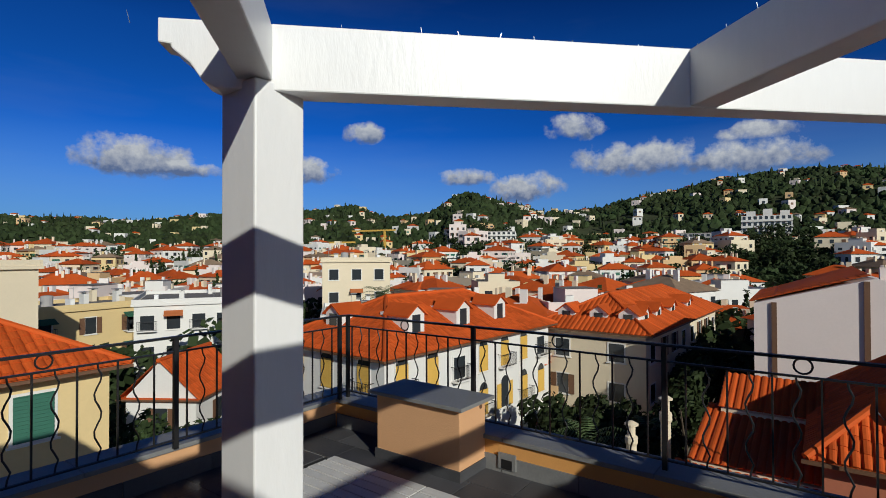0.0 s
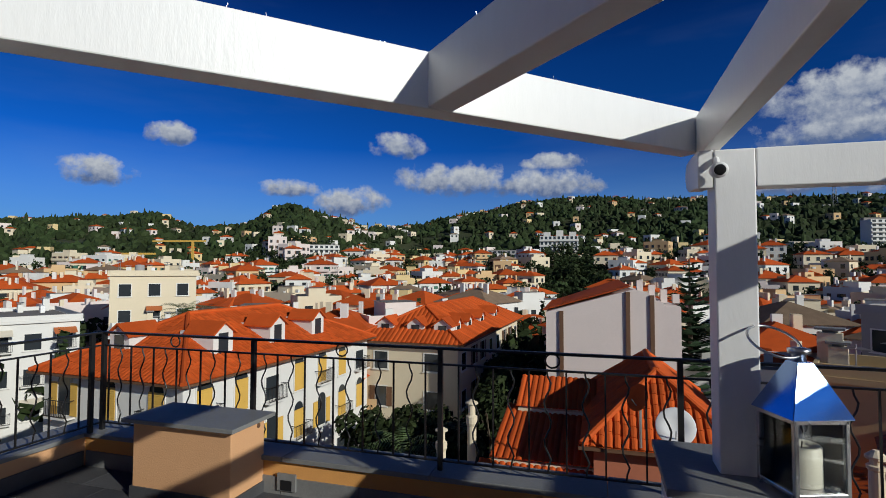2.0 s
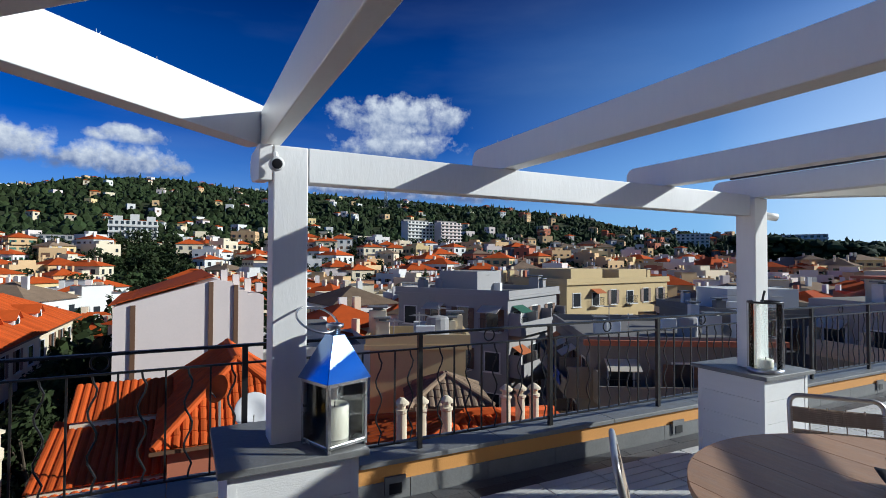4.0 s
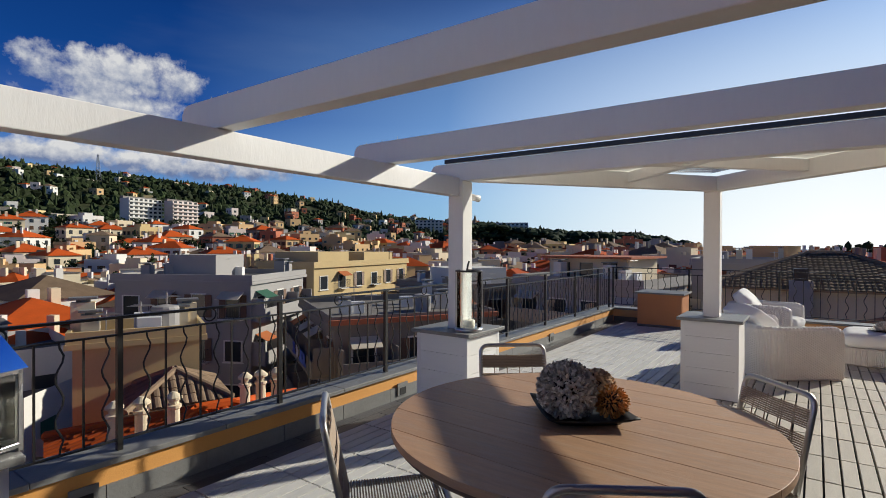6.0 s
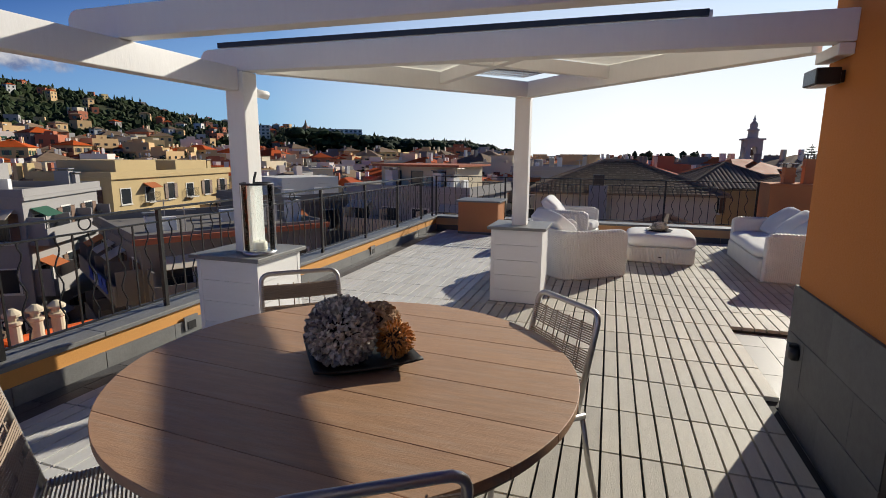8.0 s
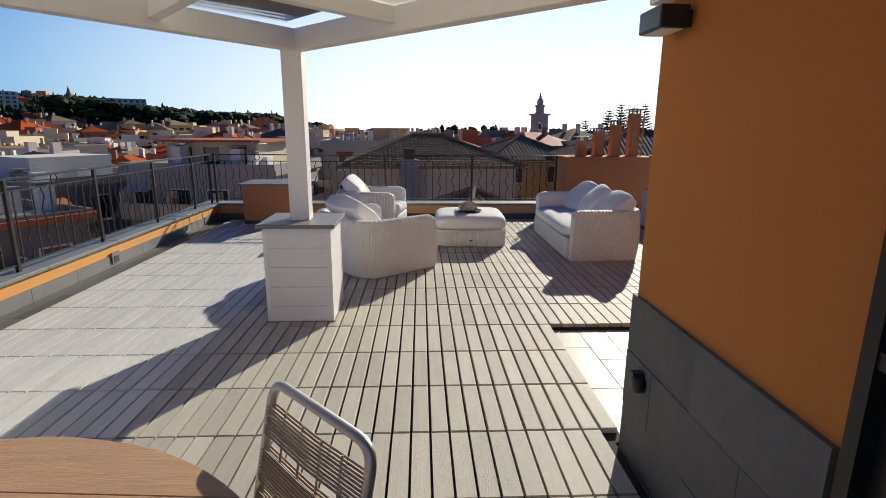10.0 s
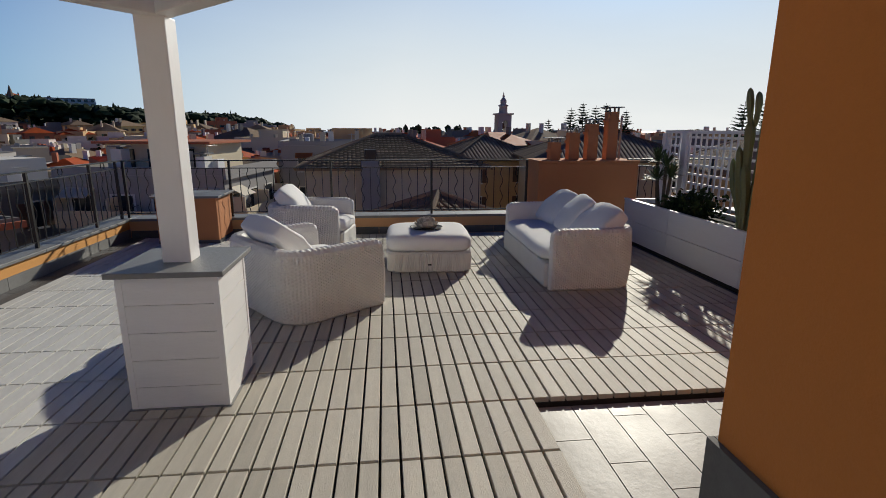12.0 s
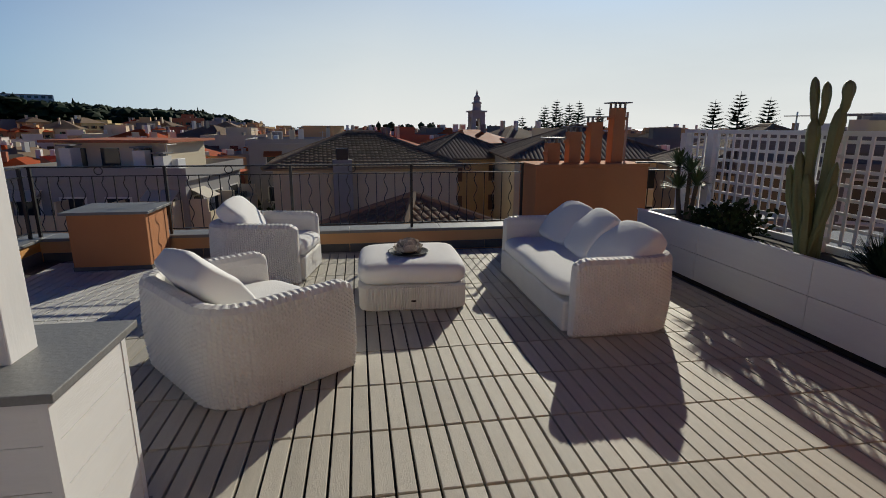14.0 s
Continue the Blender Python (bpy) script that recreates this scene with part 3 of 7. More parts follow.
def beam(name, p, q, w, z0, z1, ends="", profile="round"):
    """A timber from p to q in plan. ends: 'a' or 'b' or both get a shaped end."""
    a, b = Vector((*p, 0)), Vector((*q, 0))
    L = (b - a).length
    h = z1 - z0
    if profile == "round":
        tip = [(-0.0, z1), (-0.035, z1 - 0.012), (-0.06, z1 - 0.045), (-0.06, z0 + 0.075), (-0.045, z0 + 0.03), (0.0, z0)]
    else:
        tip = [(0.0, z1), (-0.0, z1 - 0.07), (0.035, z1 - 0.075), (0.035, z1 - 0.085), (0.085, z0 + 0.07), (0.12, z0 + 0.02), (0.16, z0), (0.16, z0)]
    side = [(x, z) for x, z in tip] if "a" in ends else [(0, z1), (0, z0)]
    other = [(L - x, z) for x, z in reversed(tip)] if "b" in ends else [(L, z0), (L, z1)]
    outline = []
    for pt in side + other:
        if not outline or (Vector(pt) - Vector(outline[-1])).length > 1e-4:
            outline.append(pt)
    bm = bmesh.new()
    lo = [bm.verts.new((x, -w / 2, z)) for x, z in outline]
    hi = [bm.verts.new((x, w / 2, z)) for x, z in outline]
    bm.faces.new(lo)
    bm.faces.new(hi[::-1])
    for i in range(len(outline)):
        j = (i + 1) % len(outline)
        bm.faces.new((lo[j], lo[i], hi[i], hi[j]))
    bmesh.ops.recalc_face_normals(bm, faces=bm.faces)
    d = b - a
    bmesh.ops.transform(bm, matrix=Matrix.Translation(a) @ pose(0, 0, 0, 0, 0, math.degrees(math.atan2(d.y, d.x))), verts=bm.verts)
    return part(name, bm, WHITE, pergola, bevel=0.005)


DZ0, DZ1 = 2.125, 2.32         # the slanting beam over the cut corner
beam("beam", (1.095, 2.775), (4.375, 2.86), 0.10, BX0, BX1)
beam("beam", (-1.235, 0.925), (0.91, 3.05), 0.10, DZ0, DZ1, "a", "ogee")
beam("rafter", (0.96, HOUSE_Y), (0.96, 3.0), 0.07, 2.10, 2.29)
beam("rafter", (2.20, HOUSE_Y), (2.20, 3.04), 0.10, 2.078, 2.235, "b")
beam("rafter", (3.50, HOUSE_Y), (3.50, 3.07), 0.10, 2.078, 2.235, "b")
beam("rafter", (4.45, HOUSE_Y), (4.45, 3.07), 0.11, 2.052, 2.205, "b")
beam("rafter", (0.925, 1.18), (-0.02, 2.08), 0.10, 2.13, 2.318)
beam("purlin", (0.02, 0.15), (0.915, 1.04), 0.09, 2.157, 2.31)
beam("rafter", (0.925, -0.72), (-1.02, 1.08), 0.10, 2.155, 2.312)
# bracket under the rafter at the corner post
bm = bmesh.new()
prof = [(2.73, 2.078), (3.0, 2.078), (3.04, 2.05), (3.05, 2.0), (3.02, 1.96), (2.97, 1.94), (2.73, 1.92)]
lo = [bm.verts.new((0.885, y, z)) for y, z in prof]
hi = [bm.verts.new((0.944, y, z)) for y, z in prof]
bm.faces.new(lo), bm.faces.new(hi[::-1])
for i in range(len(prof)):
    bm.faces.new((lo[i], hi[i], hi[(i + 1) % len(prof)], lo[(i + 1) % len(prof)]))
bmesh.ops.recalc_face_normals(bm, faces=bm.faces)
part("bracket", bm, WHITE, pergola, bevel=0.005)
# covered part between the two lantern posts and the house
beam("beam", (4.52, 2.76), (6.63, 1.13), 0.10, 2.052, 2.20)
beam("beam", (6.60, 1.16), (HOUSE_X + 0.02, HOUSE_Y + 0.06), 0.10, 2.054, 2.202)
beam("batten", (5.80, 1.83), (4.55, 0.75), 0.07, 2.10, 2.195)
beam("batten", (5.84, 0.36), (4.52, 1.62), 0.07, 2.102, 2.197)
beam("wall_beam", (HOUSE_X, HOUSE_Y + 0.035), (4.40, HOUSE_Y + 0.035), 0.07, 1.99, 2.048)
bm = bmesh.new()
prism(bm, [(4.51, 0.4), (4.72, -0.73), (5.84, 0.38), (5.28, 0.88), (4.51, 1.5)], 2.206, 2.22)
prism(bm, [(4.51, 1.52), (5.26, 0.92), (5.80, 1.80), (4.51, 2.78)], 2.206, 2.22)
rp = part("roof_panel", bm, FROSTED, pergola, "white frosted glass roof panel")
rp.visible_shadow = False
pane = part("glass_panel", boxed(-0.42, 0.42, -0.42, 0.42, 2.208, 2.218, pose(5.74, 1.2, 0, 0, 0, 42)), GLASS, pergola, "clear glass roof panel")
pane.visible_shadow = False
part("edge_trim", boxed(4.392, 4.42, -0.1, 2.98, 2.21, 2.245), FRAME, pergola, "dark green edge of the glass cover")
part("edge_trim", boxed(4.42, 4.50, -0.12, -0.08, 2.21, 2.245), WHITE, pergola)
# bird spikes along the tops
for p, q, z in (((-1.3, 0.86), (0.85, 2.99), 2.32), ((-0.02, 2.06), (0.9, 1.2), 2.318), ((2.2, 2.75), (2.2, 3.05), 2.235), ((3.5, 2.75), (3.5, 3.05), 2.235), ((0.97, 1.0), (0.97, 2.95), 2.29)):
    bm = bmesh.new()
    a, b = Vector(p), Vector(q)
    n = int((b - a).length / 0.12)
    for i in range(n + 1):
        c = a + (b - a) * i / max(1, n)
        for s in (-1, 1)[:1 + i % 2]:
            tube(bm, [(c.x, c.y, z - 0.002), (c.x + 0.01 * s * random.random(), c.y + 0.008 * s, z + 0.015 + 0.02 * random.random())], 0.0011, 4)
    part("bird_spike", bm, STEEL, pergola, "thin steel bird spikes")

# security cameras
def security_camera(x, y, z, yaw, label):
    cctv = thing("security_camera", label, "camera", pose(x, y, z, 0, 0, yaw), "security cameras")
    bm = bmesh.new()
    lathe(bm, [(0.026, 0), (0.03, 0.005), (0.03, 0.10), (0.024, 0.104)], 20)
    bmesh.ops.transform(bm, matrix=pose(0, 0, 0, 0, 98, 0), verts=bm.verts)
    body = part("housing", bm, DISH, cctv, smooth=True)
    bm = bmesh.new()
    lathe(bm, [(0.021, 0.1042), (0.021, 0.106), (0.012, 0.108)], 20)
    bmesh.ops.transform(bm, matrix=pose(0, 0, 0, 0, 98, 0), verts=bm.verts)
    part("lens", bm, FRAME, body, "black lens")
    bm = bmesh.new()
    tube(bm, [(0.02, 0, 0.02), (-0.02, 0, 0.05), (-0.045, 0, 0.05)], 0.012, 8)
    part("arm", bm, DISH, cctv)
    return cctv


security_camera(0.95, 2.70, 1.985, -95, "white bullet security camera under the pergola corner")
security_camera(4.58, 2.84, 1.93, -30, "white bullet security camera beside the pergola post")


# boarded plinths with slate tops
def plinth(cx, cy, label):
    p = thing("plinth", label, "plinth", pose(cx, cy, 0), "pergola plinths")
    h = 0.255
    part("slab_top", boxed(-0.295, 0.295, -0.295, 0.295, 0.755, 0.785), SLATE, p, "grey slate cap", bevel=0.004)
    n = 5
    z0, z1 = -0.025, 0.755
    part("core", boxed(-h + 0.012, h - 0.012, -h + 0.012, h - 0.012, z0, z1), WHITE, p)
    bh = (z1 - z0) / n
    for i in range(n):
        a, b = z0 + bh * i + 0.0015, z0 + bh * (i + 1) - 0.0015
        part("board", boxed(-h + 0.03, h - 0.03, -h, -h + 0.014, a, b), BOARD, p)
        part("board", boxed(-h + 0.03, h - 0.03, h - 0.014, h, a, b), BOARD, p)
        part("board", boxed(-h, -h + 0.014, -h + 0.03, h - 0.03, a, b), BOARD, p)
        part("board", boxed(h - 0.014, h, -h + 0.03, h - 0.03, a, b), BOARD, p)
    for sx in (-1, 1):
        for sy in (-1, 1):
            part("corner_strip", boxed(min(sx * (h + 0.003), sx * (h - 0.03)), max(sx * (h + 0.003), sx * (h - 0.03)), min(sy * (h + 0.003), sy * (h - 0.03)), max(sy * (h + 0.003), sy * (h - 0.03)), z0, z1 - 0.001), WHITE, p)
    part("foot_board", boxed(-h - 0.014, h + 0.014, -h - 0.014, h + 0.014, -0.028, 0.006), SLATE, p, "grey foot strip")
    return p


plinth(1.02, 2.80, "white boarded plinth with grey slate cap under the corner post")
plinth(4.46, 2.87, "white boarded plinth with grey slate cap under a glass lantern")
plinth(6.63, 1.19, "white boarded plinth with grey slate cap beside the armchair")

# rendered chimney boxes
def vent_box(name, label, x0, x1, y0, y1, h, mat, lid=0.05, vent=False):
    b = thing(name, label, "vent box", pose((x0 + x1) / 2, (y0 + y1) / 2, -0.04))
    w, d = (x1 - x0) / 2, (y1 - y0) / 2
    part("body", boxed(-w, w, -d, d, 0.0, h + 0.01), mat, b, bevel=0.008)
    part("skirting", (lambda bm: (box(bm, -w - 0.012, w + 0.012, -d - 0.012, -d, 0.0, 0.085), box(bm, w, w + 0.012, -d, d, 0.0, 0.085), box(bm, -w - 0.012, -w, -d, d, 0, 0.085), bm)[-1])(bmesh.new()), SLATE_FLOOR, b, "dark slate skirting")
    part("lid", boxed(-w - lid, w + lid, -d - lid, d + lid, h + 0.01, h + 0.04), SLATE, b, "grey slate lid", bevel=0.004)
    if vent:
        bm = bmesh.new()
        lathe(bm, [(0.018, 0), (0.018, 0.004)], 14)
        bmesh.ops.transform(bm, matrix=pose(w, -d + 0.29, h - 0.03, 0, 90, 0), verts=bm.verts)
        part("vent", bm, SHUTTER_B, b, "small round vent")


vent_box("vent_box", "peach plastered vent box with grey slate lid by the parapet", -2.72, -1.88, 3.36, 3.72, 0.53, PEACH, 0.055, True)
vent_box("vent_box", "salmon plastered vent box with pale lid at the far parapet", 10.72, 11.36, 2.28, 3.05, 0.64, SALMON, 0.05)

# orange chimney block with four pots
cb = thing("chimney_block", "salmon plastered chimney block with four capped flues", "chimney", pose(FAR + 0.35, -3.09, -0.52))
part("body", boxed(-0.35, 0.35, -0.8, 0.8, 0, 1.52), SALMON, cb, bevel=0.01)
part("cap", boxed(-0.36, 0.36, -0.81, 0.81, 1.52, 1.56), SALMON, cb)
for y, h in ((0.46, 0.27), (0.16, 0.42), (-0.14, 0.55), (-0.46, 0.74)):
    flue = part("flue", boxed(-0.085, 0.085, y - 0.085, y + 0.085, 1.56, 1.56 + h), SALMON, cb, "salmon flue", bevel=0.006)
    part("collar", boxed(-0.10, 0.10, y - 0.10, y + 0.10, 1.56 + h - 0.16, 1.56 + h - 0.12), SALMON, flue)
    bm = bmesh.new()
    box(bm, -0.14, 0.14, y - 0.14, y + 0.14, 1.56 + h + 0.06, 1.56 + h + 0.075)
    for sx in (-1, 1):
        for sy in (-1, 1):
            box(bm, sx * 0.07 - 0.012, sx * 0.07 + 0.012, y + sy * 0.07 - 0.012, y + sy * 0.07 + 0.012, 1.56 + h, 1.56 + h + 0.06)
    part("cowl", bm, SLATE, flue, "grey cap on short legs")
bm = bmesh.new()
tube(bm, [(0.2, -0.72, 1.5), (0.2, -0.72, 2.25)], 0.018, 8)
part("vent_pipe", bm, W_GREY, cb, "thin grey pipe")

# ---- lounge furniture ----
WEAVE = 38


def tub_shell(w, d, h, t, r, slope=0.0):
    """A wicker tub: back along -x, open towards +x, with corrugated outside."""
    path = []
    def seg(p, q, n):
        for i in range(n):
            path.append(Vector(p).lerp(Vector(q), i / n))
    def arc(c, a0, a1, n):
        for i in range(n):
            a = radians(a0 + (a1 - a0) * i / n)
            path.append(Vector((c[0] + r * math.cos(a), c[1] + r * math.sin(a))))
    X, Y = d / 2 - t / 2, w / 2 - t / 2
    step = 0.0105
    seg((X, -Y), (-X + r, -Y), int((2 * X - r) / step))
    arc((-X + r, -Y + r), -90, -180, int(r * 1.57 / step))
    seg((-X, -Y + r), (-X, Y - r), int((2 * Y - 2 * r) / step))
    arc((-X + r, Y - r), 180, 90, int(r * 1.57 / step))
    seg((-X + r, Y), (X, Y), int((2 * X - r) / step))
    path.append(Vector((X, Y)))
    bm = bmesh.new()
    n = len(path)
    rows = []
    for i, p in enumerate(path):
        a, b = path[max(0, i - 1)], path[min(n - 1, i + 1)]
        dr = (b - a).normalized()
        out = Vector((-dr.y, dr.x))
        rib = 0.0042 * (1 if i % 2 else -1)
        hh = h - slope * ease(-0.1, X, p.x)
        e = min(i, n - 1 - i) * step
        hh -= 0.05 * (1 - min(1.0, e / 0.11)) ** 2
        endt = 1.0 if 1 < i < n - 2 else (0.80 if i in (1, n - 2) else 0.45)
        o = t / 2 * endt
        prof = [(o - 0.035, 0.0)]
        for k in range(WEAVE + 1):
            u = k / WEAVE
            bulge = -0.012 + 0.02 * math.sin(math.pi * 0.62 * min(1.0, u * 1.6)) - 0.012 * max(0.0, u - 0.62) / 0.38
            prof.append((o + bulge + rib + 0.0028 * (1 if (i // 2 + k) % 2 else -1), 0.02 + (hh - 0.085) * u))
        rim = 0.0022 * (1 if (i // 2) % 2 else -1)
        prof += [(o - 0.004 + rim, hh - 0.04), (o * 0.62 + rim, hh - 0.008 + rim), (0.0, hh + rim), (-o * 0.55, hh - 0.009 + rim), (-o + 0.010, hh - 0.04), (-o, hh - 0.085), (-o, 0.10), (-o, 0.0)]
        rows.append([bm.verts.new((p.x + out.x * q, p.y + out.y * q, z)) for q, z in prof])
    for a, b in zip(rows, rows[1:]):
        m = len(a)
        for k in range(m):
            bm.faces.new((a[k], b[k], b[(k + 1) % m], a[(k + 1) % m]))
    bm.faces.new(rows[0])
    bm.faces.new(rows[-1][::-1])
    bmesh.ops.recalc_face_normals(bm, faces=bm.faces)
    return bm


def pillow(parent, x, y, z, w, h, tilt, yaw=0, thick=0.105, roll=0):
    bm = bmesh.new()
    superbox(bm, thick, w / 2, h / 2, 7.0, seg=48, rings=28, sag=0.014, round_z=7.0)
    for v in bm.verts:                      # pinched corners
        k = abs(v.co.y) / (w / 2) * abs(v.co.z) / (h / 2)
        v.co.x *= 1 - 0.4 * k
    bmesh.ops.transform(bm, matrix=pose(x, y, z, 0, 0, yaw) @ pose(0, 0, 0, roll, tilt, 0), verts=bm.verts)
    return part("back_cushion", bm, FABRIC, parent, "plump white canvas cushion", smooth=True)


def lounge_seat(name, label, category, m, w, d, pillows, slope=0.0, group=""):
    s = thing(name, label, category, m, group)
    H = 0.60
    part("wicker_shell", tub_shell(w, d, H, 0.13, 0.2, slope), WICKER, s, "white woven wicker shell")
    part("seat_base", boxed(-d / 2 + 0.12, d / 2 - 0.03, -w / 2 + 0.12, w / 2 - 0.12, 0.01, 0.25), WICKER, s, bevel=0.02)
    bm = bmesh.new()
    superbox(bm, (d - 0.12) / 2, (w - 0.24) / 2, 0.085, 7, (0.055, 0, 0.325), seg=36, rings=12, sag=0.012)
    part("seat_cushion", bm, FABRIC, s, "white canvas seat cushion", smooth=True)
    for p in pillows:
        pillow(s, *p)
    return s


lounge_seat("armchair", "white wicker tub armchair with canvas cushions, beside the plinth", "armchair", pose(8.20, 0.77, 0, 0, 0, -52), 1.2, 1.0, [(-0.22, 0.06, 0.575, 0.70, 0.46, -44)], group="lounge armchairs")
lounge_seat("armchair", "white wicker tub armchair with canvas cushions, by the far parapet", "armchair", pose(10.40, 0.98, 0, 0, 0, -100), 0.92, 1.0, [(-0.23, -0.04, 0.59, 0.64, 0.46, -40, 6)], group="lounge armchairs")
lounge_seat("sofa", "white wicker three seat sofa with canvas cushions", "sofa", pose(9.17, -1.89, 0, 0, 0, 90), 1.96, 0.93,
            [(-0.17, -0.57, 0.565, 0.62, 0.48, -44, 4), (-0.17, 0.02, 0.575, 0.62, 0.48, -41, -6), (-0.18, 0.58, 0.565, 0.60, 0.48, -47, 3)])

ott = thing("ottoman", "white wicker ottoman with a thick canvas cushion", "ottoman", pose(9.42, -0.42, 0, 0, 0, -2))
bm = bmesh.new()
n = 320
rings = []
for z, o in ((0.0, -0.03), (0.02, 0), (0.21, 0.004), (0.225, -0.02)):
    ring = []
    for k in range(n):
        a = 2 * math.pi * k / n
        q = (abs(math.cos(a)) ** 9 + abs(math.sin(a)) ** 9) ** (-1 / 9)
        rr = (0.455 + o + 0.005 * (1 if k % 2 else -1)) * q
        ring.append(bm.verts.new((rr * math.cos(a), rr * math.sin(a), z)))
    rings.append(ring)
for a, b in zip(rings, rings[1:]):
    for k in range(n):
        bm.faces.new((a[k], a[(k + 1) % n], b[(k + 1) % n], b[k]))
bm.faces.new(rings[0][::-1]), bm.faces.new(rings[-1])
part("wicker_base", bm, WICKER, ott, "white woven wicker base", smooth=False)
bm = bmesh.new()
superbox(bm, 0.465, 0.465, 0.10, 8, (0, 0, 0.315), seg=40, rings=14, sag=0.01)
part("cushion", bm, FABRIC, ott, smooth=True)
part("tag", boxed(-0.462, -0.457, -0.02, 0.02, 0.085, 0.1), FRAME, ott, "small dark tag")

tray = thing("round_tray", "black round tray lying on the ottoman cushion", "tray", pose(9.36, -0.40, 0.413))
bm = bmesh.new()
lathe(bm, [(0.10, 0.0), (0.15, 0.004), (0.175, 0.022), (0.185, 0.022), (0.16, 0.0), (0.12, 0.012), (0.02, 0.014)][0:4] + [(0.165, 0.012), (0.02, 0.010)], 32)
part("dish", bm, DARK_TRAY, tray, smooth=True)
coral = thing("artichoke", "grey dried artichoke flower lying in the black tray", "dried flower", pose(9.36, -0.40, 0.425))
bm = bmesh.new()
rng = random.Random(5)
for i in range(120):
    a, e = rng.uniform(0, 6.283), rng.uniform(0.0, 1.45)
    u = Vector((math.cos(a) * math.cos(e), math.sin(a) * math.cos(e), math.sin(e) * 0.8))
    c = u * 0.115
    s = 0.045
    t1 = Vector((-math.sin(a), math.cos(a), 0)) * s * 0.7
    t2 = u.cross(t1).normalized() * s
    q = [bm.verts.new(c - t1), bm.verts.new(c + t1), bm.verts.new(c + t1 * 0.5 + t2 * 0.8 + u * 0.03), bm.verts.new(c - t1 * 0.5 + t2 * 0.8 + u * 0.03)]
    bm.faces.new(q)
part("petals", bm, PETAL, coral)
bm = bmesh.new()
lathe(bm, [(0.06, 0), (0.098, 0.025), (0.092, 0.055), (0.05, 0.08)], 16)
part("heart", bm, PETAL, coral)

# ---- dining table ----
TX, TY, TR = 2.855, 1.175, 0.79
table = thing("dining_table", "round weathered teak dining table with plank top", "table", pose(TX, TY, 0, 0, 0, -94))
n = 8
pw = 2 * TR / n
for i in range(n):
    y0, y1 = -TR + pw * i + 0.0012, -TR + pw * (i + 1) - 0.0012
    top, bot = [], []
    ys = [y0 + (y1 - y0) * k / 10 for k in range(11)]
    right = [(math.sqrt(max(0, TR * TR - y * y)), y) for y in ys]
    left = [(-x, y) for x, y in reversed(right)]
    pts = [p for j, p in enumerate(right + left)]
    clean = []
    for p in pts:
        if not clean or (Vector(p) - Vector(clean[-1])).length > 1e-3:
            clean.append(p)
    if (Vector(clean[0]) - Vector(clean[-1])).length < 1e-3:
        clean.pop()
    bm = bmesh.new()
    prism(bm, clean, 0.727, 0.757)
    part("plank", bm, TEAK, table, bevel=0.0015)
bm = bmesh.new()
lathe(bm, [(TR - 0.05, 0.69), (TR - 0.022, 0.70), (TR - 0.012, 0.7265), (TR - 0.06, 0.7265)], 64)
part("rim", bm, material("dark_teak_edge", (0.12, 0.07, 0.04), 0.6, vary=0.2, scale=6), table, "dark underside rim", smooth=True)
for k in range(4):
    a = radians(45 + 90 * k)
    bm = bmesh.new()
    tube(bm, [(0.1 * math.cos(a), 0.1 * math.sin(a), 0.70), (0.12 * math.cos(a), 0.12 * math.sin(a), 0.3), (0.42 * math.cos(a), 0.42 * math.sin(a), -0.003)], 0.028, 10)
    part("leg", bm, FRAME, table, "black steel leg", smooth=True)


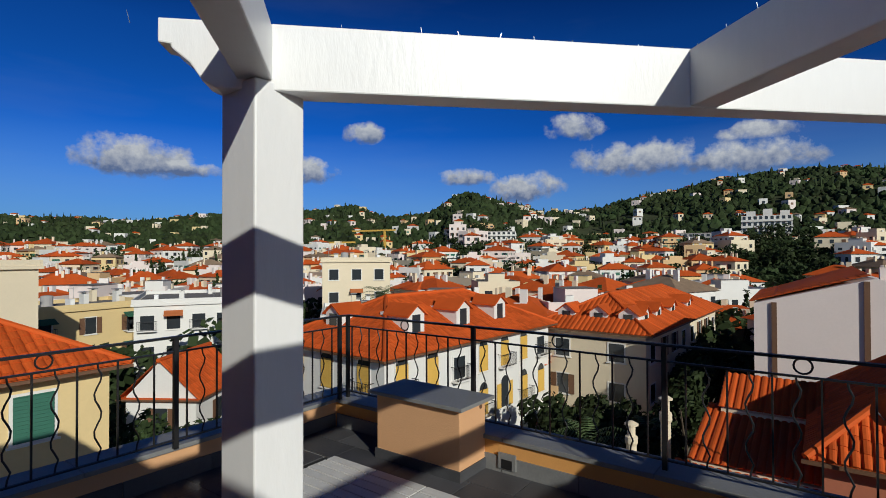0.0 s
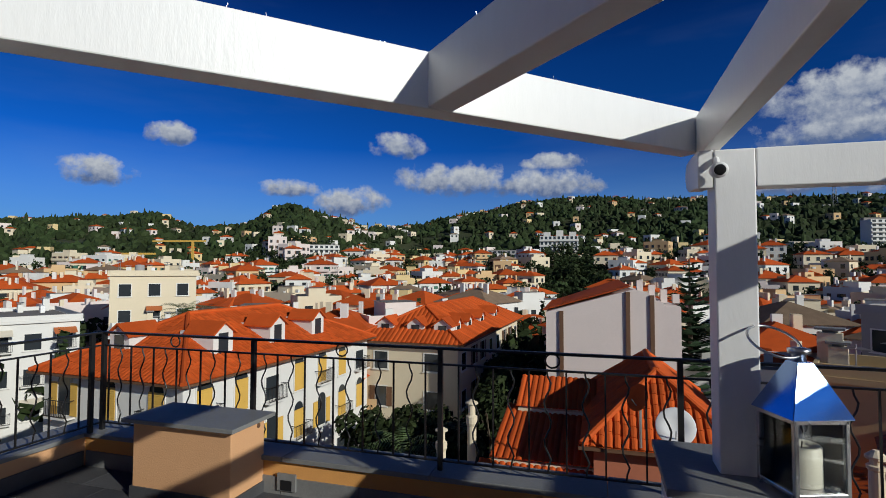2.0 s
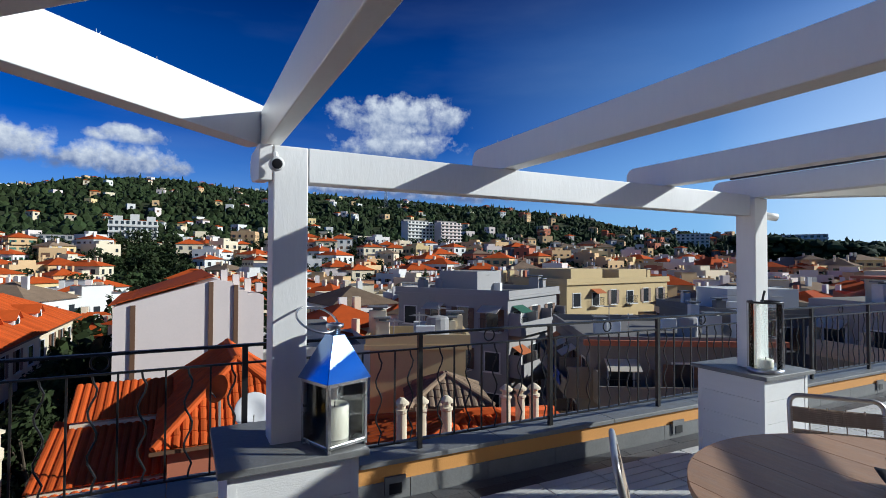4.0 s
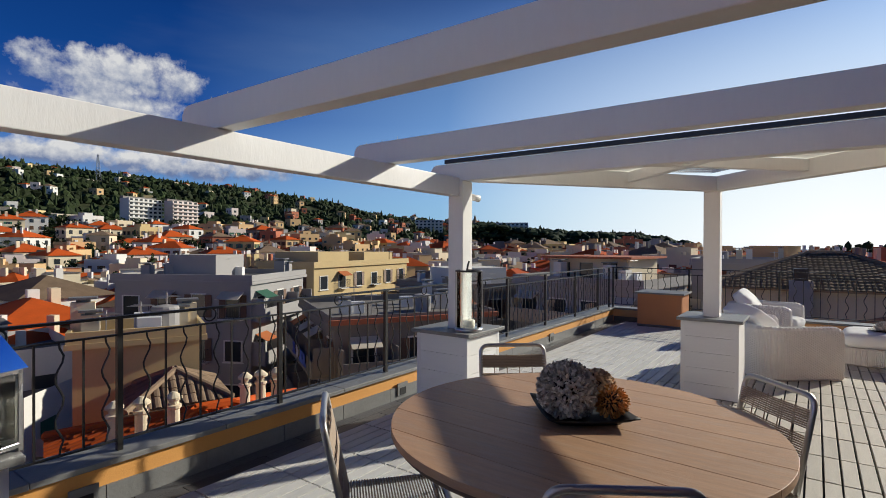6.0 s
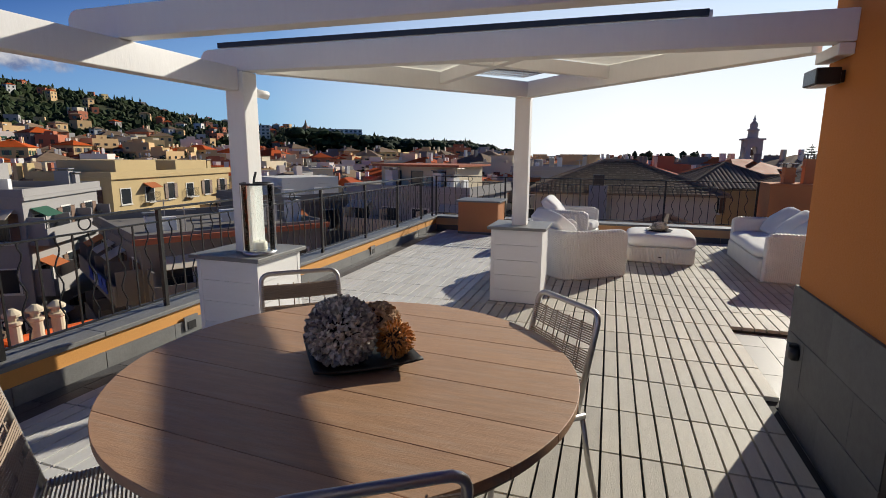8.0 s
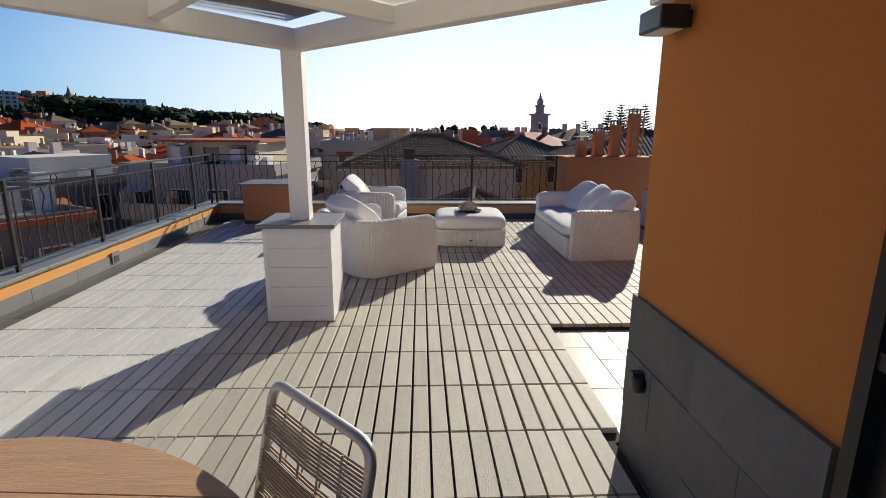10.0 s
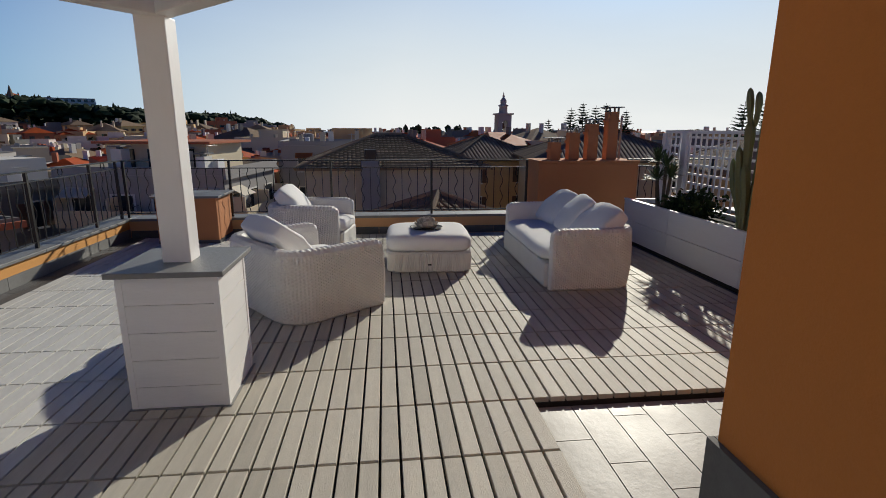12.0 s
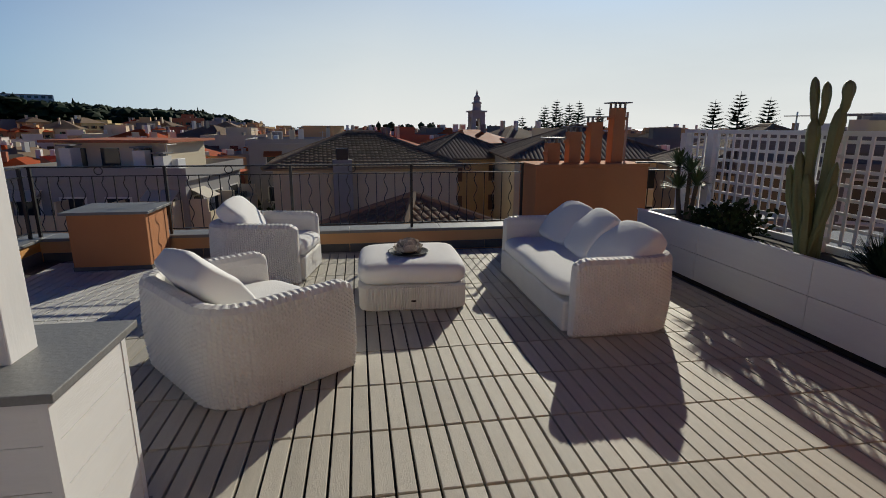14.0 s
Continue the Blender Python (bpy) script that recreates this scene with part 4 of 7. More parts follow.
# ---- cord chairs ----
def cord_chair(m, label):
    ch = thing("dining_chair", label, "chair", m, "chairs round the table")
    W = 0.205

    def rounded(pts, r=0.055, n=5):
        out = []
        pts = [Vector(p) for p in pts]
        for i, p in enumerate(pts):
            if i in (0, len(pts) - 1):
                out.append(p)
                continue
            a, b = (pts[i - 1] - p).normalized(), (pts[i + 1] - p).normalized()
            p0, p1 = p + a * r, p + b * r
            for k in range(n + 1):
                t = k / n
                out.append((1 - t) ** 2 * p0 + 2 * t * (1 - t) * p + t * t * p1)
        return out

    bm = bmesh.new()
    tube(bm, rounded([(-0.17, -W, 0.41), (-0.27, -W, 0.86), (-0.27, W, 0.86), (-0.17, W, 0.41)]), 0.013, 10)
    part("back_frame", bm, ALU, ch, smooth=True)
    bm = bmesh.new()
    tube(bm, rounded([(-0.20, -W - 0.02, 0.43), (0.24, -W - 0.02, 0.445), (0.24, W + 0.02, 0.445), (-0.20, W + 0.02, 0.43)]), 0.013, 10)
    tube(bm, [(-0.19, -W - 0.025, 0.43), (-0.19, W + 0.025, 0.43)], 0.011, 8)
    part("seat_frame", bm, ALU, ch, smooth=True)
    for s in (-1, 1):
        bm = bmesh.new()
        tube(bm, rounded([(-0.19, s * (W + 0.02), 0.43), (-0.23, s * (W + 0.025), 0.22), (-0.29, s * (W + 0.03), -0.002)], 0.05), 0.012, 8)
        part("leg", bm, ALU, ch, smooth=True)
        bm = bmesh.new()
        tube(bm, [(0.22, s * (W + 0.02), 0.44), (0.25, s * (W + 0.025), 0.2), (0.255, s * (W + 0.03), -0.002)], 0.012, 8)
        part("leg", bm, ALU, ch, smooth=True)
    for z0, cnt in ((0.50, 9), (0.61, 9), (0.73, 8)):
        bm = bmesh.new()
        for i in range(cnt):
            z = z0 + 0.0095 * i
            x = -0.17 - 0.10 * (z - 0.41) / 0.45
            for o in (-0.010, 0.010):
                tube(bm, [(x + o, -W, z), (x + o + 0.006, 0, z - 0.001), (x + o, W, z)], 0.0032, 5)
        part("cord_band", bm, CORD, ch, "taupe woven cord")["kind"] = "stuff"
    bm = bmesh.new()
    for y in (-0.12, -0.04, 0.04, 0.12):
        tube(bm, [(-0.185, y, 0.49), (-0.25, y, 0.81)], 0.003, 5)
    part("tie", bm, CORD, ch, "vertical cord ties")["kind"] = "stuff"
    bm = bmesh.new()
    for i in range(34):
        x = -0.17 + 0.012 * i
        tube(bm, [(x, -W - 0.015, 0.452), (x, 0, 0.446), (x, W + 0.015, 0.452)], 0.0035, 5)
    part("seat_cord", bm, CORD, ch, "taupe woven cord seat")["kind"] = "stuff"
    return ch


def facing(bx, by, ax, ay):
    """Chair pose from the two upper corners of its back, seen from behind: (bx, by) is its left, (ax, ay) its right."""
    mx, my = (ax + bx) / 2, (ay + by) / 2
    yaw = math.degrees(math.atan2(TY + 0.06 - my, TX - mx))
    return pose(mx + 0.27 * math.cos(radians(yaw)), my + 0.27 * math.sin(radians(yaw)), 0, 0, 0, yaw)


c0 = cord_chair(facing(3.55, 2.08, 3.79, 1.76), "aluminium frame dining chair with taupe cord back, tucked at the table")
for b in ((3.72, 0.61, 3.42, 0.35), (2.24, 2.03, 1.98, 1.82), (2.01, 0.93, 2.19, 0.56)):
    copy_thing(c0, facing(*b))

# ---- centrepiece ----
dish = thing("square_dish", "black square dish with flared corners on the teak table", "dish", pose(2.90, 1.17, 0.757, 0, 0, -52))
bm = bmesh.new()
N2 = 12
grid = []
for i in range(N2 + 1):
    rowv = []
    for j in range(N2 + 1):
        u, v = i / N2 * 2 - 1, j / N2 * 2 - 1
        e = max(abs(u), abs(v))
        k = abs(u * v)
        z = 0.006 + 0.032 * ease(0.62, 1.0, e) + 0.012 * k * k
        rowv.append(bm.verts.new((0.185 * u, 0.185 * v, z)))
    grid.append(rowv)
for i in range(N2):
    for j in range(N2):
        bm.faces.new((grid[i][j], grid[i + 1][j], grid[i + 1][j + 1], grid[i][j + 1]))
ex = bmesh.ops.extrude_face_region(bm, geom=list(bm.faces))
bmesh.ops.translate(bm, verts=[v for v in ex["geom"] if isinstance(v, bmesh.types.BMVert)], vec=(0, 0, -0.006))
bmesh.ops.recalc_face_normals(bm, faces=bm.faces)
part("plate", bm, DARK_TRAY, dish, smooth=True)


def petal_ball(x, y, z, r, n, mat, label, seed, size=0.026, spiky=0.0):
    b = thing("flower_ball", label, "dried flowers", pose(x, y, z), "dried flower balls")
    rng = random.Random(seed)
    bm = bmesh.new()
    for i in range(n):
        ph = math.acos(1 - 2 * (i + 0.5) / n)
        th = math.pi * (1 + 5 ** 0.5) * i
        u = Vector((math.sin(ph) * math.cos(th), math.sin(ph) * math.sin(th), math.cos(ph)))
        if u.z < -0.8:
            continue
        t1 = u.orthogonal().normalized()
        t1 = Matrix.Rotation(rng.uniform(0, 6.28), 3, u) @ t1
        t2 = u.cross(t1)
        s = size * rng.uniform(0.75, 1.25)
        base0 = u * r * 0.84
        lift = rng.uniform(0.20, 0.32) * r + spiky * r
        w = 0.28 if spiky else 0.62
        pts = [base0 - t1 * s * w * 0.5, base0 + t1 * s * w * 0.5,
               base0 + t1 * s * w + u * lift * 0.7 + t2 * s * 0.35, base0 - t1 * s * w + u * lift * 0.7 + t2 * s * 0.35,
               base0 + t1 * s * w * 0.5 + u * lift + t2 * s * 1.0, base0 - t1 * s * w * 0.5 + u * lift * 0.95 + t2 * s * 1.0]
        vs = [bm.verts.new(p) for p in pts]
        bm.faces.new((vs[0], vs[1], vs[2], vs[3]))
        bm.faces.new((vs[3], vs[2], vs[4], vs[5]))
    part("petals", bm, mat, b)
    bm = bmesh.new()
    bmesh.ops.create_icosphere(bm, subdivisions=2, radius=r * 0.84)
    # The core's dark colour stands in for shade in the petal gaps.
    part("core", bm, SOIL_AND_SHADE, b, "core coloured dark as shade between the petals", smooth=True)


petal_ball(2.86, 1.22, 0.870, 0.118, 1500, PETAL, "large grey ball of dried hydrangea petals in the dish", 2, 0.0135)
petal_ball(2.995, 1.135, 0.865, 0.078, 620, PETAL_TAN, "tan ball of dried petals leaning in the dish", 3, 0.0135)
petal_ball(2.955, 1.055, 0.828, 0.058, 420, PETAL_ORANGE, "small orange spiky dried flower in the dish", 4, 0.014, 0.2)

# ---- lanterns ----
ln = thing("lantern", "steel lantern with sky-tinted mirror pyramid roof on the corner plinth", "lantern", pose(1.195, 2.63, 0.785, 0, 0, 20))
h = 0.101
# The sky's blue reflection is painted into the base colour of this metal.
SKY_MIRROR = material("sky_tinted_mirror_metal", (0.30, 0.42, 0.68), 0.16, metal=1.0, vary=0.05, grain=60, bump=0.02)
part("base", boxed(-h, h, -h, h, 0.012, 0.03), STEEL, ln, bevel=0.003)
for sx in (-1, 1):
    for sy in (-1, 1):
        part("corner_post", boxed(sx * (h - 0.008) - 0.008, sx * (h - 0.008) + 0.008, sy * (h - 0.008) - 0.008, sy * (h - 0.008) + 0.008, 0.0, 0.28), STEEL, ln, bevel=0.002)
part("top_frame", (lambda bm: (box(bm, -h, h, -h, -h + 0.014, 0.268, 0.284), box(bm, -h, h, h - 0.014, h, 0.268, 0.284), box(bm, -h, -h + 0.014, -h + 0.014, h - 0.014, 0.268, 0.284), box(bm, h - 0.014, h, -h + 0.014, h - 0.014, 0.268, 0.284), bm)[-1])(bmesh.new()), STEEL, ln)
for a in range(4):
    pane = part("pane", boxed(-h + 0.016, h - 0.016, -h + 0.004, -h + 0.007, 0.03, 0.268, pose(0, 0, 0, 0, 0, 90 * a)), GLASS, ln)
    pane.visible_shadow = False
bm = bmesh.new()
o, i2 = h + 0.012, 0.03
lo = [bm.verts.new((x, y, 0.284)) for x, y in ((-o, -o), (o, -o), (o, o), (-o, o))]
hi = [bm.verts.new((x, y, 0.47)) for x, y in ((-i2, -i2), (i2, -i2), (i2, i2), (-i2, i2))]
for k in range(4):
    bm.faces.new((lo[k], lo[(k + 1) % 4], hi[(k + 1) % 4], hi[k]))
bm.faces.new(lo[::-1]), bm.faces.new(hi)
part("roof", bm, SKY_MIRROR, ln, "polished roof with the blue sky reflection put in its colour", bevel=0.002)
bm = bmesh.new()
lathe(bm, [(0.024, 0.47), (0.024, 0.495), (0.038, 0.50), (0.038, 0.515), (0.02, 0.52)], 16)
part("finial", bm, STEEL, ln, smooth=True)
bm = bmesh.new()
tube(bm, [(0.09 * math.cos(a) - 0.055, 0.09 * math.sin(a) * 0.9 + 0.055, 0.535 + 0.05 * math.sin(a)) for a in [k * math.pi / 12 for k in range(24)]], 0.005, 8, close=True)
part("ring_handle", bm, STEEL, ln, "steel carrying ring", smooth=True)
cnd = thing("candle", "thick ivory pillar candle standing in the mirror roofed lantern", "candle", pose(1.195, 2.63, 0.815), "candles")
bm = bmesh.new()
lathe(bm, [(0.062, 0), (0.064, 0.004), (0.064, 0.135), (0.058, 0.142), (0.05, 0.13), (0.01, 0.126)], 28)
part("wax", bm, WAX, cnd, smooth=True)
bm = bmesh.new()
tube(bm, [(0, 0, 0.125), (0.003, 0, 0.15)], 0.0025, 6)
part("wick", bm, FRAME, cnd)

l2 = thing("glass_lantern", "tall cylindrical glass lantern with steel rims on the plinth", "lantern", pose(4.36, 2.70, 0.785))
bm = bmesh.new()
lathe(bm, [(0.115, 0.0), (0.118, 0.004), (0.118, 0.028), (0.108, 0.03)], 36)
part("foot_ring", bm, STEEL, l2, smooth=True)
bm = bmesh.new()
for r0, r1, z0, z1 in ((0.105, 0.102, 0.03, 0.50),):
    seg = 36
    for ra, flip in ((r0, False), (r1, True)):
        lo = [bm.verts.new((ra * math.cos(2 * math.pi * k / seg), ra * math.sin(2 * math.pi * k / seg), z0)) for k in range(seg)]
        hi = [bm.verts.new((ra * math.cos(2 * math.pi * k / seg), ra * math.sin(2 * math.pi * k / seg), z1)) for k in range(seg)]
        for k in range(seg):
            f = (lo[k], lo[(k + 1) % seg], hi[(k + 1) % seg], hi[k])
            bm.faces.new(f[::-1] if flip else f)
cyl = part("glass_cylinder", bm, GLASS, l2, smooth=True)
cyl.visible_shadow = False
bm = bmesh.new()
tube(bm, [(0.108 * math.cos(a), 0.108 * math.sin(a), 0.50) for a in [k * math.pi / 18 for k in range(36)]], 0.008, 8, close=True)
part("top_ring", bm, FRAME, l2, "dark top ring", smooth=True)
for s in (-1, 1):
    part("strap", boxed(s * 0.112 - 0.003, s * 0.112 + 0.003, -0.008, 0.008, 0.02, 0.505, pose(0, 0, 0, 0, 0, -62)), ALU, l2)
bm = bmesh.new()
tube(bm, [(-0.03, 0, 0.50), (-0.02, 0.0, 0.54), (0.0, 0, 0.58)], 0.008, 8)
part("handle", bm, FRAME, l2)
c2 = thing("candle", "short ivory candle standing in the tall glass lantern", "candle", pose(4.36, 2.70, 0.815), "candles")
bm = bmesh.new()
lathe(bm, [(0.05, 0), (0.052, 0.004), (0.052, 0.055), (0.045, 0.06), (0.01, 0.055)], 24)
part("wax", bm, WAX, c2, smooth=True)
bm = bmesh.new()
tube(bm, [(0, 0, 0.054), (0.003, 0, 0.075)], 0.0025, 6)
part("wick", bm, FRAME, c2)

# ---- planter, trellis and plants ----
PX0, PX1 = 5.4, 10.62
planter = thing("planter", "long white boarded planter box along the terrace edge", "planter")
part("soil_bed", boxed(PX0 + 0.04, PX1 - 0.04, SOUTH - 0.56, SOUTH - 0.04, -0.06, 0.49), SOIL_AND_SHADE, planter, "dark soil")
for i in range(2):
    z0, z1 = (-0.0, 0.273) if i == 0 else (0.277, 0.55)
    x = PX0
    while x < PX1 - 0.1:
        q = min(x + 1.35, PX1)
        part("board", boxed(x + 0.002, q - 0.002, SOUTH - 0.03, SOUTH, z0, z1), BOARD, planter, bevel=0.003)
        x = q
    part("back_board", boxed(PX0, PX1, SOUTH - 0.60, SOUTH - 0.565, z0, z1), BOARD, planter)
part("end_board", boxed(PX1 - 0.03, PX1, SOUTH - 0.565, SOUTH - 0.032, 0.0, 0.55), BOARD, planter)
part("plinth_strip", boxed(PX0, PX1 - 0.02, SOUTH - 0.6, SOUTH - 0.05, -0.06, 0.0), SLATE_FLOOR, planter, "dark recessed foot")
part("top_rim", boxed(PX0, PX1, SOUTH - 0.04, SOUTH + 0.01, 0.5505, 0.565), WHITE, planter)

trellis = thing("trellis", "white square lattice trellis screen behind the planter", "trellis")
TY0 = SOUTH - 0.52
TX0, TX1, TZ0, TZ1 = 5.5, 10.58, 0.58, 1.46
for x in (TX0, 7.62, 8.6, 10.1, TX1):
    part("post", boxed(x - 0.055, x + 0.055, TY0 - 0.036, TY0 + 0.036, 0.49, TZ1), WHITE, trellis)
x = TX0 + 0.12
while x < TX1:
    if min(abs(x - p) for p in (7.62, 8.6, 10.1, TX1)) > 0.045:
        part("lath", boxed(x - 0.014, x + 0.014, TY0 + 0.004, TY0 + 0.016, TZ0, TZ1), WHITE, trellis)
    x += 0.115
z = TZ0 + 0.03
while z < TZ1:
    part("lath", boxed(TX0, TX1, TY0 - 0.012, TY0 + 0.003, z - 0.014, z + 0.014), WHITE, trellis)
    z += 0.115
part("rail", boxed(TX0, TX1, TY0 - 0.03, TY0 + 0.03, TZ1, TZ1 + 0.04), WHITE, trellis)


def cactus_column(bm, pts, r, ribs=5, neck=False):
    """A ribbed stem along the points; neck: pinched at its foot like a young joint."""
    seg = ribs * 4
    pts = [Vector(p) for p in pts]
    fine = []
    n = 18
    for i in range(n):
        u = i / (n - 1) * (len(pts) - 1)
        k = min(int(u), len(pts) - 2)
        fine.append(pts[k].lerp(pts[k + 1], u - k))
    rings = []
    for i, p in enumerate(fine):
        k = i / (n - 1)
        rr = r * (0.92 + 0.12 * math.sin(k * 11 + pts[-1].z * 9))
        rr *= math.sqrt(max(0.03, 1 - ((k - 0.86) / 0.14) ** 2)) if k > 0.86 else 1
        if neck:
            rr *= 0.45 + 0.55 * math.sin(math.pi * min(0.5, k * 0.9))
        turn = 0.4 * k + pts[-1].z * 5
        rings.append([bm.verts.new(p + Vector((math.cos(2 * math.pi * j / seg), math.sin(2 * math.pi * j / seg), 0)) * rr * (1 + 0.24 * math.cos(ribs * (2 * math.pi * j / seg + turn)))) for j in range(seg)])
    for a, b in zip(rings, rings[1:]):
        for j in range(seg):
            bm.faces.new((a[j], a[(j + 1) % seg], b[(j + 1) % seg], b[j]))
    bm.faces.new(rings[0][::-1]), bm.faces.new(rings[-1])


cactus = thing("cactus", "tall branching green columnar cactus in the white planter", "cactus", pose(8.44, SOUTH - 0.24, 0.49))
STEMS = [([(0, -0.005), (-0.02, 0.55), (0.06, 1.12)], 0.058, 0.0, False), ([(0.05, 1.06), (0.05, 1.2), (0.06, 1.42)], 0.040, 0.0, True), ([(0.09, 1.05), (0.13, 1.2), (0.15, 1.38)], 0.037, -0.02, True),
         ([(0.03, -0.005), (0.10, 0.5), (0.17, 0.85), (0.27, 1.2)], 0.055, -0.03, False), ([(0.28, 1.14), (0.31, 1.25), (0.33, 1.38)], 0.048, -0.03, True),
         ([(-0.03, -0.005), (-0.10, 0.2), (-0.13, 0.45), (-0.14, 0.74)], 0.046, 0.03, False), ([(0.03, -0.005), (0.13, 0.2), (0.20, 0.45), (0.30, 0.78)], 0.050, 0.04, False),
         ([(0.12, 0.18), (0.22, 0.35), (0.31, 0.62)], 0.034, 0.06, True), ([(0.02, -0.005), (0.07, 0.4), (0.07, 0.68)], 0.05, 0.07, False), ([(-0.02, -0.005), (-0.05, 0.4), (-0.03, 0.86)], 0.052, 0.05, False)]
for pts, r, dy, neck in STEMS:
    bm = bmesh.new()
    cactus_column(bm, [(-0.05 - 0.75 * (s - 0.19 * z), dy - 0.25 * (s - 0.19 * z) * ease(0.0, 0.5, z), z) for s, z in pts], r * 0.76, neck=neck)
    part("stem", bm, CACTUS, cactus, smooth=True)


def blade_rosette(bm, c, n, length, w, rng, up=0.5):
    for i in range(n):
        a = rng.uniform(0, 6.283)
        e = rng.uniform(-0.25, 1.2) * up + 0.25
        u = Vector((math.cos(a) * math.cos(e), math.sin(a) * math.cos(e), math.sin(e)))
        s = Vector((-math.sin(a), math.cos(a), 0)) * w
        L = length * rng.uniform(0.7, 1.1)
        p0, p1, p2 = Vector(c), Vector(c) + u * L * 0.55, Vector(c) + u * L + Vector((0, 0, -0.12 * L))
        v = [bm.verts.new(p0 - s * 0.4), bm.verts.new(p0 + s * 0.4), bm.verts.new(p1 + s), bm.verts.new(p1 - s), bm.verts.new(p2)]
        bm.faces.new((v[0], v[1], v[2], v[3]))
        bm.faces.new((v[3], v[2], v[4]))


rng = random.Random(11)
yucca = thing("yucca", "green yucca with several spiky heads in the white planter", "plant", pose(10.05, SOUTH - 0.25, 0.49))
for dx, dy, hh in ((0.0, 0.0, 0.55), (-0.16, 0.02, 0.42), (0.22, 0.0, 0.60), (0.12, 0.04, 0.36)):
    bm = bmesh.new()
    tube(bm, [(dx * 0.4, dy, -0.005), (dx * 0.8, dy, hh * 0.5), (dx, dy, hh)], 0.022, 8)
    part("trunk", bm, BARK, yucca)
    bm = bmesh.new()
    blade_rosette(bm, (dx, dy, hh), 70, 0.26, 0.011, rng, 0.9)
    part("leaf_head", bm, PALM, yucca, "spiky green leaves")


def shrub(x, y, w, h, n, label, mat, seed, size=0.035):
    s = thing("shrub", label, "plant", pose(x, y, 0.49), "planter shrubs")
    rng = random.Random(seed)
    bm = bmesh.new()
    for i in range(7):
        a = rng.uniform(0, 6.28)
        tube(bm, [(0, 0, -0.005), (w * 0.4 * math.cos(a), w * 0.3 * math.sin(a), h * 0.75)], 0.006, 5)
    part("stem", bm, BARK, s)
    bm = bmesh.new()
    for i in range(n):
        p = Vector((rng.gauss(0, w * 0.36), max(-0.14, min(0.14, rng.gauss(0, 0.08))), rng.uniform(0.05, 1) * h * rng.uniform(0.6, 1)))
        u = Vector((rng.gauss(0, 1), rng.gauss(0, 1), rng.gauss(0.5, 0.7))).normalized()
        t = u.orthogonal().normalized() * size * 0.4
        L = u * size * rng.uniform(0.8, 1.8)
        v = [bm.verts.new(p), bm.verts.new(p + L * 0.5 + t), bm.verts.new(p + L), bm.verts.new(p + L * 0.5 - t)]
        bm.faces.new(v)
    part("foliage", bm, mat, s, "small green leaves")


shrub(9.30, SOUTH - 0.25, 0.42, 0.34, 620, "low leafy green shrub in the white planter", LEAF, 21, 0.05)
shrub(9.72, SOUTH - 0.22, 0.25, 0.22, 260, "small leafy green shrub in the white planter", LEAF, 22, 0.045)


def grass_clump(x, y, h, n, seed):
    g = thing("spiky_grass", "dense dome of spiky dark green grass in the white planter", "plant", pose(x, y, 0.49), "spiky grasses")
    rng = random.Random(seed)
    for k in range(5):
        bm = bmesh.new()
        for i in range(n // 5):
            a, e = rng.uniform(0, 6.283), rng.uniform(0.45, 1.5)
            u = Vector((math.cos(a) * math.cos(e), math.sin(a) * math.cos(e) * 0.6, math.sin(e)))
            s = Vector((-math.sin(a), math.cos(a), 0)) * 0.004
            c = Vector((0.10 * math.cos(a) * rng.random(), 0.05 * math.sin(a) * rng.random(), -0.003))
            L = h * rng.uniform(0.75, 1.08)
            p1, p2 = c + u * L * 0.6, c + u * L + Vector((0, 0, -0.06 * L))
            v = [bm.verts.new(c - s), bm.verts.new(c + s), bm.verts.new(p1 + s), bm.verts.new(p1 - s), bm.verts.new(p2)]
            bm.faces.new((v[0], v[1], v[2], v[3]))
            bm.faces.new((v[3], v[2], v[4]))
        part("blades", bm, PINE, g)["kind"] = "stuff"


grass_clump(7.72, SOUTH - 0.25, 0.36, 900, 23)
grass_clump(7.1, SOUTH - 0.25, 0.32, 700, 24)

# ---- the land, the sea and the town ----
RIDGE = [(180, 3.6), (167, 3.7), (157, 3.6), (150, 4.2), (140, 5.0), (136.6, 5.4), (132.3, 4.2), (129, 4.4), (123.5, 6.9), (119, 5.8), (115.5, 4.9), (110.7, 5.1),
         (102.9, 6.4), (97.7, 7.4), (91, 7.6), (84, 7.0), (78.6, 7.0), (67, 6.4), (58.2, 6.0), (53, 5.4), (49.2, 4.6), (44, 3.7), (39.2, 3.1), (35.8, 2.5),
         (31.1, 2.5), (26.6, 1.9), (20.3, 1.5), (16.5, 1.3), (13, 0.95), (10.9, 0.5), (8.5, -0.2), (5, -1.2), (-180, -1.2)]
STREET_Z = -15.0
RIDGE_R = 760.0


def skyline(az):
    for (a1, e1), (a0, e0) in zip(RIDGE, RIDGE[1:]):
        if a0 <= az <= a1:
            return e0 + (e1 - e0) * ease(a0, a1, az)
    return 3.6


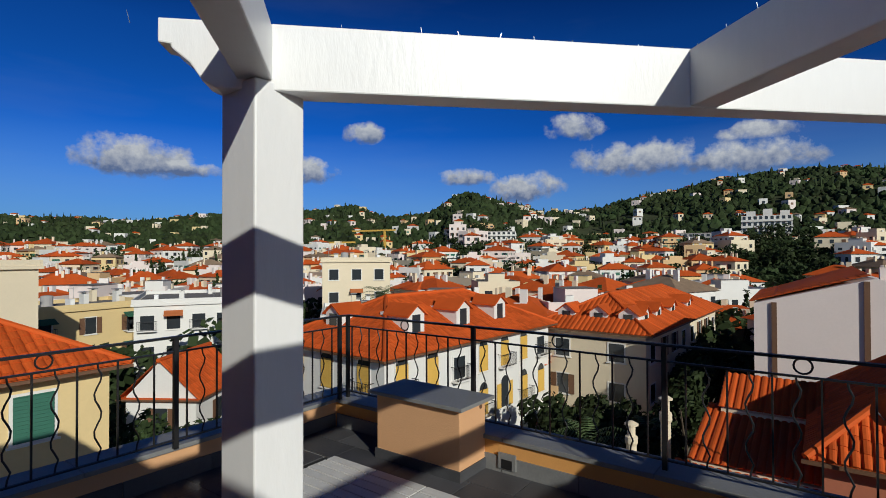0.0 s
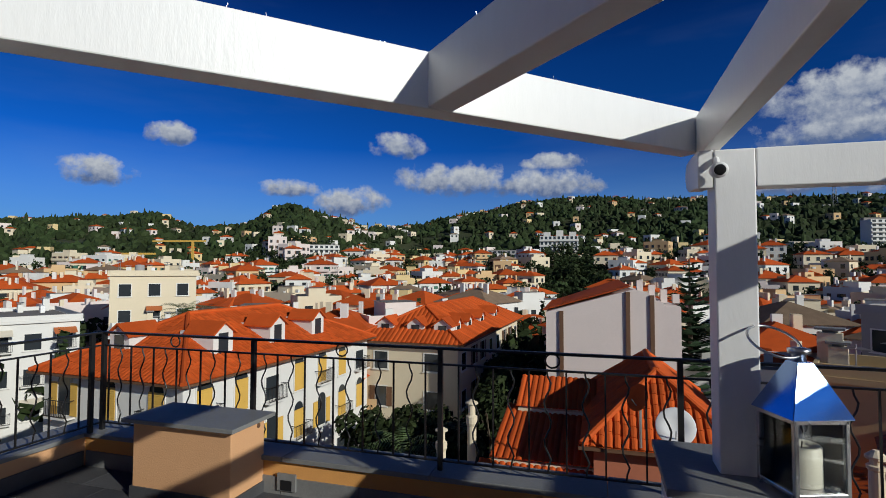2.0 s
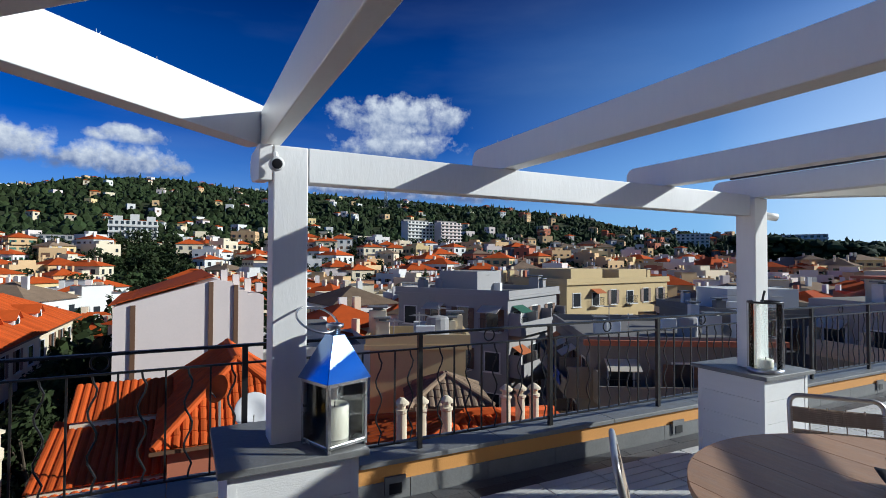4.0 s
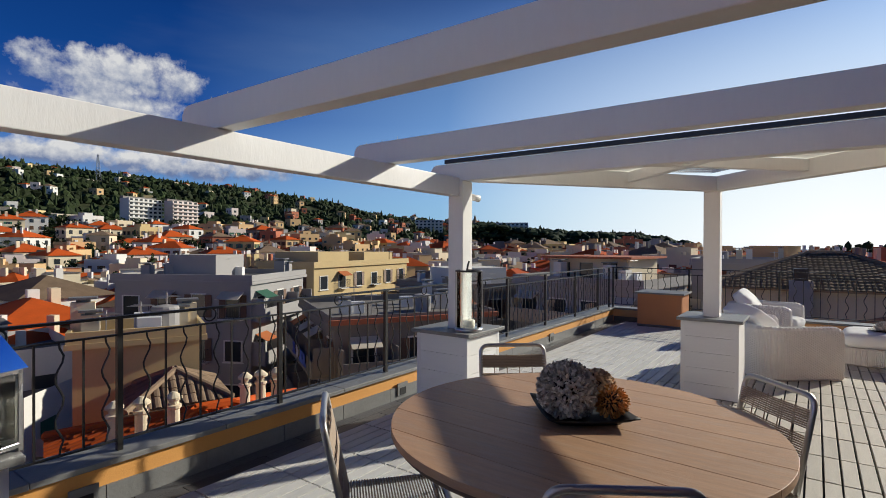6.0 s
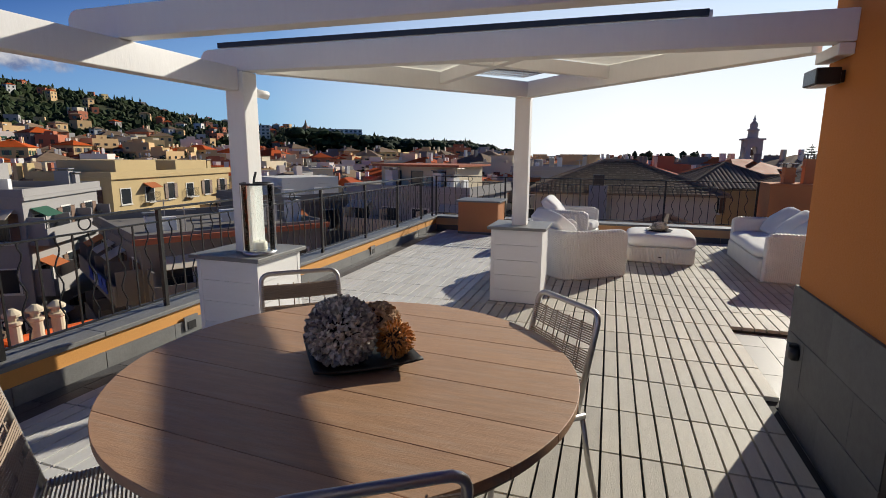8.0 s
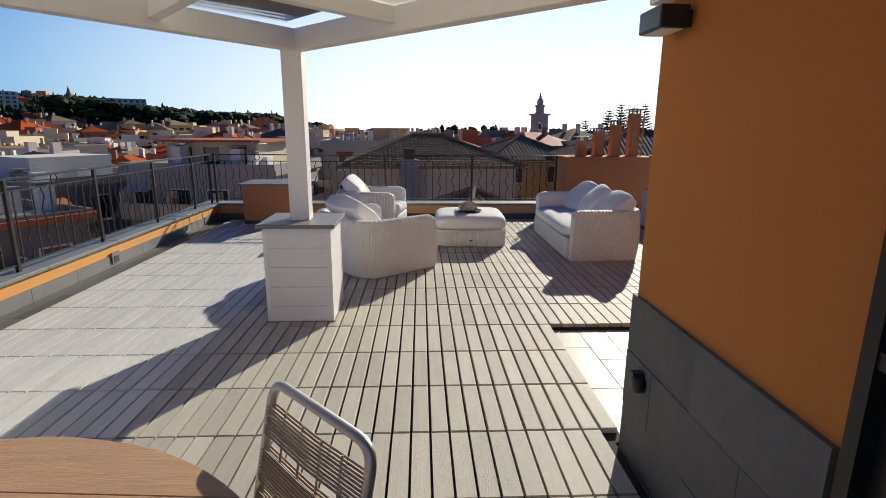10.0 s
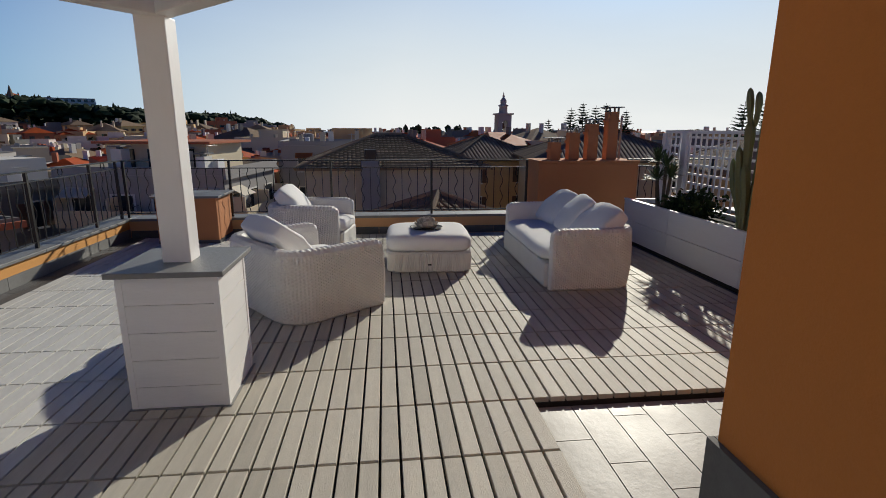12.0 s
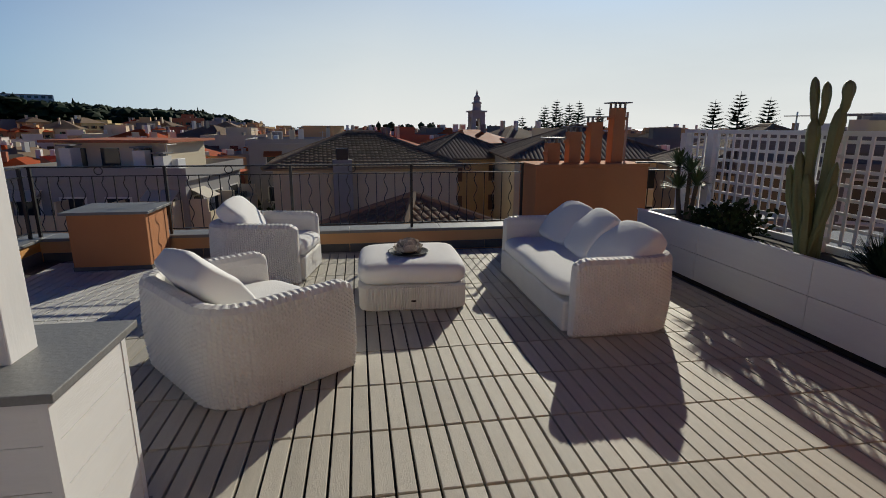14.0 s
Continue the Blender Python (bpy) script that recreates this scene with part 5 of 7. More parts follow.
def land(x, y):
    r = math.hypot(x, y)
    az = math.degrees(math.atan2(y, x))
    e = skyline(az)
    R = RIDGE_R - 190 * ease(14, 0, abs(az - 123)) - 150 * ease(50, 20, az)
    top = R * math.tan(radians(e)) + 1.6 - 5.0
    s = ease(150, R, r) ** 1.0 if r < R else 1 - 0.35 * ease(R, R * 2.2, r)
    s = 0.55 * s + 0.45 * min(1.0, max(0.0, (r - 150) / (R - 150))) if r < R else s
    h = STREET_Z + (top - STREET_Z) * s
    if e < 0:
        h = STREET_Z - 16 * ease(260, 420, r)
    h += ease(160, 420, r) * (0 if e < 0.5 else 1) * 7.0 * noise.noise(Vector((x * 0.011, y * 0.011, 0.3)))
    return h


bm = bmesh.new()
radii = [0.0, 20, 60, 110, 160] + [160 + 28 * k for k in range(1, 34)] + [1250, 1500, 1900, 2600, 3600, 4800]
A = 240
prev = None
for r in radii:
    if r == 0:
        prev = [bm.verts.new((0, 0, STREET_Z))] * A
        continue
    ring = []
    for k in range(A):
        a = 2 * math.pi * k / A
        x, y = r * math.cos(a), r * math.sin(a)
        ring.append(bm.verts.new((x, y, land(x, y))))
    for k in range(A):
        q = [prev[k], ring[k], ring[(k + 1) % A], prev[(k + 1) % A]]
        bm.faces.new(list(dict.fromkeys(q)))
    prev = ring
structure(finish("ground", bm, GROUND, smooth=True), "green and brown hillsides under the town", "ground")
bm = bmesh.new()
prism(bm, [(250, -4700), (4700, -4700), (4700, 700), (250, 300)], -22.0, -18.0)
structure(finish("water", bm, SEA), "calm pale blue sea behind the town", "sea")
bm = bmesh.new()
prism(bm, [(-9.4, 10), (-5.2, 10), (-9.0, 130), (-16.0, 130)], STREET_Z - 0.5, STREET_Z + 0.06)
structure(finish("road", bm, ASPHALT), "narrow shaded asphalt street between the houses", "road")
# the building that carries the terrace
own = structure(finish("own_building", boxed(-3.9, 11.6, -7.9, 4.0, STREET_Z - 0.5, -0.46), PEACH), "storeys of the building under the terrace", "building")


# windows shared by the nearer houses
def raw_mesh(name, bm, mat):
    me = bpy.data.meshes.new(name)
    bm.normal_update()
    bm.to_mesh(me)
    bm.free()
    me.materials.append(mat)
    return me


def window_data(w, h, arched, shutter, opened):
    """Frame, pane, sill and shutter of one window style, for sharing."""
    top = [(w / 2 * math.cos(math.pi * k / 8), h + w / 2 * math.sin(math.pi * k / 8)) for k in range(9)] if arched else [(w / 2, h), (-w / 2, h)]
    loop = [(w / 2, 0.0)] + top + [(-w / 2, 0.0)]
    if arched:
        loop = [(w / 2, 0.0)] + top + [(-w / 2, 0.0)]
    grow = [(x * 1.18, z * 1.06 + (0.0 if z > 0 else -0.07)) for x, z in loop]
    bm = bmesh.new()
    rows = [[bm.verts.new((x, y, z)) for x, z in ring] for ring, y in ((grow, 0.0), (grow, 0.045), (loop, 0.045), (loop, 0.004))]
    n = len(loop)
    for a, b in zip(rows, rows[1:]):
        for k in range(n):
            bm.faces.new((a[k], a[(k + 1) % n], b[(k + 1) % n], b[k]))
    bmesh.ops.recalc_face_normals(bm, faces=bm.faces)
    frame_ = raw_mesh("window", bm, W_WHITE)
    bm = bmesh.new()
    bm.faces.new([bm.verts.new((x, 0.012, z)) for x, z in loop])
    ex = bmesh.ops.extrude_face_region(bm, geom=list(bm.faces))
    bmesh.ops.translate(bm, verts=[v for v in ex["geom"] if isinstance(v, bmesh.types.BMVert)], vec=(0, 0.01, 0))
    bmesh.ops.recalc_face_normals(bm, faces=bm.faces)
    pane_ = raw_mesh("pane", bm, PANE)
    sill_ = raw_mesh("sill", boxed(-w * 0.66, w * 0.66, 0.0, 0.12, -0.13, -0.072), W_WHITE)
    sh = None
    if shutter:
        bm = bmesh.new()
        sw = w / 2
        louvre = [(0.05, 0.0), (0.09, 0.0), (0.09, 0.06)]
        m = int((h - 0.12) / 0.12)
        for k in range(m):
            z = 0.06 + (h - 0.12) * k / m
            louvre += [(0.09, z + 0.01), (0.068, z + (h - 0.12) / m)]
        louvre += [(0.09, h - 0.05), (0.09, h), (0.05, h)]
        ends = [[bm.verts.new((x, y, z)) for y, z in louvre] for x in (-sw / 2, sw / 2)]
        for k in range(len(louvre)):
            k1 = (k + 1) % len(louvre)
            bm.faces.new((ends[0][k], ends[0][k1], ends[1][k1], ends[1][k]))
        bm.faces.new(ends[0][::-1]), bm.faces.new(ends[1])
        bmesh.ops.recalc_face_normals(bm, faces=bm.faces)
        sh = raw_mesh("shutter", bm, shutter)
    return frame_, pane_, sill_, sh, w, opened


def balcony_data(w):
    slab_ = raw_mesh("balcony", boxed(-w / 2, w / 2, 0.0, 0.55, -0.14, -0.04), W_WHITE)
    bm = bmesh.new()
    for z in (0.0, 0.85):
        box(bm, -w / 2, w / 2, 0.50, 0.53, z, z + 0.035)
    n = int(w / 0.13)
    for k in range(n + 1):
        x = -w / 2 + w * k / n
        box(bm, x - 0.01, x + 0.01, 0.505, 0.525, 0, 0.86)
    for s in (-1, 1):
        box(bm, s * w / 2 - 0.015, s * w / 2 + 0.015, 0.0, 0.53, 0.83, 0.865)
    return slab_, raw_mesh("balustrade", bm, IRON)


STYLE = {"ochre": window_data(1.0, 1.75, True, SHUTTER_Y, False), "ochre_open": window_data(1.0, 1.75, True, SHUTTER_Y, True), "green": window_data(1.1, 1.5, False, SHUTTER_G, False),
         "brown": window_data(1.0, 1.6, False, SHUTTER_B, True), "plain": window_data(1.2, 1.4, False, None, True)}
BALCONY = balcony_data(1.7)
rng_b = random.Random(3)


def put(me, parent, m, name):
    o = bpy.data.objects.new(name, me)
    scene.collection.objects.link(o)
    o.parent, o.matrix_basis = parent, m
    return o


def roof_strips(bm, quad, pitch=0.38, mat=0, depth=0.05, lap=0.03):
    """Rounded tile rows down a roof plane; quad: eave a, eave b, ridge c (above b), ridge d (above a)."""
    a, b, c, d = [Vector(p) for p in quad]
    nrm = (b - a).cross(d - a).normalized()
    if nrm.z < 0:
        nrm.negate()
    n = max(1, int((b - a).length / pitch + 0.2))
    ridge0, ridge1 = d, c
    axis = (b - a).normalized()
    L = (b - a).length
    s0, s1 = (d - a).dot(axis) / L, (c - a).dot(axis) / L
    drop = (d - a) - axis * (d - a).dot(axis)

    def at(u, v):
        return a + axis * (L * u) + drop * v

    for i in range(n):
        u0, u1 = i / n, (i + 1) / n
        um = (u0 + u1) / 2
        vmax = 1.0
        if s0 > 0 and um < s0:
            vmax = um / s0
        if s1 < 1 and um > s1:
            vmax = min(vmax, (1 - um) / (1 - s1))
        if vmax < 0.03:
            continue
        w = u1 - u0
        pr = [(u0, 0.0), (u0 + w * 0.18, depth * 0.8), (u0 + w * 0.5, depth), (u0 + w * 0.70, depth * 0.7), (u0 + w * 0.84, 0.0)]
        courses = max(1, int(drop.length * vmax / 0.42)) if pitch < 0.31 else 1
        for q in range(courses):
            step = lap if courses > 1 else 0.0
            v0, v1 = -0.01 + (vmax + 0.01) * q / courses, -0.01 + (vmax + 0.01) * (q + 1) / courses
            lo = [bm.verts.new(at(u, v0) + nrm * (h + step)) for u, h in pr]
            hi = [bm.verts.new(at(u, v1) + nrm * h) for u, h in pr]
            for k in range(4):
                bm.faces.new((lo[k], lo[k + 1], hi[k + 1], hi[k])).material_index = mat
            bm.faces.new(lo[::-1]).material_index = mat


def roof_clutter(hs, z, X, Y, wallmat, seed):
    """Upstands, chimney stacks, aerials, a tank and cooling units on a flat roof."""
    rg = random.Random(seed)
    for x0, x1, y0, y1 in ((-X - 0.2, X + 0.2, -Y - 0.2, -Y - 0.05), (-X - 0.2, X + 0.2, Y + 0.05, Y + 0.2), (-X - 0.2, -X - 0.05, -Y - 0.04, Y + 0.04), (X + 0.05, X + 0.2, -Y - 0.04, Y + 0.04)):
        part("upstand", boxed(x0, x1, y0, y1, z - 0.035, z + 0.4), wallmat, hs)
    for k in range(4):
        x, y = rg.choice((-1, 1)) * X * rg.uniform(0.62, 0.9), Y * rg.uniform(-0.9, 0.9)
        a, b, h = rg.uniform(0.25, 0.5), rg.uniform(0.22, 0.35), rg.uniform(0.8, 1.5)
        stack = part("chimney", boxed(x - a, x + a, y - b, y + b, z, z + h), rg.choice((wallmat, W_CREAM, W_WHITE)), hs)
        part("cap", boxed(x - a - 0.08, x + a + 0.08, y - b - 0.08, y + b + 0.08, z + h + 0.12, z + h + 0.2), SLATE, stack)
        part("cap_leg", boxed(x - a * 0.6, x + a * 0.6, y - 0.06, y + 0.06, z + h, z + h + 0.12), SLATE, stack)
    for k in range(3):
        x, y, h = X * rg.uniform(-0.9, 0.9), Y * rg.uniform(-0.9, 0.9), rg.uniform(1.0, 1.9)
        bm = bmesh.new()
        tube(bm, [(x, y, z), (x, y, z + h)], 0.03, 6)
        for j in range(6):
            q = 0.5 - 0.05 * j
            tube(bm, [(x - q, y + 0.12 * (j - 3), z + h - 0.15), (x + q, y + 0.12 * (j - 3), z + h - 0.15)], 0.014, 4)
        tube(bm, [(x, y - 0.4, z + h - 0.15), (x, y + 0.4, z + h - 0.15)], 0.018, 4)
        part("aerial", bm, ALU, hs, "grey television aerial")
    for k in range(2):
        x, y = X * rg.uniform(-0.8, 0.8), Y * rg.uniform(-0.8, 0.8)
        part("cooling_unit", boxed(x - 0.45, x + 0.45, y - 0.2, y + 0.2, z, z + 0.75), DISH, hs, "white cooling unit", bevel=0.02)
    x, y = X * rg.uniform(-0.5, 0.5), Y * rg.uniform(-0.5, 0.5)
    bm = bmesh.new()
    lathe(bm, [(0.55, z), (0.55, z + 1.0), (0.5, z + 1.08), (0.1, z + 1.15)], 14, (x, y, 0))
    part("water_tank", bm, W_GREY, hs, "grey water tank")


AWNINGS = [material("green_awning", (0.02, 0.10, 0.06), 0.8, vary=0.1, scale=2), material("rust_awning", (0.42, 0.12, 0.03), 0.8, vary=0.1, scale=2), material("cream_awning", (0.62, 0.56, 0.45), 0.8, vary=0.1, scale=2)]
rng_aw = random.Random(31)


def house_thing(name, label, cx, cy, w, d, rot, eave, wallmat, roofmat=None, rise=2.6, over=0.5, style=None, floors=3, kind="hip", z0=None, sides="sewn", pitch=0.4, balcony=False, gap=2.6, spacing=3.1, rows=True, depth=0.05, lap=0.03, shift=0.0, raised=0.0, category="house"):
    """A house on a plan rectangle; sides: which of its faces get windows (s: -y, e: +x, w: -x, n: +y)."""
    base_z = STREET_Z - 0.3 if z0 is None else z0
    hs = thing(name, label, category, pose(cx, cy, base_z, 0, 0, rot))
    H = eave - base_z
    X, Y = w / 2, d / 2
    bm = bmesh.new()
    box(bm, -X, X, -Y, Y, 0, H)
    if kind == "gable_x":            # ridge along y, gable seen from -y
        g = [(-X, H), (X, H), (over * 0, H + rise)]
        for yy in (-Y, Y):
            v = [bm.verts.new((x, yy, z)) for x, z in g]
            bm.faces.new(v if yy < 0 else v[::-1])
    part("wall", bm, wallmat, hs)
    if kind == "flat":
        bm = bmesh.new()
        box(bm, -X - 0.25, X + 0.25, -Y - 0.25, Y + 0.25, H, H + 0.22)
        part("cornice", bm, wallmat, hs)
        part("roof", boxed(-X + 0.1, X - 0.1, -Y + 0.1, Y - 0.1, H + 0.22, H + 0.26), FLAT_ROOF, hs)
        roof_clutter(hs, H + 0.26, X, Y, wallmat, int(abs(cx * 7 + cy * 3)))
    else:
        o = over
        bm = bmesh.new()
        E = [Vector((-X - o, -Y - o, H)), Vector((X + o, -Y - o, H)), Vector((X + o, Y + o, H)), Vector((-X - o, Y + o, H))]
        if kind == "gable_x":
            R0, R1 = Vector((0, -Y - o, H + rise)), Vector((0, Y + o, H + rise))
        elif w <= d:
            R0, R1 = Vector((0, -Y - o + (X + o), H + rise)), Vector((0, Y + o - (X + o), H + rise))
            if R0.y > R1.y:
                R0.y = R1.y = 0
        else:
            R0, R1 = Vector((-X - o + (Y + o), 0, H + rise)), Vector((X + o - (Y + o), 0, H + rise))
        along_y = w <= d or kind == "gable_x"
        planes = [(E[1], E[2], R1, R0), (E[3], E[0], R0, R1)] if along_y else [(E[0], E[1], R1, R0), (E[2], E[3], R0, R1)]
        if kind != "gable_x":
            planes += [(E[0], E[1], R0, R0), (E[2], E[3], R1, R1)] if along_y else [(E[1], E[2], R1, R1), (E[3], E[0], R0, R0)]
        for q in planes:
            pts = list(dict.fromkeys([tuple(p) for p in q]))
            lo = [bm.verts.new(p) for p in pts]
            bm.faces.new(lo)
        box(bm, -X - o, X + o, -Y - o, Y + o, H - 0.14, H - 0.02)
        rf = part("roof", bm, roofmat, hs)
        if rows:
            bm = bmesh.new()
            for q in planes:
                roof_strips(bm, q, pitch, 0, depth, lap)
            t = part("tiling", bm, roofmat, rf, "rows of round roof tiles", smooth=False)
            t["kind"] = "stuff"
            bm = bmesh.new()
            if (R1 - R0).length > 0.3:
                tube(bm, [R0 + Vector((0, 0, 0.02)), R1 + Vector((0, 0, 0.02))], 0.16, 8)
            if kind != "gable_x":
                for e, rr in ((E[0], R0), (E[1], R0 if along_y else R1), (E[2], R1), (E[3], R1 if along_y else R0)):
                    tube(bm, [e + Vector((0, 0, 0.02)), rr + Vector((0, 0, 0.02))], 0.13, 8)
            if len(bm.verts):
                part("ridge_tiles", bm, roofmat, rf)
            else:
                bm.free()
        part("gutter", (lambda b2: (box(b2, -X - o - 0.1, X + o + 0.1, -Y - o - 0.1, -Y - o, H - 0.16, H - 0.05), box(b2, X + o, X + o + 0.1, -Y - o, Y + o, H - 0.16, H - 0.05), b2)[-1])(bmesh.new()), SHUTTER_B, hs, "dark gutter")
    if style:
        faces = {"s": (w, pose(0, -Y, 0, 0, 0, 180)), "n": (w, pose(0, Y, 0)), "e": (d, pose(X, 0, 0, 0, 0, -90)), "w": (d, pose(-X, 0, 0, 0, 0, 90))}
        for f in sides:
            ln_, fm = faces[f]
            n = max(1, int((ln_ - 1.0) / spacing))
            for fl in range(floors):
                for k in range(n):
                    st = style if isinstance(style, str) else style[rng_b.randrange(len(style))]
                    me, pn, sl, sh, ww, opened = STYLE[st]
                    x = -ln_ / 2 + ln_ * (k + 0.5) / n + (-shift if f == "e" else 0)
                    m = fm @ pose(x, 0.0, H + raised - 2.35 - gap * 1.18 * fl)
                    wd = put(me, hs, m, "window")
                    put(pn, wd, pose(0, 0, 0), "pane")
                    put(sl, wd, pose(0, 0, 0), "sill")
                    if sh:
                        for s in (-1, 1):
                            put(sh, wd, pose(s * (ww * 0.25 if not opened else ww * 0.78), 0, 0), "shutter")
                    if kind == "flat" and rng_aw.random() < 0.3:
                        part("awning", boxed(-0.85, 0.85, 0.0, 1.0, -0.03, 0.0, m @ pose(0, 0.03, 1.85, -28, 0, 0)), AWNINGS[rng_aw.randrange(3)], hs, "sloping canvas window awning")
                    if balcony and fl < 3 and (k + fl) % 2 == 0:
                        put(BALCONY[1], put(BALCONY[0], hs, m, "balcony"), pose(0, 0, 0), "balustrade")["kind"] = "stuff"
    return hs, H


def dormer(hs, x, y, z, yaw, roofmat, label="white dormer window"):
    bm = bmesh.new()
    m = pose(x, y, z, 0, 0, yaw)
    box(bm, -0.75, 0.75, -2.4, 0.0, -0.6, 1.05, m)
    v = [bm.verts.new(m @ Vector(p)) for p in ((-0.75, 0, 1.05), (0.75, 0, 1.05), (0, 0, 1.5))]
    bm.faces.new(v)
    d = part("dormer", bm, W_WHITE, hs, label)
    bm = bmesh.new()
    for s in (-1, 1):
        q = [m @ Vector(p) for p in ((s * 0.92, 0.2, 0.95), (0, 0.2, 1.62), (0, -2.3, 1.62), (s * 0.92, -2.0, 0.95))]
        vs = [bm.verts.new(p) for p in q]
        bm.faces.new(vs)
        vs2 = [bm.verts.new(p - Vector((0, 0, 0.1))) for p in q]
        bm.faces.new(vs2[::-1])
        for i in range(4):
            bm.faces.new((vs[i], vs2[i], vs2[(i + 1) % 4], vs[(i + 1) % 4]))
    part("dormer_roof", bm, roofmat, d)
    part("dormer_pane", boxed(-0.36, 0.36, 0.0, 0.03, -0.25, 0.95, m), PANE, d)


# white house with yellow shutters
hs, H = house_thing("white_house", "long white house with orange hipped tile roof and ochre shutters", -23.6, 30.7, 10.0, 18.8, -3, -3.95, W_WHITE, TERRACOTTA, 2.8, 0.5, ["ochre", "ochre", "ochre_open", "plain"], 4, sides="se", balcony=True, spacing=2.5, gap=2.55, pitch=0.29, depth=0.03, lap=0.02)
for y in (-5.6, -0.8, 3.8):
    dormer(hs, 3.9, y, H + 1.0, -90, TERRACOTTA)
dormer(hs, -1.4, -7.8, H + 0.9, 180, TERRACOTTA)
# cream house beyond it
hs, H = house_thing("cream_house", "cream house with orange tile roof and dark dormer windows", -14.5, 53.0, 9.0, 25.0, -2, -4.3, W_CREAM, TERRACOTTA, 2.6, 0.6, ["brown", "plain"], 4, sides="se", spacing=2.9)
for y in (-9.5, -6, -1.5, 4.5):
    dormer(hs, 3.6, y, H + 0.3, -90, TERRACOTTA)
for x in (-2.4, 0.4, 2.8):
    dormer(hs, x, -11.4, H + 0.3, 180, TERRACOTTA)
# big pale pink end wall
hs = thing("pink_house", "house with tall windowless pale pink end wall", "house", pose(1.0, 35.5, STREET_Z, 0, 0, 2))
bm = bmesh.new()
prof = [(-4.0, -0.5), (4.3, -0.5), (4.3, 14.3), (3.3, 14.35), (3.3, 14.55), (2.5, 14.6), (2.5, 15.1), (1.5, 15.35), (-4.0, 13.8)]
lo = [bm.verts.new((x, 0, z)) for x, z in prof]
hi = [bm.verts.new((x, 13, z)) for x, z in prof]
bm.faces.new(lo), bm.faces.new(hi[::-1])
for i in range(len(prof)):
    bm.faces.new((lo[(i + 1) % len(prof)], lo[i], hi[i], hi[(i + 1) % len(prof)]))
bmesh.ops.recalc_face_normals(bm, faces=bm.faces)
part("wall", bm, W_PINK, hs)
for x, z in ((1.15, 15.2), (2.6, 15.0), (-3.0, 13.9)):
    part("drain_pipe", boxed(x - 0.13, x + 0.13, -0.12, 0.0, 3.0, z), SHUTTER_B, hs, "dark brown drain pipe")
bm = bmesh.new()
pts = [(-4.2, 0.6, 13.85), (-4.2, 12.6, 13.85), (1.4, 12.6, 15.8), (1.4, 0.6, 15.5)]
bm.faces.new([bm.verts.new(q) for q in pts])
roof_strips(bm, pts, 0.3)
part("roof", bm, TERRACOTTA, hs, "orange tiled roof slope")
for k in range(4):
    part("chimney", boxed(1.9 + k * 0.75, 2.3 + k * 0.75, 2.0, 2.5, 14.4, 15.9 - 0.3 * k), W_PINK, hs)
# near tile roofs below the terrace
hs, H = house_thing("tiled_house", "low house with orange round tile roofs below the terrace", 2.5, 24.4, 4.6, 9.4, 0, -4.5, W_RED, TERRACOTTA, 2.2, 0.4, None, 0, pitch=0.26)
for q, zz in (([(-5.75, -0.4), (-2.2, -0.4), (-2.2, 1.8), (-5.75, 1.8)], (H - 0.05, H + 0.9)), ([(-6.2, -4.1), (-2.25, -4.1), (-2.25, 0.3), (-6.2, 0.3)], (H - 1.1, H - 0.15)), ([(-6.6, -5.5), (-2.3, -5.5), (-2.3, -4.0), (-6.6, -4.0)], (H - 1.8, H - 1.25))):
    bm = bmesh.new()
    pts = [(q[0][0], q[0][1], zz[0]), (q[1][0], q[1][1], zz[0]), (q[2][0], q[2][1], zz[1]), (q[3][0], q[3][1], zz[1])]
    vs = [bm.verts.new(p) for p in pts]
    bm.faces.new(vs)
    lean = part("lean_to_roof", bm, TERRACOTTA, hs, "orange tiled lean-to roof")
    n = int((pts[1][0] - pts[0][0]) / 0.26)
    for i in range(n):
        x0, x1 = pts[0][0] + (pts[1][0] - pts[0][0]) * i / n, pts[0][0] + (pts[1][0] - pts[0][0]) * (i + 1) / n
        bm = bmesh.new()
        roof_strips(bm, [(x0, pts[0][1], pts[0][2]), (x1, pts[0][1], pts[0][2]), (x1, pts[2][1], pts[2][2]), (x0, pts[2][1], pts[2][2])], 0.5)
        part("roof_tile", bm, TERRACOTTA, lean)
    bm = bmesh.new()
    prism(bm, [(x * 0.98, y) for x, y in q], 0, zz[0] - 0.1)
    part("lean_to_wall", bm, W_CREAM, hs)


def pipe_chimney(x, y, z0, z1, r, mat=W_CREAM, label="round cream chimney pot with a cowl on the low roofs"):
    c = thing("chimney_pot", label, "chimney", pose(x, y, z0), "chimney pots")
    bm = bmesh.new()
    hgt = z1 - z0
    lathe(bm, [(r, 0), (r, hgt * 0.86), (r * 1.25, hgt * 0.88), (r * 1.25, hgt * 0.92), (r * 0.8, hgt * 0.93), (r * 0.8, hgt)], 14)
    part("pipe", bm, mat, c, smooth=False)
    bm = bmesh.new()
    lathe(bm, [(r * 1.4, hgt), (r * 1.4, hgt + 0.05), (r * 0.4, hgt + 0.16)], 14)
    part("cowl", bm, mat, c)


for x, y, z1 in ((-6.0, 21.5, -5.2), (-4.9, 22.4, -4.2), (-5.4, 17.2, -6.8)):
    pipe_chimney(x, y, -11, z1, 0.2)


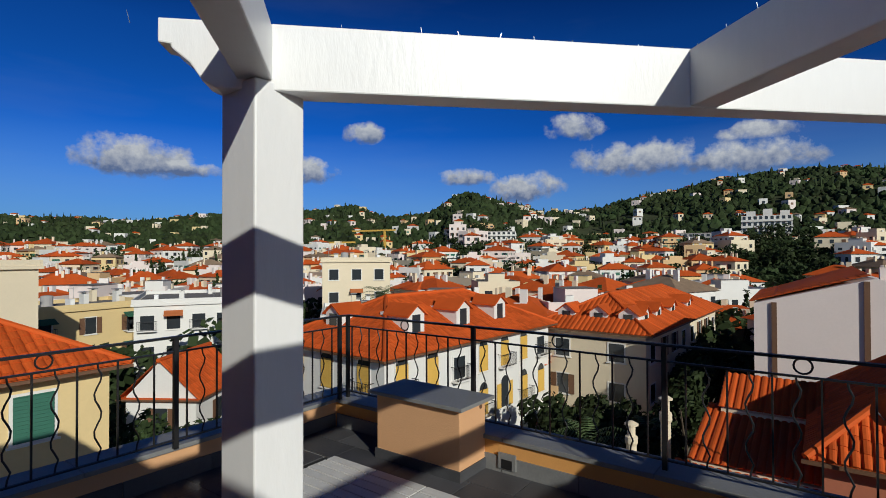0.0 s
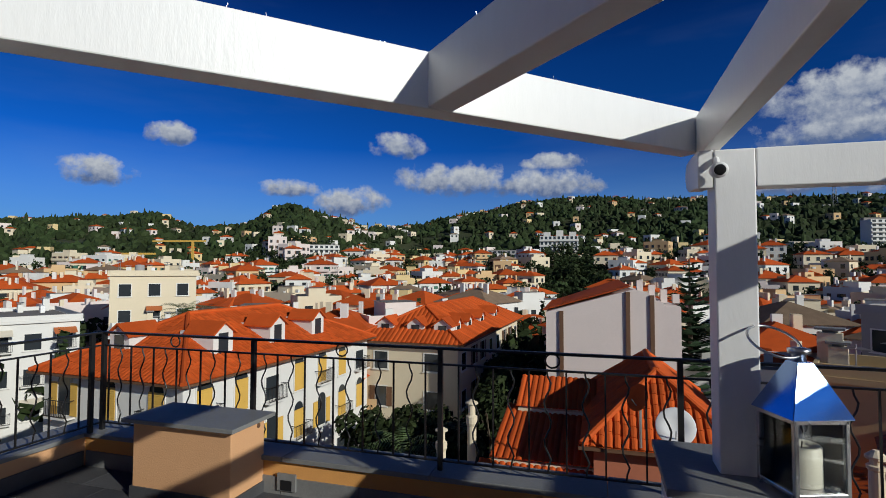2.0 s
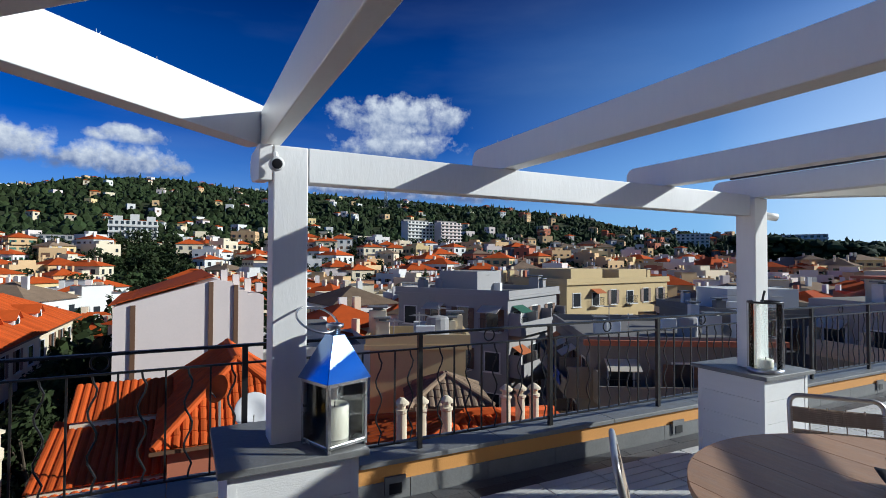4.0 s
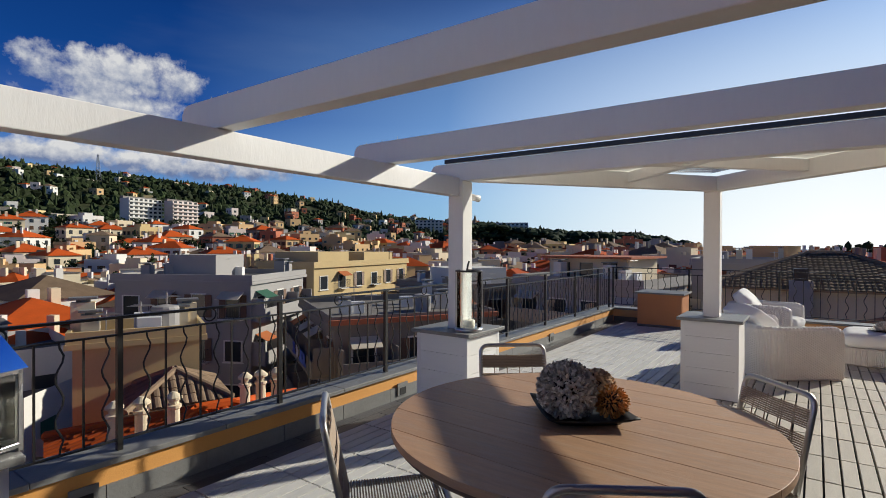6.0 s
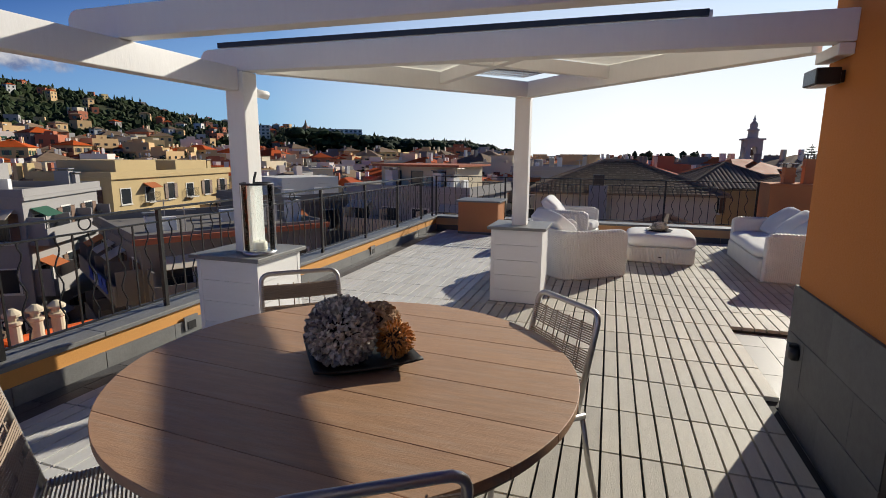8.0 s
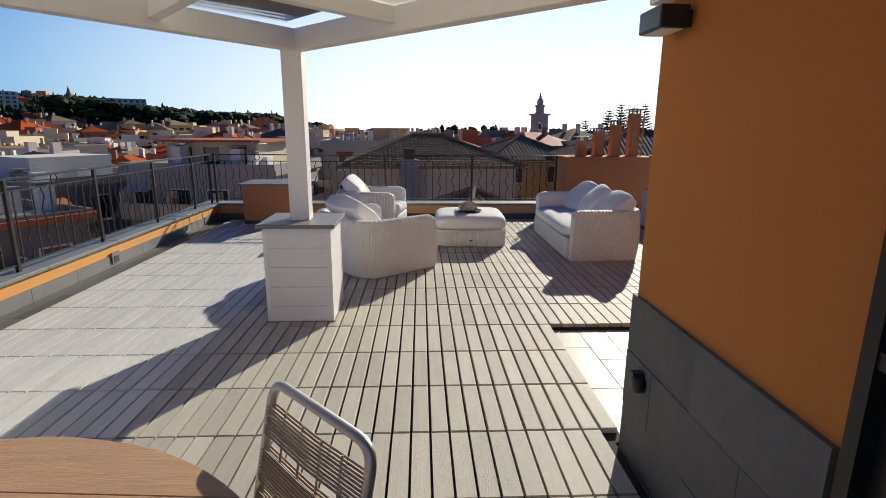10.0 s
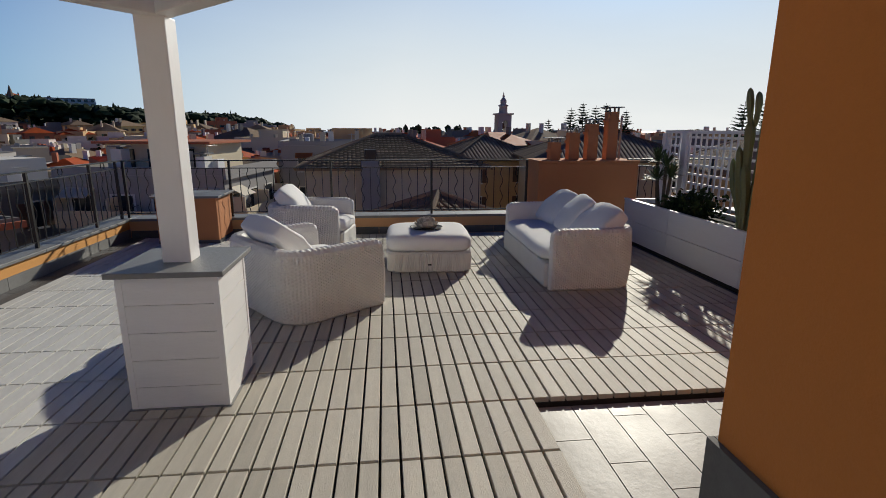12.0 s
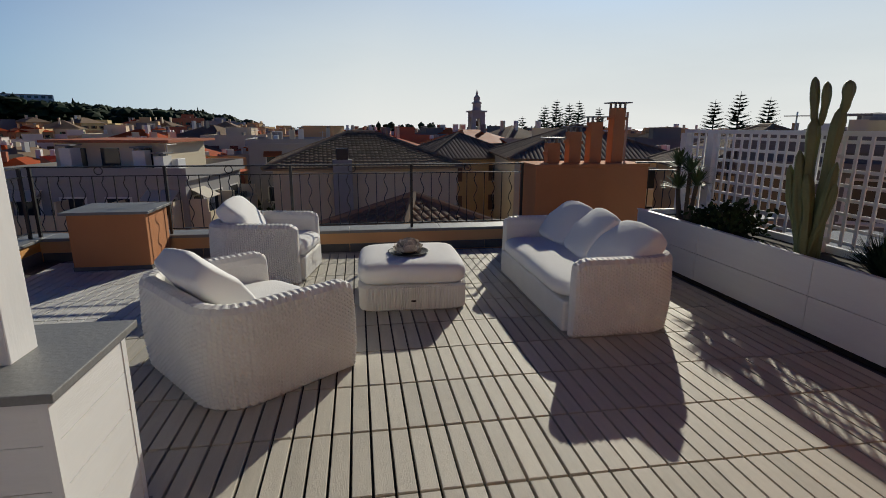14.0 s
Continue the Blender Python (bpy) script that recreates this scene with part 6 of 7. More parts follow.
def sat_dish(x, y, z, yaw, r, mat, label, foot):
    s = thing("satellite_dish", label, "satellite dish", pose(x, y, z, 0, 0, yaw), "satellite dishes")
    bm = bmesh.new()
    lathe(bm, [(0.02, 0.0), (r * 0.5, r * 0.06), (r * 0.85, r * 0.18), (r, r * 0.26), (r * 0.97, r * 0.29), (r * 0.5, r * 0.10), (0.03, 0.03)], 28)
    bmesh.ops.transform(bm, matrix=pose(0, 0, 0, 0, 68, 0), verts=bm.verts)
    part("reflector", bm, mat, s, smooth=True)
    bm = bmesh.new()
    tube(bm, [(0, 0, -r * 0.9), (r * 0.8, 0, 0.0)], 0.02, 6)
    part("arm", bm, ALU, s)
    part("mast", boxed(-0.03, 0.03, -0.03, 0.03, foot - z, 0), ALU, s)


sat_dish(2.55, 17.0, -3.0, -95, 0.55, DISH, "white satellite dish on the tiled roof", -4.6)
sat_dish(1.7, 18.6, -2.6, -140, 0.45, TERRACOTTA, "orange satellite dish on the tiled roof", -4.2)
# near roof with column chimneys
hs, H = house_thing("courtyard_house", "low house with tiled roof edge and column chimneys", 8.2, 13.2, 6.4, 5.5, -16, -3.7, W_OCHRE, TERRACOTTA, 0.9, 0.3, None, 0, pitch=0.26)
for x, y in ((5.5, 12.4), (6.0, 12.3), (6.6, 12.1), (8.6, 12.4), (9.0, 12.3), (9.4, 12.2)):
    pipe_chimney(x, y, -3.6, -2.0, 0.13)
pipe_chimney(7.9, 11.5, -3.7, -2.95, 0.17)
house_thing("ochre_wall_house", "low house with brown tile roof in the courtyard", 10.9, 20.6, 2.7, 2.9, -20, -4.3, W_OCHRE, OLD_TILE, 0.9, 0.4, ["brown"], 2, sides="s", pitch=0.29)
house_thing("yard_house", "low sunlit beige house with a flat roof in the courtyard", 10.9, 23.6, 4.4, 3.0, -23, -2.5, W_BEIGE, None, style=None, kind="flat")
# yellow house with green shutters
hs, H = house_thing("yellow_house", "pale yellow house with green shutters and orange tile roof", -25.4, 2.35, 9.6, 11.5, 0, -2.2, W_YELLOW, TERRACOTTA, 2.7, 0.55, "green", 4, sides="en", spacing=4.2, gap=2.7, pitch=0.3, shift=0.65, raised=0.2)
house_thing("small_white_house", "small white house with steep orange gable roof", -39.5, 20.6, 5.2, 6.5, 33, -8.4, W_WHITE, TERRACOTTA, 2.7, 0.35, ["brown"], 2, sides="se", kind="gable_x", pitch=0.3)
house_thing("cream_block", "tall plain cream apartment block", -49.8, 7.5, 11.0, 9.0, 8, 0.8, W_CREAM, None, style=None, kind="flat", category="apartment block")
house_thing("yellow_block", "yellow apartment block with white balconies", -62.0, 20.0, 8.0, 12.0, 8, -3.6, W_YELLOW, None, style=["plain", "brown"], kind="flat", floors=4, sides="e", balcony=True, category="apartment block")
house_thing("balcony_block", "long white block with rows of balconies and flat roof", -56.0, 33.0, 14.0, 16.0, -28, -3.2, W_WHITE, None, style=["plain"], kind="flat", floors=3, sides="se", spacing=2.0, balcony=True, category="apartment block")
house_thing("cream_apartments", "stepped cream apartment block with flat roof", -54.0, 52.5, 10.0, 9.0, -42, 0.8, W_CREAM, None, style=["plain"], kind="flat", floors=4, sides="se", spacing=2.2, category="apartment block")
house_thing("low_white_block", "low white block with flat roof", -40.0, 40.0, 13.0, 8.0, -42, -4.6, W_WHITE, None, style=["plain"], kind="flat", floors=2, sides="se", category="apartment block")
# right-hand blocks beyond the long railing
hs, H = house_thing("grey_block", "grey apartment block with balconies and flat roof", 23.5, 39.0, 10.5, 9.0, -62, -1.3, W_GREY, None, style=["brown", "plain"], kind="flat", floors=4, sides="se", spacing=2.3, balcony=True, category="apartment block")
BLOCKS = {"grey": (hs, H)}
part("penthouse", boxed(-2.4, 1.4, -2.5, 1.5, H + 0.2, H + 2.0), W_GREY, hs)
hs, H = house_thing("beige_block", "wide beige apartment block with roof terraces", 46.0, 49.1, 19.7, 8.0, 10, -1.0, W_BEIGE, None, style=["brown", "plain"], kind="flat", floors=5, sides="sw", spacing=2.8, balcony=True, category="apartment block")
part("penthouse", boxed(-8.2, -2.6, -3.2, 3.0, H + 0.2, H + 1.7), W_BEIGE, hs)
part("penthouse", boxed(0.6, 6.4, -3.2, 3.0, H + 0.2, H + 1.6), W_BEIGE, hs)
hs, H = house_thing("dark_balcony_block", "block in shade-darkened render with long balconies and brown roof edge", 26.5, 23.5, 9.5, 11.0, -30, -3.0, W_SHADED, None, style=["brown", "plain"], kind="flat", floors=4, sides="sw", spacing=2.4, balcony=True, category="apartment block")
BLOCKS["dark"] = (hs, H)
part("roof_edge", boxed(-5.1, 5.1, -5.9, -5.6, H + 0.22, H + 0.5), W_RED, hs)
hs, H = house_thing("terrace_block", "grey block in shade-darkened render with a white roof room", 41.0, 26.5, 10.0, 9.0, -25, -2.4, W_SHADED, None, style=["brown"], kind="flat", floors=3, sides="sw", spacing=2.6, category="apartment block")
part("roof_room", boxed(-3.0, 2.5, -2.5, 2.0, H + 0.2, H + 1.9), W_WHITE, hs)


def long_balconies(hs, H, face, length, out, floors, mat, gap=2.6):
    """Continuous balconies with solid fronts, one a floor, on a face pose whose +y looks outwards."""
    for f in range(floors):
        z = H - 2.5 - gap * 1.18 * f
        b = part("balcony", boxed(-length / 2, length / 2, 0.0, out, z - 0.16, z, face), mat, hs, "continuous balcony")
        part("balcony_front", boxed(-length / 2, length / 2, out - 0.09, out - 0.005, z + 0.002, z + 0.82, face), mat, b)
        for k in range(int(length / 2.6) + 1):
            x = -length / 2 + 0.06 + (length - 0.12) * k / int(length / 2.6)
            part("divider", boxed(x - 0.05, x + 0.05, 0.0, out - 0.1, z + 0.002, z + 1.5, face), mat, b)


long_balconies(*BLOCKS["dark"][:2], pose(0, -5.5, 0, 0, 0, 180), 9.2, 1.2, 4, W_SHADED)
long_balconies(*BLOCKS["dark"][:2], pose(-4.75, 0, 0, 0, 0, 90), 10.6, 1.2, 4, W_SHADED)
long_balconies(*BLOCKS["grey"][:2], pose(5.25, 0, 0, 0, 0, -90), 8.6, 1.0, 4, W_GREY)
for k, (dx, c) in enumerate(((-3.2, (0.05, 0.09, 0.4)), (-2.1, (0.06, 0.12, 0.5)), (-0.8, (0.5, 0.5, 0.55)), (0.6, (0.04, 0.07, 0.35)))):
    hs, H = BLOCKS["dark"]
    m = hs.matrix_world @ pose(-6.0, dx, H - 2.5, 0, 0, 90)
    l = thing("laundry", "bright washing hung over the front of a balcony", "laundry", m, "washing on the balconies")
    bm = bmesh.new()
    cloth = [[bm.verts.new((x * 0.13 - 0.5, 0.03 * math.sin(x * 1.9 + z) + o, 0.85 - 0.14 * z)) for x in range(9)] for o in (0.0, 0.012) for z in range(6)]
    for side in (0, 6):
        for z in range(5):
            for x in range(8):
                bm.faces.new((cloth[side + z][x], cloth[side + z][x + 1], cloth[side + z + 1][x + 1], cloth[side + z + 1][x]))
    part("cloth", bm, material("washing_cloth", c, 0.9, vary=0.15, scale=3), l)
# old roofs towards the sea
hs, H = house_thing("old_roof_house", "grey house with broad brown tiled hipped roof", 46.2, -0.3, 10.5, 12.6, 4, -1.2, W_CREAM, GREY_TILE, 2.25, 0.6, None, 3, sides="w", spacing=3.6, pitch=0.3, depth=0.022, lap=0.085)
part("chimney", boxed(-6.2, -5.3, 1.15, 2.4, 0.0, H + 0.55), W_GREY, hs, "grey chimney breast")
# Solid black box: the dark inside the chimney opening is put into its colour.
part("flue", boxed(-6.1, -5.4, 1.4, 2.15, H + 0.552, H + 1.3), FRAME, hs, "black block painted as the shade in the chimney opening")
house_thing("pyramid_house", "small house with pyramid roof of dark brown tiles", 23.0, -1.9, 4.6, 4.6, 30, -2.1, W_OCHRE, OLD_TILE, 1.25, 0.4, None, 0, pitch=0.3)
house_thing("church_side_house", "ochre house with red brown tile roof near the bell tower", 62.0, -11.0, 10.0, 10.0, 10, -1.6, W_OCHRE, OLD_TILE, 2.4, 0.5, ["brown"], 2, sides="w", pitch=0.4)
house_thing("long_roof_house", "long beige house with weathered tile roof", 50.0, -19.5, 13.0, 13.0, -8, -0.9, W_CREAM, OLD_TILE, 2.6, 0.6, ["brown", "plain"], 3, sides="w", pitch=0.34)
house_thing("dark_tile_house", "house with dark tiled roof behind the trellis", 34.0, -25.0, 12.0, 10.0, -20, -0.8, W_OCHRE, OLD_TILE, 2.4, 0.5, ["brown"], 2, sides="w", pitch=0.34)
hs, H = house_thing("shaded_block", "flat roofed block in shade-darkened render with a terrace behind the trellis", 22.0, -21.4, 9.0, 11.0, -46, 0.7, W_SHADED, None, style=["brown", "plain"], kind="flat", floors=3, sides="w", spacing=2.2, category="apartment block")
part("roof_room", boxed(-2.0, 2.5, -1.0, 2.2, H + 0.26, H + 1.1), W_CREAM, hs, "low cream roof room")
part("canopy", boxed(-5.6, -4.76, -5.4, 5.4, H - 0.5, H - 0.32), W_SHADED, hs)
house_thing("grey_sea_block", "low grey block with white roof edge", 64.0, 6.5, 11.0, 9.0, 5, -0.4, W_GREY, None, style=["plain"], kind="flat", floors=2, sides="w", category="apartment block")
bt = house_thing("balcony_tower", "grey block with stacked balconies", 38.5, 13.2, 8.0, 9.5, -8, -1.3, W_GREY, None, style=["plain"], kind="flat", floors=5, sides="ws", spacing=2.0, balcony=True, category="apartment block")
long_balconies(*bt, pose(-4.0, 0, 0, 0, 0, 90), 9.0, 1.1, 4, W_CREAM)
long_balconies(*bt, pose(0, -4.75, 0, 0, 0, 180), 7.6, 1.1, 4, W_CREAM)
ph = part("penthouse", boxed(-2.2, 2.9, -3.0, 3.0, bt[1] + 0.262, bt[1] + 1.9), W_CREAM, bt[0])
part("penthouse_roof", boxed(-2.7, 3.4, -3.5, 3.5, bt[1] + 1.902, bt[1] + 2.05), W_RED, ph, "rust red roof slab")
for k in range(3):
    part("penthouse_window", boxed(-2.24, -2.201, -2.3 + 1.8 * k, -1.3 + 1.8 * k, bt[1] + 0.5, bt[1] + 1.6), PANE, ph)

# bell tower
tw = thing("bell_tower", "baroque church bell tower with onion cap", "tower", pose(158, -34.9, -16, 0, 0, 8))
part("shaft", boxed(-1.95, 1.95, -1.95, 1.95, 0, 16.0), W_TOWER, tw)
for z, o in ((15.9, 0.3), (21.6, 0.45)):
    part("cornice", boxed(-1.95 - o, 1.95 + o, -1.95 - o, 1.95 + o, z, z + 0.45), W_TOWER, tw)
for sx in (-1, 1):
    for sy in (-1, 1):
        part("pier", boxed(sx * 1.4 - 0.55, sx * 1.4 + 0.55, sy * 1.4 - 0.55, sy * 1.4 + 0.55, 16.35, 21.6), W_TOWER, tw)
for k in range(4):
    bm = bmesh.new()
    arch = [(0.85, 19.2)] + [(0.85 * math.cos(math.pi * j / 8), 19.2 + 0.85 * math.sin(math.pi * j / 8)) for j in range(1, 8)] + [(-0.85, 19.2)]
    outline = [(-0.85, 21.6), (0.85, 21.6)]
    m = pose(0, 0, 0, 0, 0, 90 * k)
    fr = [[bm.verts.new(m @ Vector((x, y, z))) for x, z in outline + arch] for y in (-1.9, -1.3)]
    bm.faces.new(fr[0]), bm.faces.new(fr[1][::-1])
    for j in range(len(fr[0])):
        j1 = (j + 1) % len(fr[0])
        bm.faces.new((fr[0][j], fr[1][j], fr[1][j1], fr[0][j1]))
    bmesh.ops.recalc_face_normals(bm, faces=bm.faces)
    part("arch_head", bm, W_TOWER, tw)
bm = bmesh.new()
lathe(bm, [(0.2, 17.6), (0.7, 17.8), (0.45, 18.8), (0.2, 19.3)], 14)
part("bell", bm, SHUTTER_B, tw, "bronze bell", smooth=True)
bm = bmesh.new()
lathe(bm, [(1.55, 22.0), (1.25, 22.4), (1.2, 24.0), (1.55, 24.1), (1.5, 24.35), (0.8, 24.7), (0.95, 25.2), (0.9, 25.8), (0.45, 26.4), (0.28, 26.6), (0.38, 26.9), (0.2, 27.3), (0.05, 28.1)], 12)
part("onion_cap", bm, W_TOWER, tw, "grey onion cap", smooth=True)

# hillside landmarks
def slab_block(name, label, az, base_el, wide, high, mat, floors, bays, crown=False, turn=0):
    """A big block where the slope meets the sight line base_el degrees up; wide, high: degrees."""
    r = 150.0
    while r < 700 and land(r * math.cos(radians(az)), r * math.sin(radians(az))) < 1.5 + r * math.tan(radians(base_el)):
        r += 4
    x, y = r * math.cos(radians(az)), r * math.sin(radians(az))
    z = 1.5 + r * math.tan(radians(base_el))
    w, h, d = r * radians(wide), r * radians(high), 13.0 if not turn else 7.0
    TAKEN_BIG.append((x, y, w * 0.7 + 6))
    b = thing(name, label, "apartment block", pose(x, y, z, 0, 0, az - 90 + 180 + turn))
    part("wall", boxed(-w / 2, w / 2, -d / 2, d / 2, -14, h), mat, b)
    fh = h / floors
    for f in range(floors):
        part("balcony_band", boxed(-w / 2 - 0.2, w / 2 + 0.2, d / 2, d / 2 + 1.0, f * fh + 0.05, f * fh + fh * 0.36), mat, b)
        for k in range(bays):
            x0 = -w / 2 + w * (k + 0.22) / bays
            part("window", boxed(x0, x0 + w / bays * 0.55, d / 2, d / 2 + 0.1, f * fh + fh * 0.36, f * fh + fh * 0.9), PANE, b)
    if crown:
        for k in range(3):
            part("gable", boxed(-w / 2 + w * (k + 0.15) / 3, -w / 2 + w * (k + 0.7) / 3, d / 2 - 4, d / 2, h, h + h * 0.18 + h * 0.08 * (k % 2)), mat, b)
    part("roof", boxed(-w / 2, w / 2, -d / 2, d / 2 - 4.5, h, h + h * 0.07), TERRACOTTA if crown else FLAT_ROOF, b)


TAKEN_BIG = []
slab_block("white_hotel", "large white hotel with ornate gables on the hillside", 94.2, 1.35, 4.0, 2.3, W_WHITE, 4, 9, True)
slab_block("hotel_annex", "cream hotel wing with red roof below the white hotel", 93.0, 0.6, 4.4, 1.0, W_CREAM, 3, 8, True)
slab_block("white_apartments", "white apartment block with continuous balconies on the hillside", 66.1, 1.3, 3.5, 3.0, W_WHITE, 8, 7, turn=38)
slab_block("brown_apartments", "pale pinkish apartment block with balconies on the hillside", 62.7, 1.3, 2.8, 2.9, W_PINK, 8, 5, turn=38)
slab_block("white_villa", "white villa block on the wooded slope", 120.4, 0.7, 4.2, 1.9, W_WHITE, 4, 8)
slab_block("pink_villa", "peach villa with red roof on the wooded slope", 122.0, 2.3, 2.6, 1.0, W_OCHRE, 3, 5, True)
slab_block("grey_roof_hotel", "grey block with mansard roof at the foot of the hill", 99.6, 0.7, 4.5, 1.4, W_GREY, 3, 9)
slab_block("cream_villa", "long cream villa on the hillside", 71.8, 1.2, 2.8, 1.4, W_CREAM, 2, 6, turn=35)
slab_block("yellow_villa", "bright yellow villa on the lower slope", 59.2, 0.4, 2.8, 1.2, W_YELLOW, 3, 5, turn=40)
slab_block("white_grand_hotel", "wide white hotel near the hill chapel", 28.6, 0.9, 4.2, 1.5, W_WHITE, 4, 9)
slab_block("white_corner_hotel", "white hotel on the hill below the chapel", 37.4, 1.4, 3.0, 1.3, W_WHITE, 4, 7)
# chapel tower on the ridge
cx, cy = 420 * math.cos(radians(32.3)), 420 * math.sin(radians(32.3))
ch = thing("hill_chapel", "dark stone chapel tower with a pointed spire on the hill", "tower", pose(cx, cy, 9))
part("shaft", boxed(-1.6, 1.6, -1.6, 1.6, -10, 11), W_GREY, ch)
bm = bmesh.new()
lathe(bm, [(2.0, 11), (1.5, 12.5), (0.1, 17.5)], 8)
part("spire", bm, OLD_TILE, ch, "pointed spire")

# the rest of the town: hundreds of houses on one sheet
V, F, FM = [], [], []
TOWN_MATS = [W_WHITE, W_CREAM, W_YELLOW, W_PINK, W_OCHRE, W_GREY, W_RED, TERRACOTTA, OLD_TILE, FLAT_ROOF, PANE, W_SHADED, SHUTTER_B, SHUTTER_G]


def town_quad(pts, m):
    i = len(V)
    V.extend(pts)
    F.append(tuple(range(i, i + len(pts))))
    FM.append(m)


def town_box(P, x0, x1, y0, y1, z0, z1, m):
    """A box without a base, through the house's own placing P."""
    for q in (((x0, y0), (x1, y0)), ((x1, y0), (x1, y1)), ((x1, y1), (x0, y1)), ((x0, y1), (x0, y0))):
        (ax, ay), (bx, by) = q
        town_quad([P(ax, ay, z0), P(bx, by, z0), P(bx, by, z1), P(ax, ay, z1)], m)
    town_quad([P(x0, y0, z1), P(x1, y0, z1), P(x1, y1, z1), P(x0, y1, z1)], m)


rng_t = random.Random(77)


def town_house(x, y, z0, w, d, h, rot, wm, rm, flat):
    c, s = math.cos(rot), math.sin(rot)
    near = x * x + y * y < 300 ** 2
    shut = rng_t.choice((10, 12, 12, 13, wm))
    balconies = near and rng_t.random() < (0.75 if flat else 0.3)

    def P(px, py, pz):
        return (x + px * c - py * s, y + px * s + py * c, z0 + pz)
    X, Y = w / 2, d / 2
    cor = [(-X, -Y), (X, -Y), (X, Y), (-X, Y)]
    for k in range(4):
        (ax, ay), (bx, by) = cor[k], cor[(k + 1) % 4]
        town_quad([P(ax, ay, -6), P(bx, by, -6), P(bx, by, h), P(ax, ay, h)], wm)
        mx, my = (ax + bx) / 2, (ay + by) / 2
        wx, wy = P(mx, my, 0)[:2]
        nx, ny = (by - ay), -(bx - ax)
        nl = math.hypot(nx, ny)
        nx, ny = nx / nl, ny / nl
        if (nx * c - ny * s) * -x + (nx * s + ny * c) * -y < 0:
            continue
        L = math.hypot(bx - ax, by - ay)
        n = max(1, int(L / 3.0))
        if balconies:
            nx0, ny0 = nx * 1.1, ny * 1.1
            for f in range(max(1, int(h / 3.1))):
                zb = h - 2.75 - 3.0 * f
                if zb > 1.0:
                    p0, p1 = (ax + (bx - ax) * 0.08, ay + (by - ay) * 0.08), (ax + (bx - ax) * 0.92, ay + (by - ay) * 0.92)
                    town_quad([P(p0[0] + nx0, p0[1] + ny0, zb - 0.15), P(p1[0] + nx0, p1[1] + ny0, zb - 0.15), P(p1[0] + nx0, p1[1] + ny0, zb + 0.85), P(p0[0] + nx0, p0[1] + ny0, zb + 0.85)], wm)
                    for e in (p0, p1):
                        town_quad([P(e[0], e[1], zb - 0.15), P(e[0] + nx0, e[1] + ny0, zb - 0.15), P(e[0] + nx0, e[1] + ny0, zb + 0.85), P(e[0], e[1], zb + 0.85)], wm)
                    town_quad([P(p0[0], p0[1], zb), P(p1[0], p1[1], zb), P(p1[0] + nx0, p1[1] + ny0, zb), P(p0[0] + nx0, p0[1] + ny0, zb)], wm)
        for f in range(max(1, int(h / 3.1))):
            for q in range(n):
                u0, u1 = (q + 0.32) / n, (q + 0.68) / n
                z1 = h - 1.0 - 3.0 * f
                if z1 < 1.5:
                    continue
                town_quad([P(ax + (bx - ax) * u0 + nx * 0.05, ay + (by - ay) * u0 + ny * 0.05, z1 - 1.5), P(ax + (bx - ax) * u1 + nx * 0.05, ay + (by - ay) * u1 + ny * 0.05, z1 - 1.5),
                           P(ax + (bx - ax) * u1 + nx * 0.05, ay + (by - ay) * u1 + ny * 0.05, z1), P(ax + (bx - ax) * u0 + nx * 0.05, ay + (by - ay) * u0 + ny * 0.05, z1)], shut if rng_t.random() < 0.3 else 10)
                if near and shut != 10 and rng_t.random() < 0.6:
                    wd = 0.55 / L
                    for ua, ub in ((u0 - wd, u0), (u1, u1 + wd)):
                        town_quad([P(ax + (bx - ax) * ua + nx * 0.09, ay + (by - ay) * ua + ny * 0.09, z1 - 1.5), P(ax + (bx - ax) * ub + nx * 0.09, ay + (by - ay) * ub + ny * 0.09, z1 - 1.5),
                                   P(ax + (bx - ax) * ub + nx * 0.09, ay + (by - ay) * ub + ny * 0.09, z1), P(ax + (bx - ax) * ua + nx * 0.09, ay + (by - ay) * ua + ny * 0.09, z1)], shut)
    if near:
        for k in range(3):
            qx, qy, a = X * rng_t.uniform(-0.6, 0.6), Y * rng_t.uniform(-0.6, 0.6), rng_t.uniform(0.22, 0.5)
            town_box(P, qx - a, qx + a, qy - 0.25, qy + 0.25, h, h + (1.4 if flat else min(w, d) * 0.24 + 0.7), rng_t.choice((wm, 0, 1)))
    o = 0.5
    E = [P(px * (1 + o / X), py * (1 + o / Y), h) for px, py in cor]
    if flat:
        town_quad([P(px, py, h) for px, py in cor], 9)
        for k in range(4):
            (ax, ay), (bx, by) = cor[k], cor[(k + 1) % 4]
            town_quad([P(ax, ay, h), P(bx, by, h), P(bx, by, h + 0.8), P(ax, ay, h + 0.8)], wm)
        if w > 8:
            for k in range(4):
                (ax, ay), (bx, by) = cor[k], cor[(k + 1) % 4]
                town_quad([P(ax * 0.4, ay * 0.4, h), P(bx * 0.4, by * 0.4, h), P(bx * 0.4, by * 0.4, h + 2.2), P(ax * 0.4, ay * 0.4, h + 2.2)], wm)
            town_quad([P(px * 0.44, py * 0.44, h + 2.2) for px, py in cor], 9)
    else:
        rise = min(w, d) * 0.24
        if w > d:
            R0, R1 = P(-X + Y, 0, h + rise), P(X - Y, 0, h + rise)
            fs = [[E[0], E[1], R1, R0], [E[2], E[3], R0, R1], [E[1], E[2], R1], [E[3], E[0], R0]]
        else:
            R0, R1 = P(0, -Y + X, h + rise), P(0, Y - X, h + rise)
            fs = [[E[1], E[2], R1, R0], [E[3], E[0], R0, R1], [E[0], E[1], R0], [E[2], E[3], R1]]
        i = len(V)
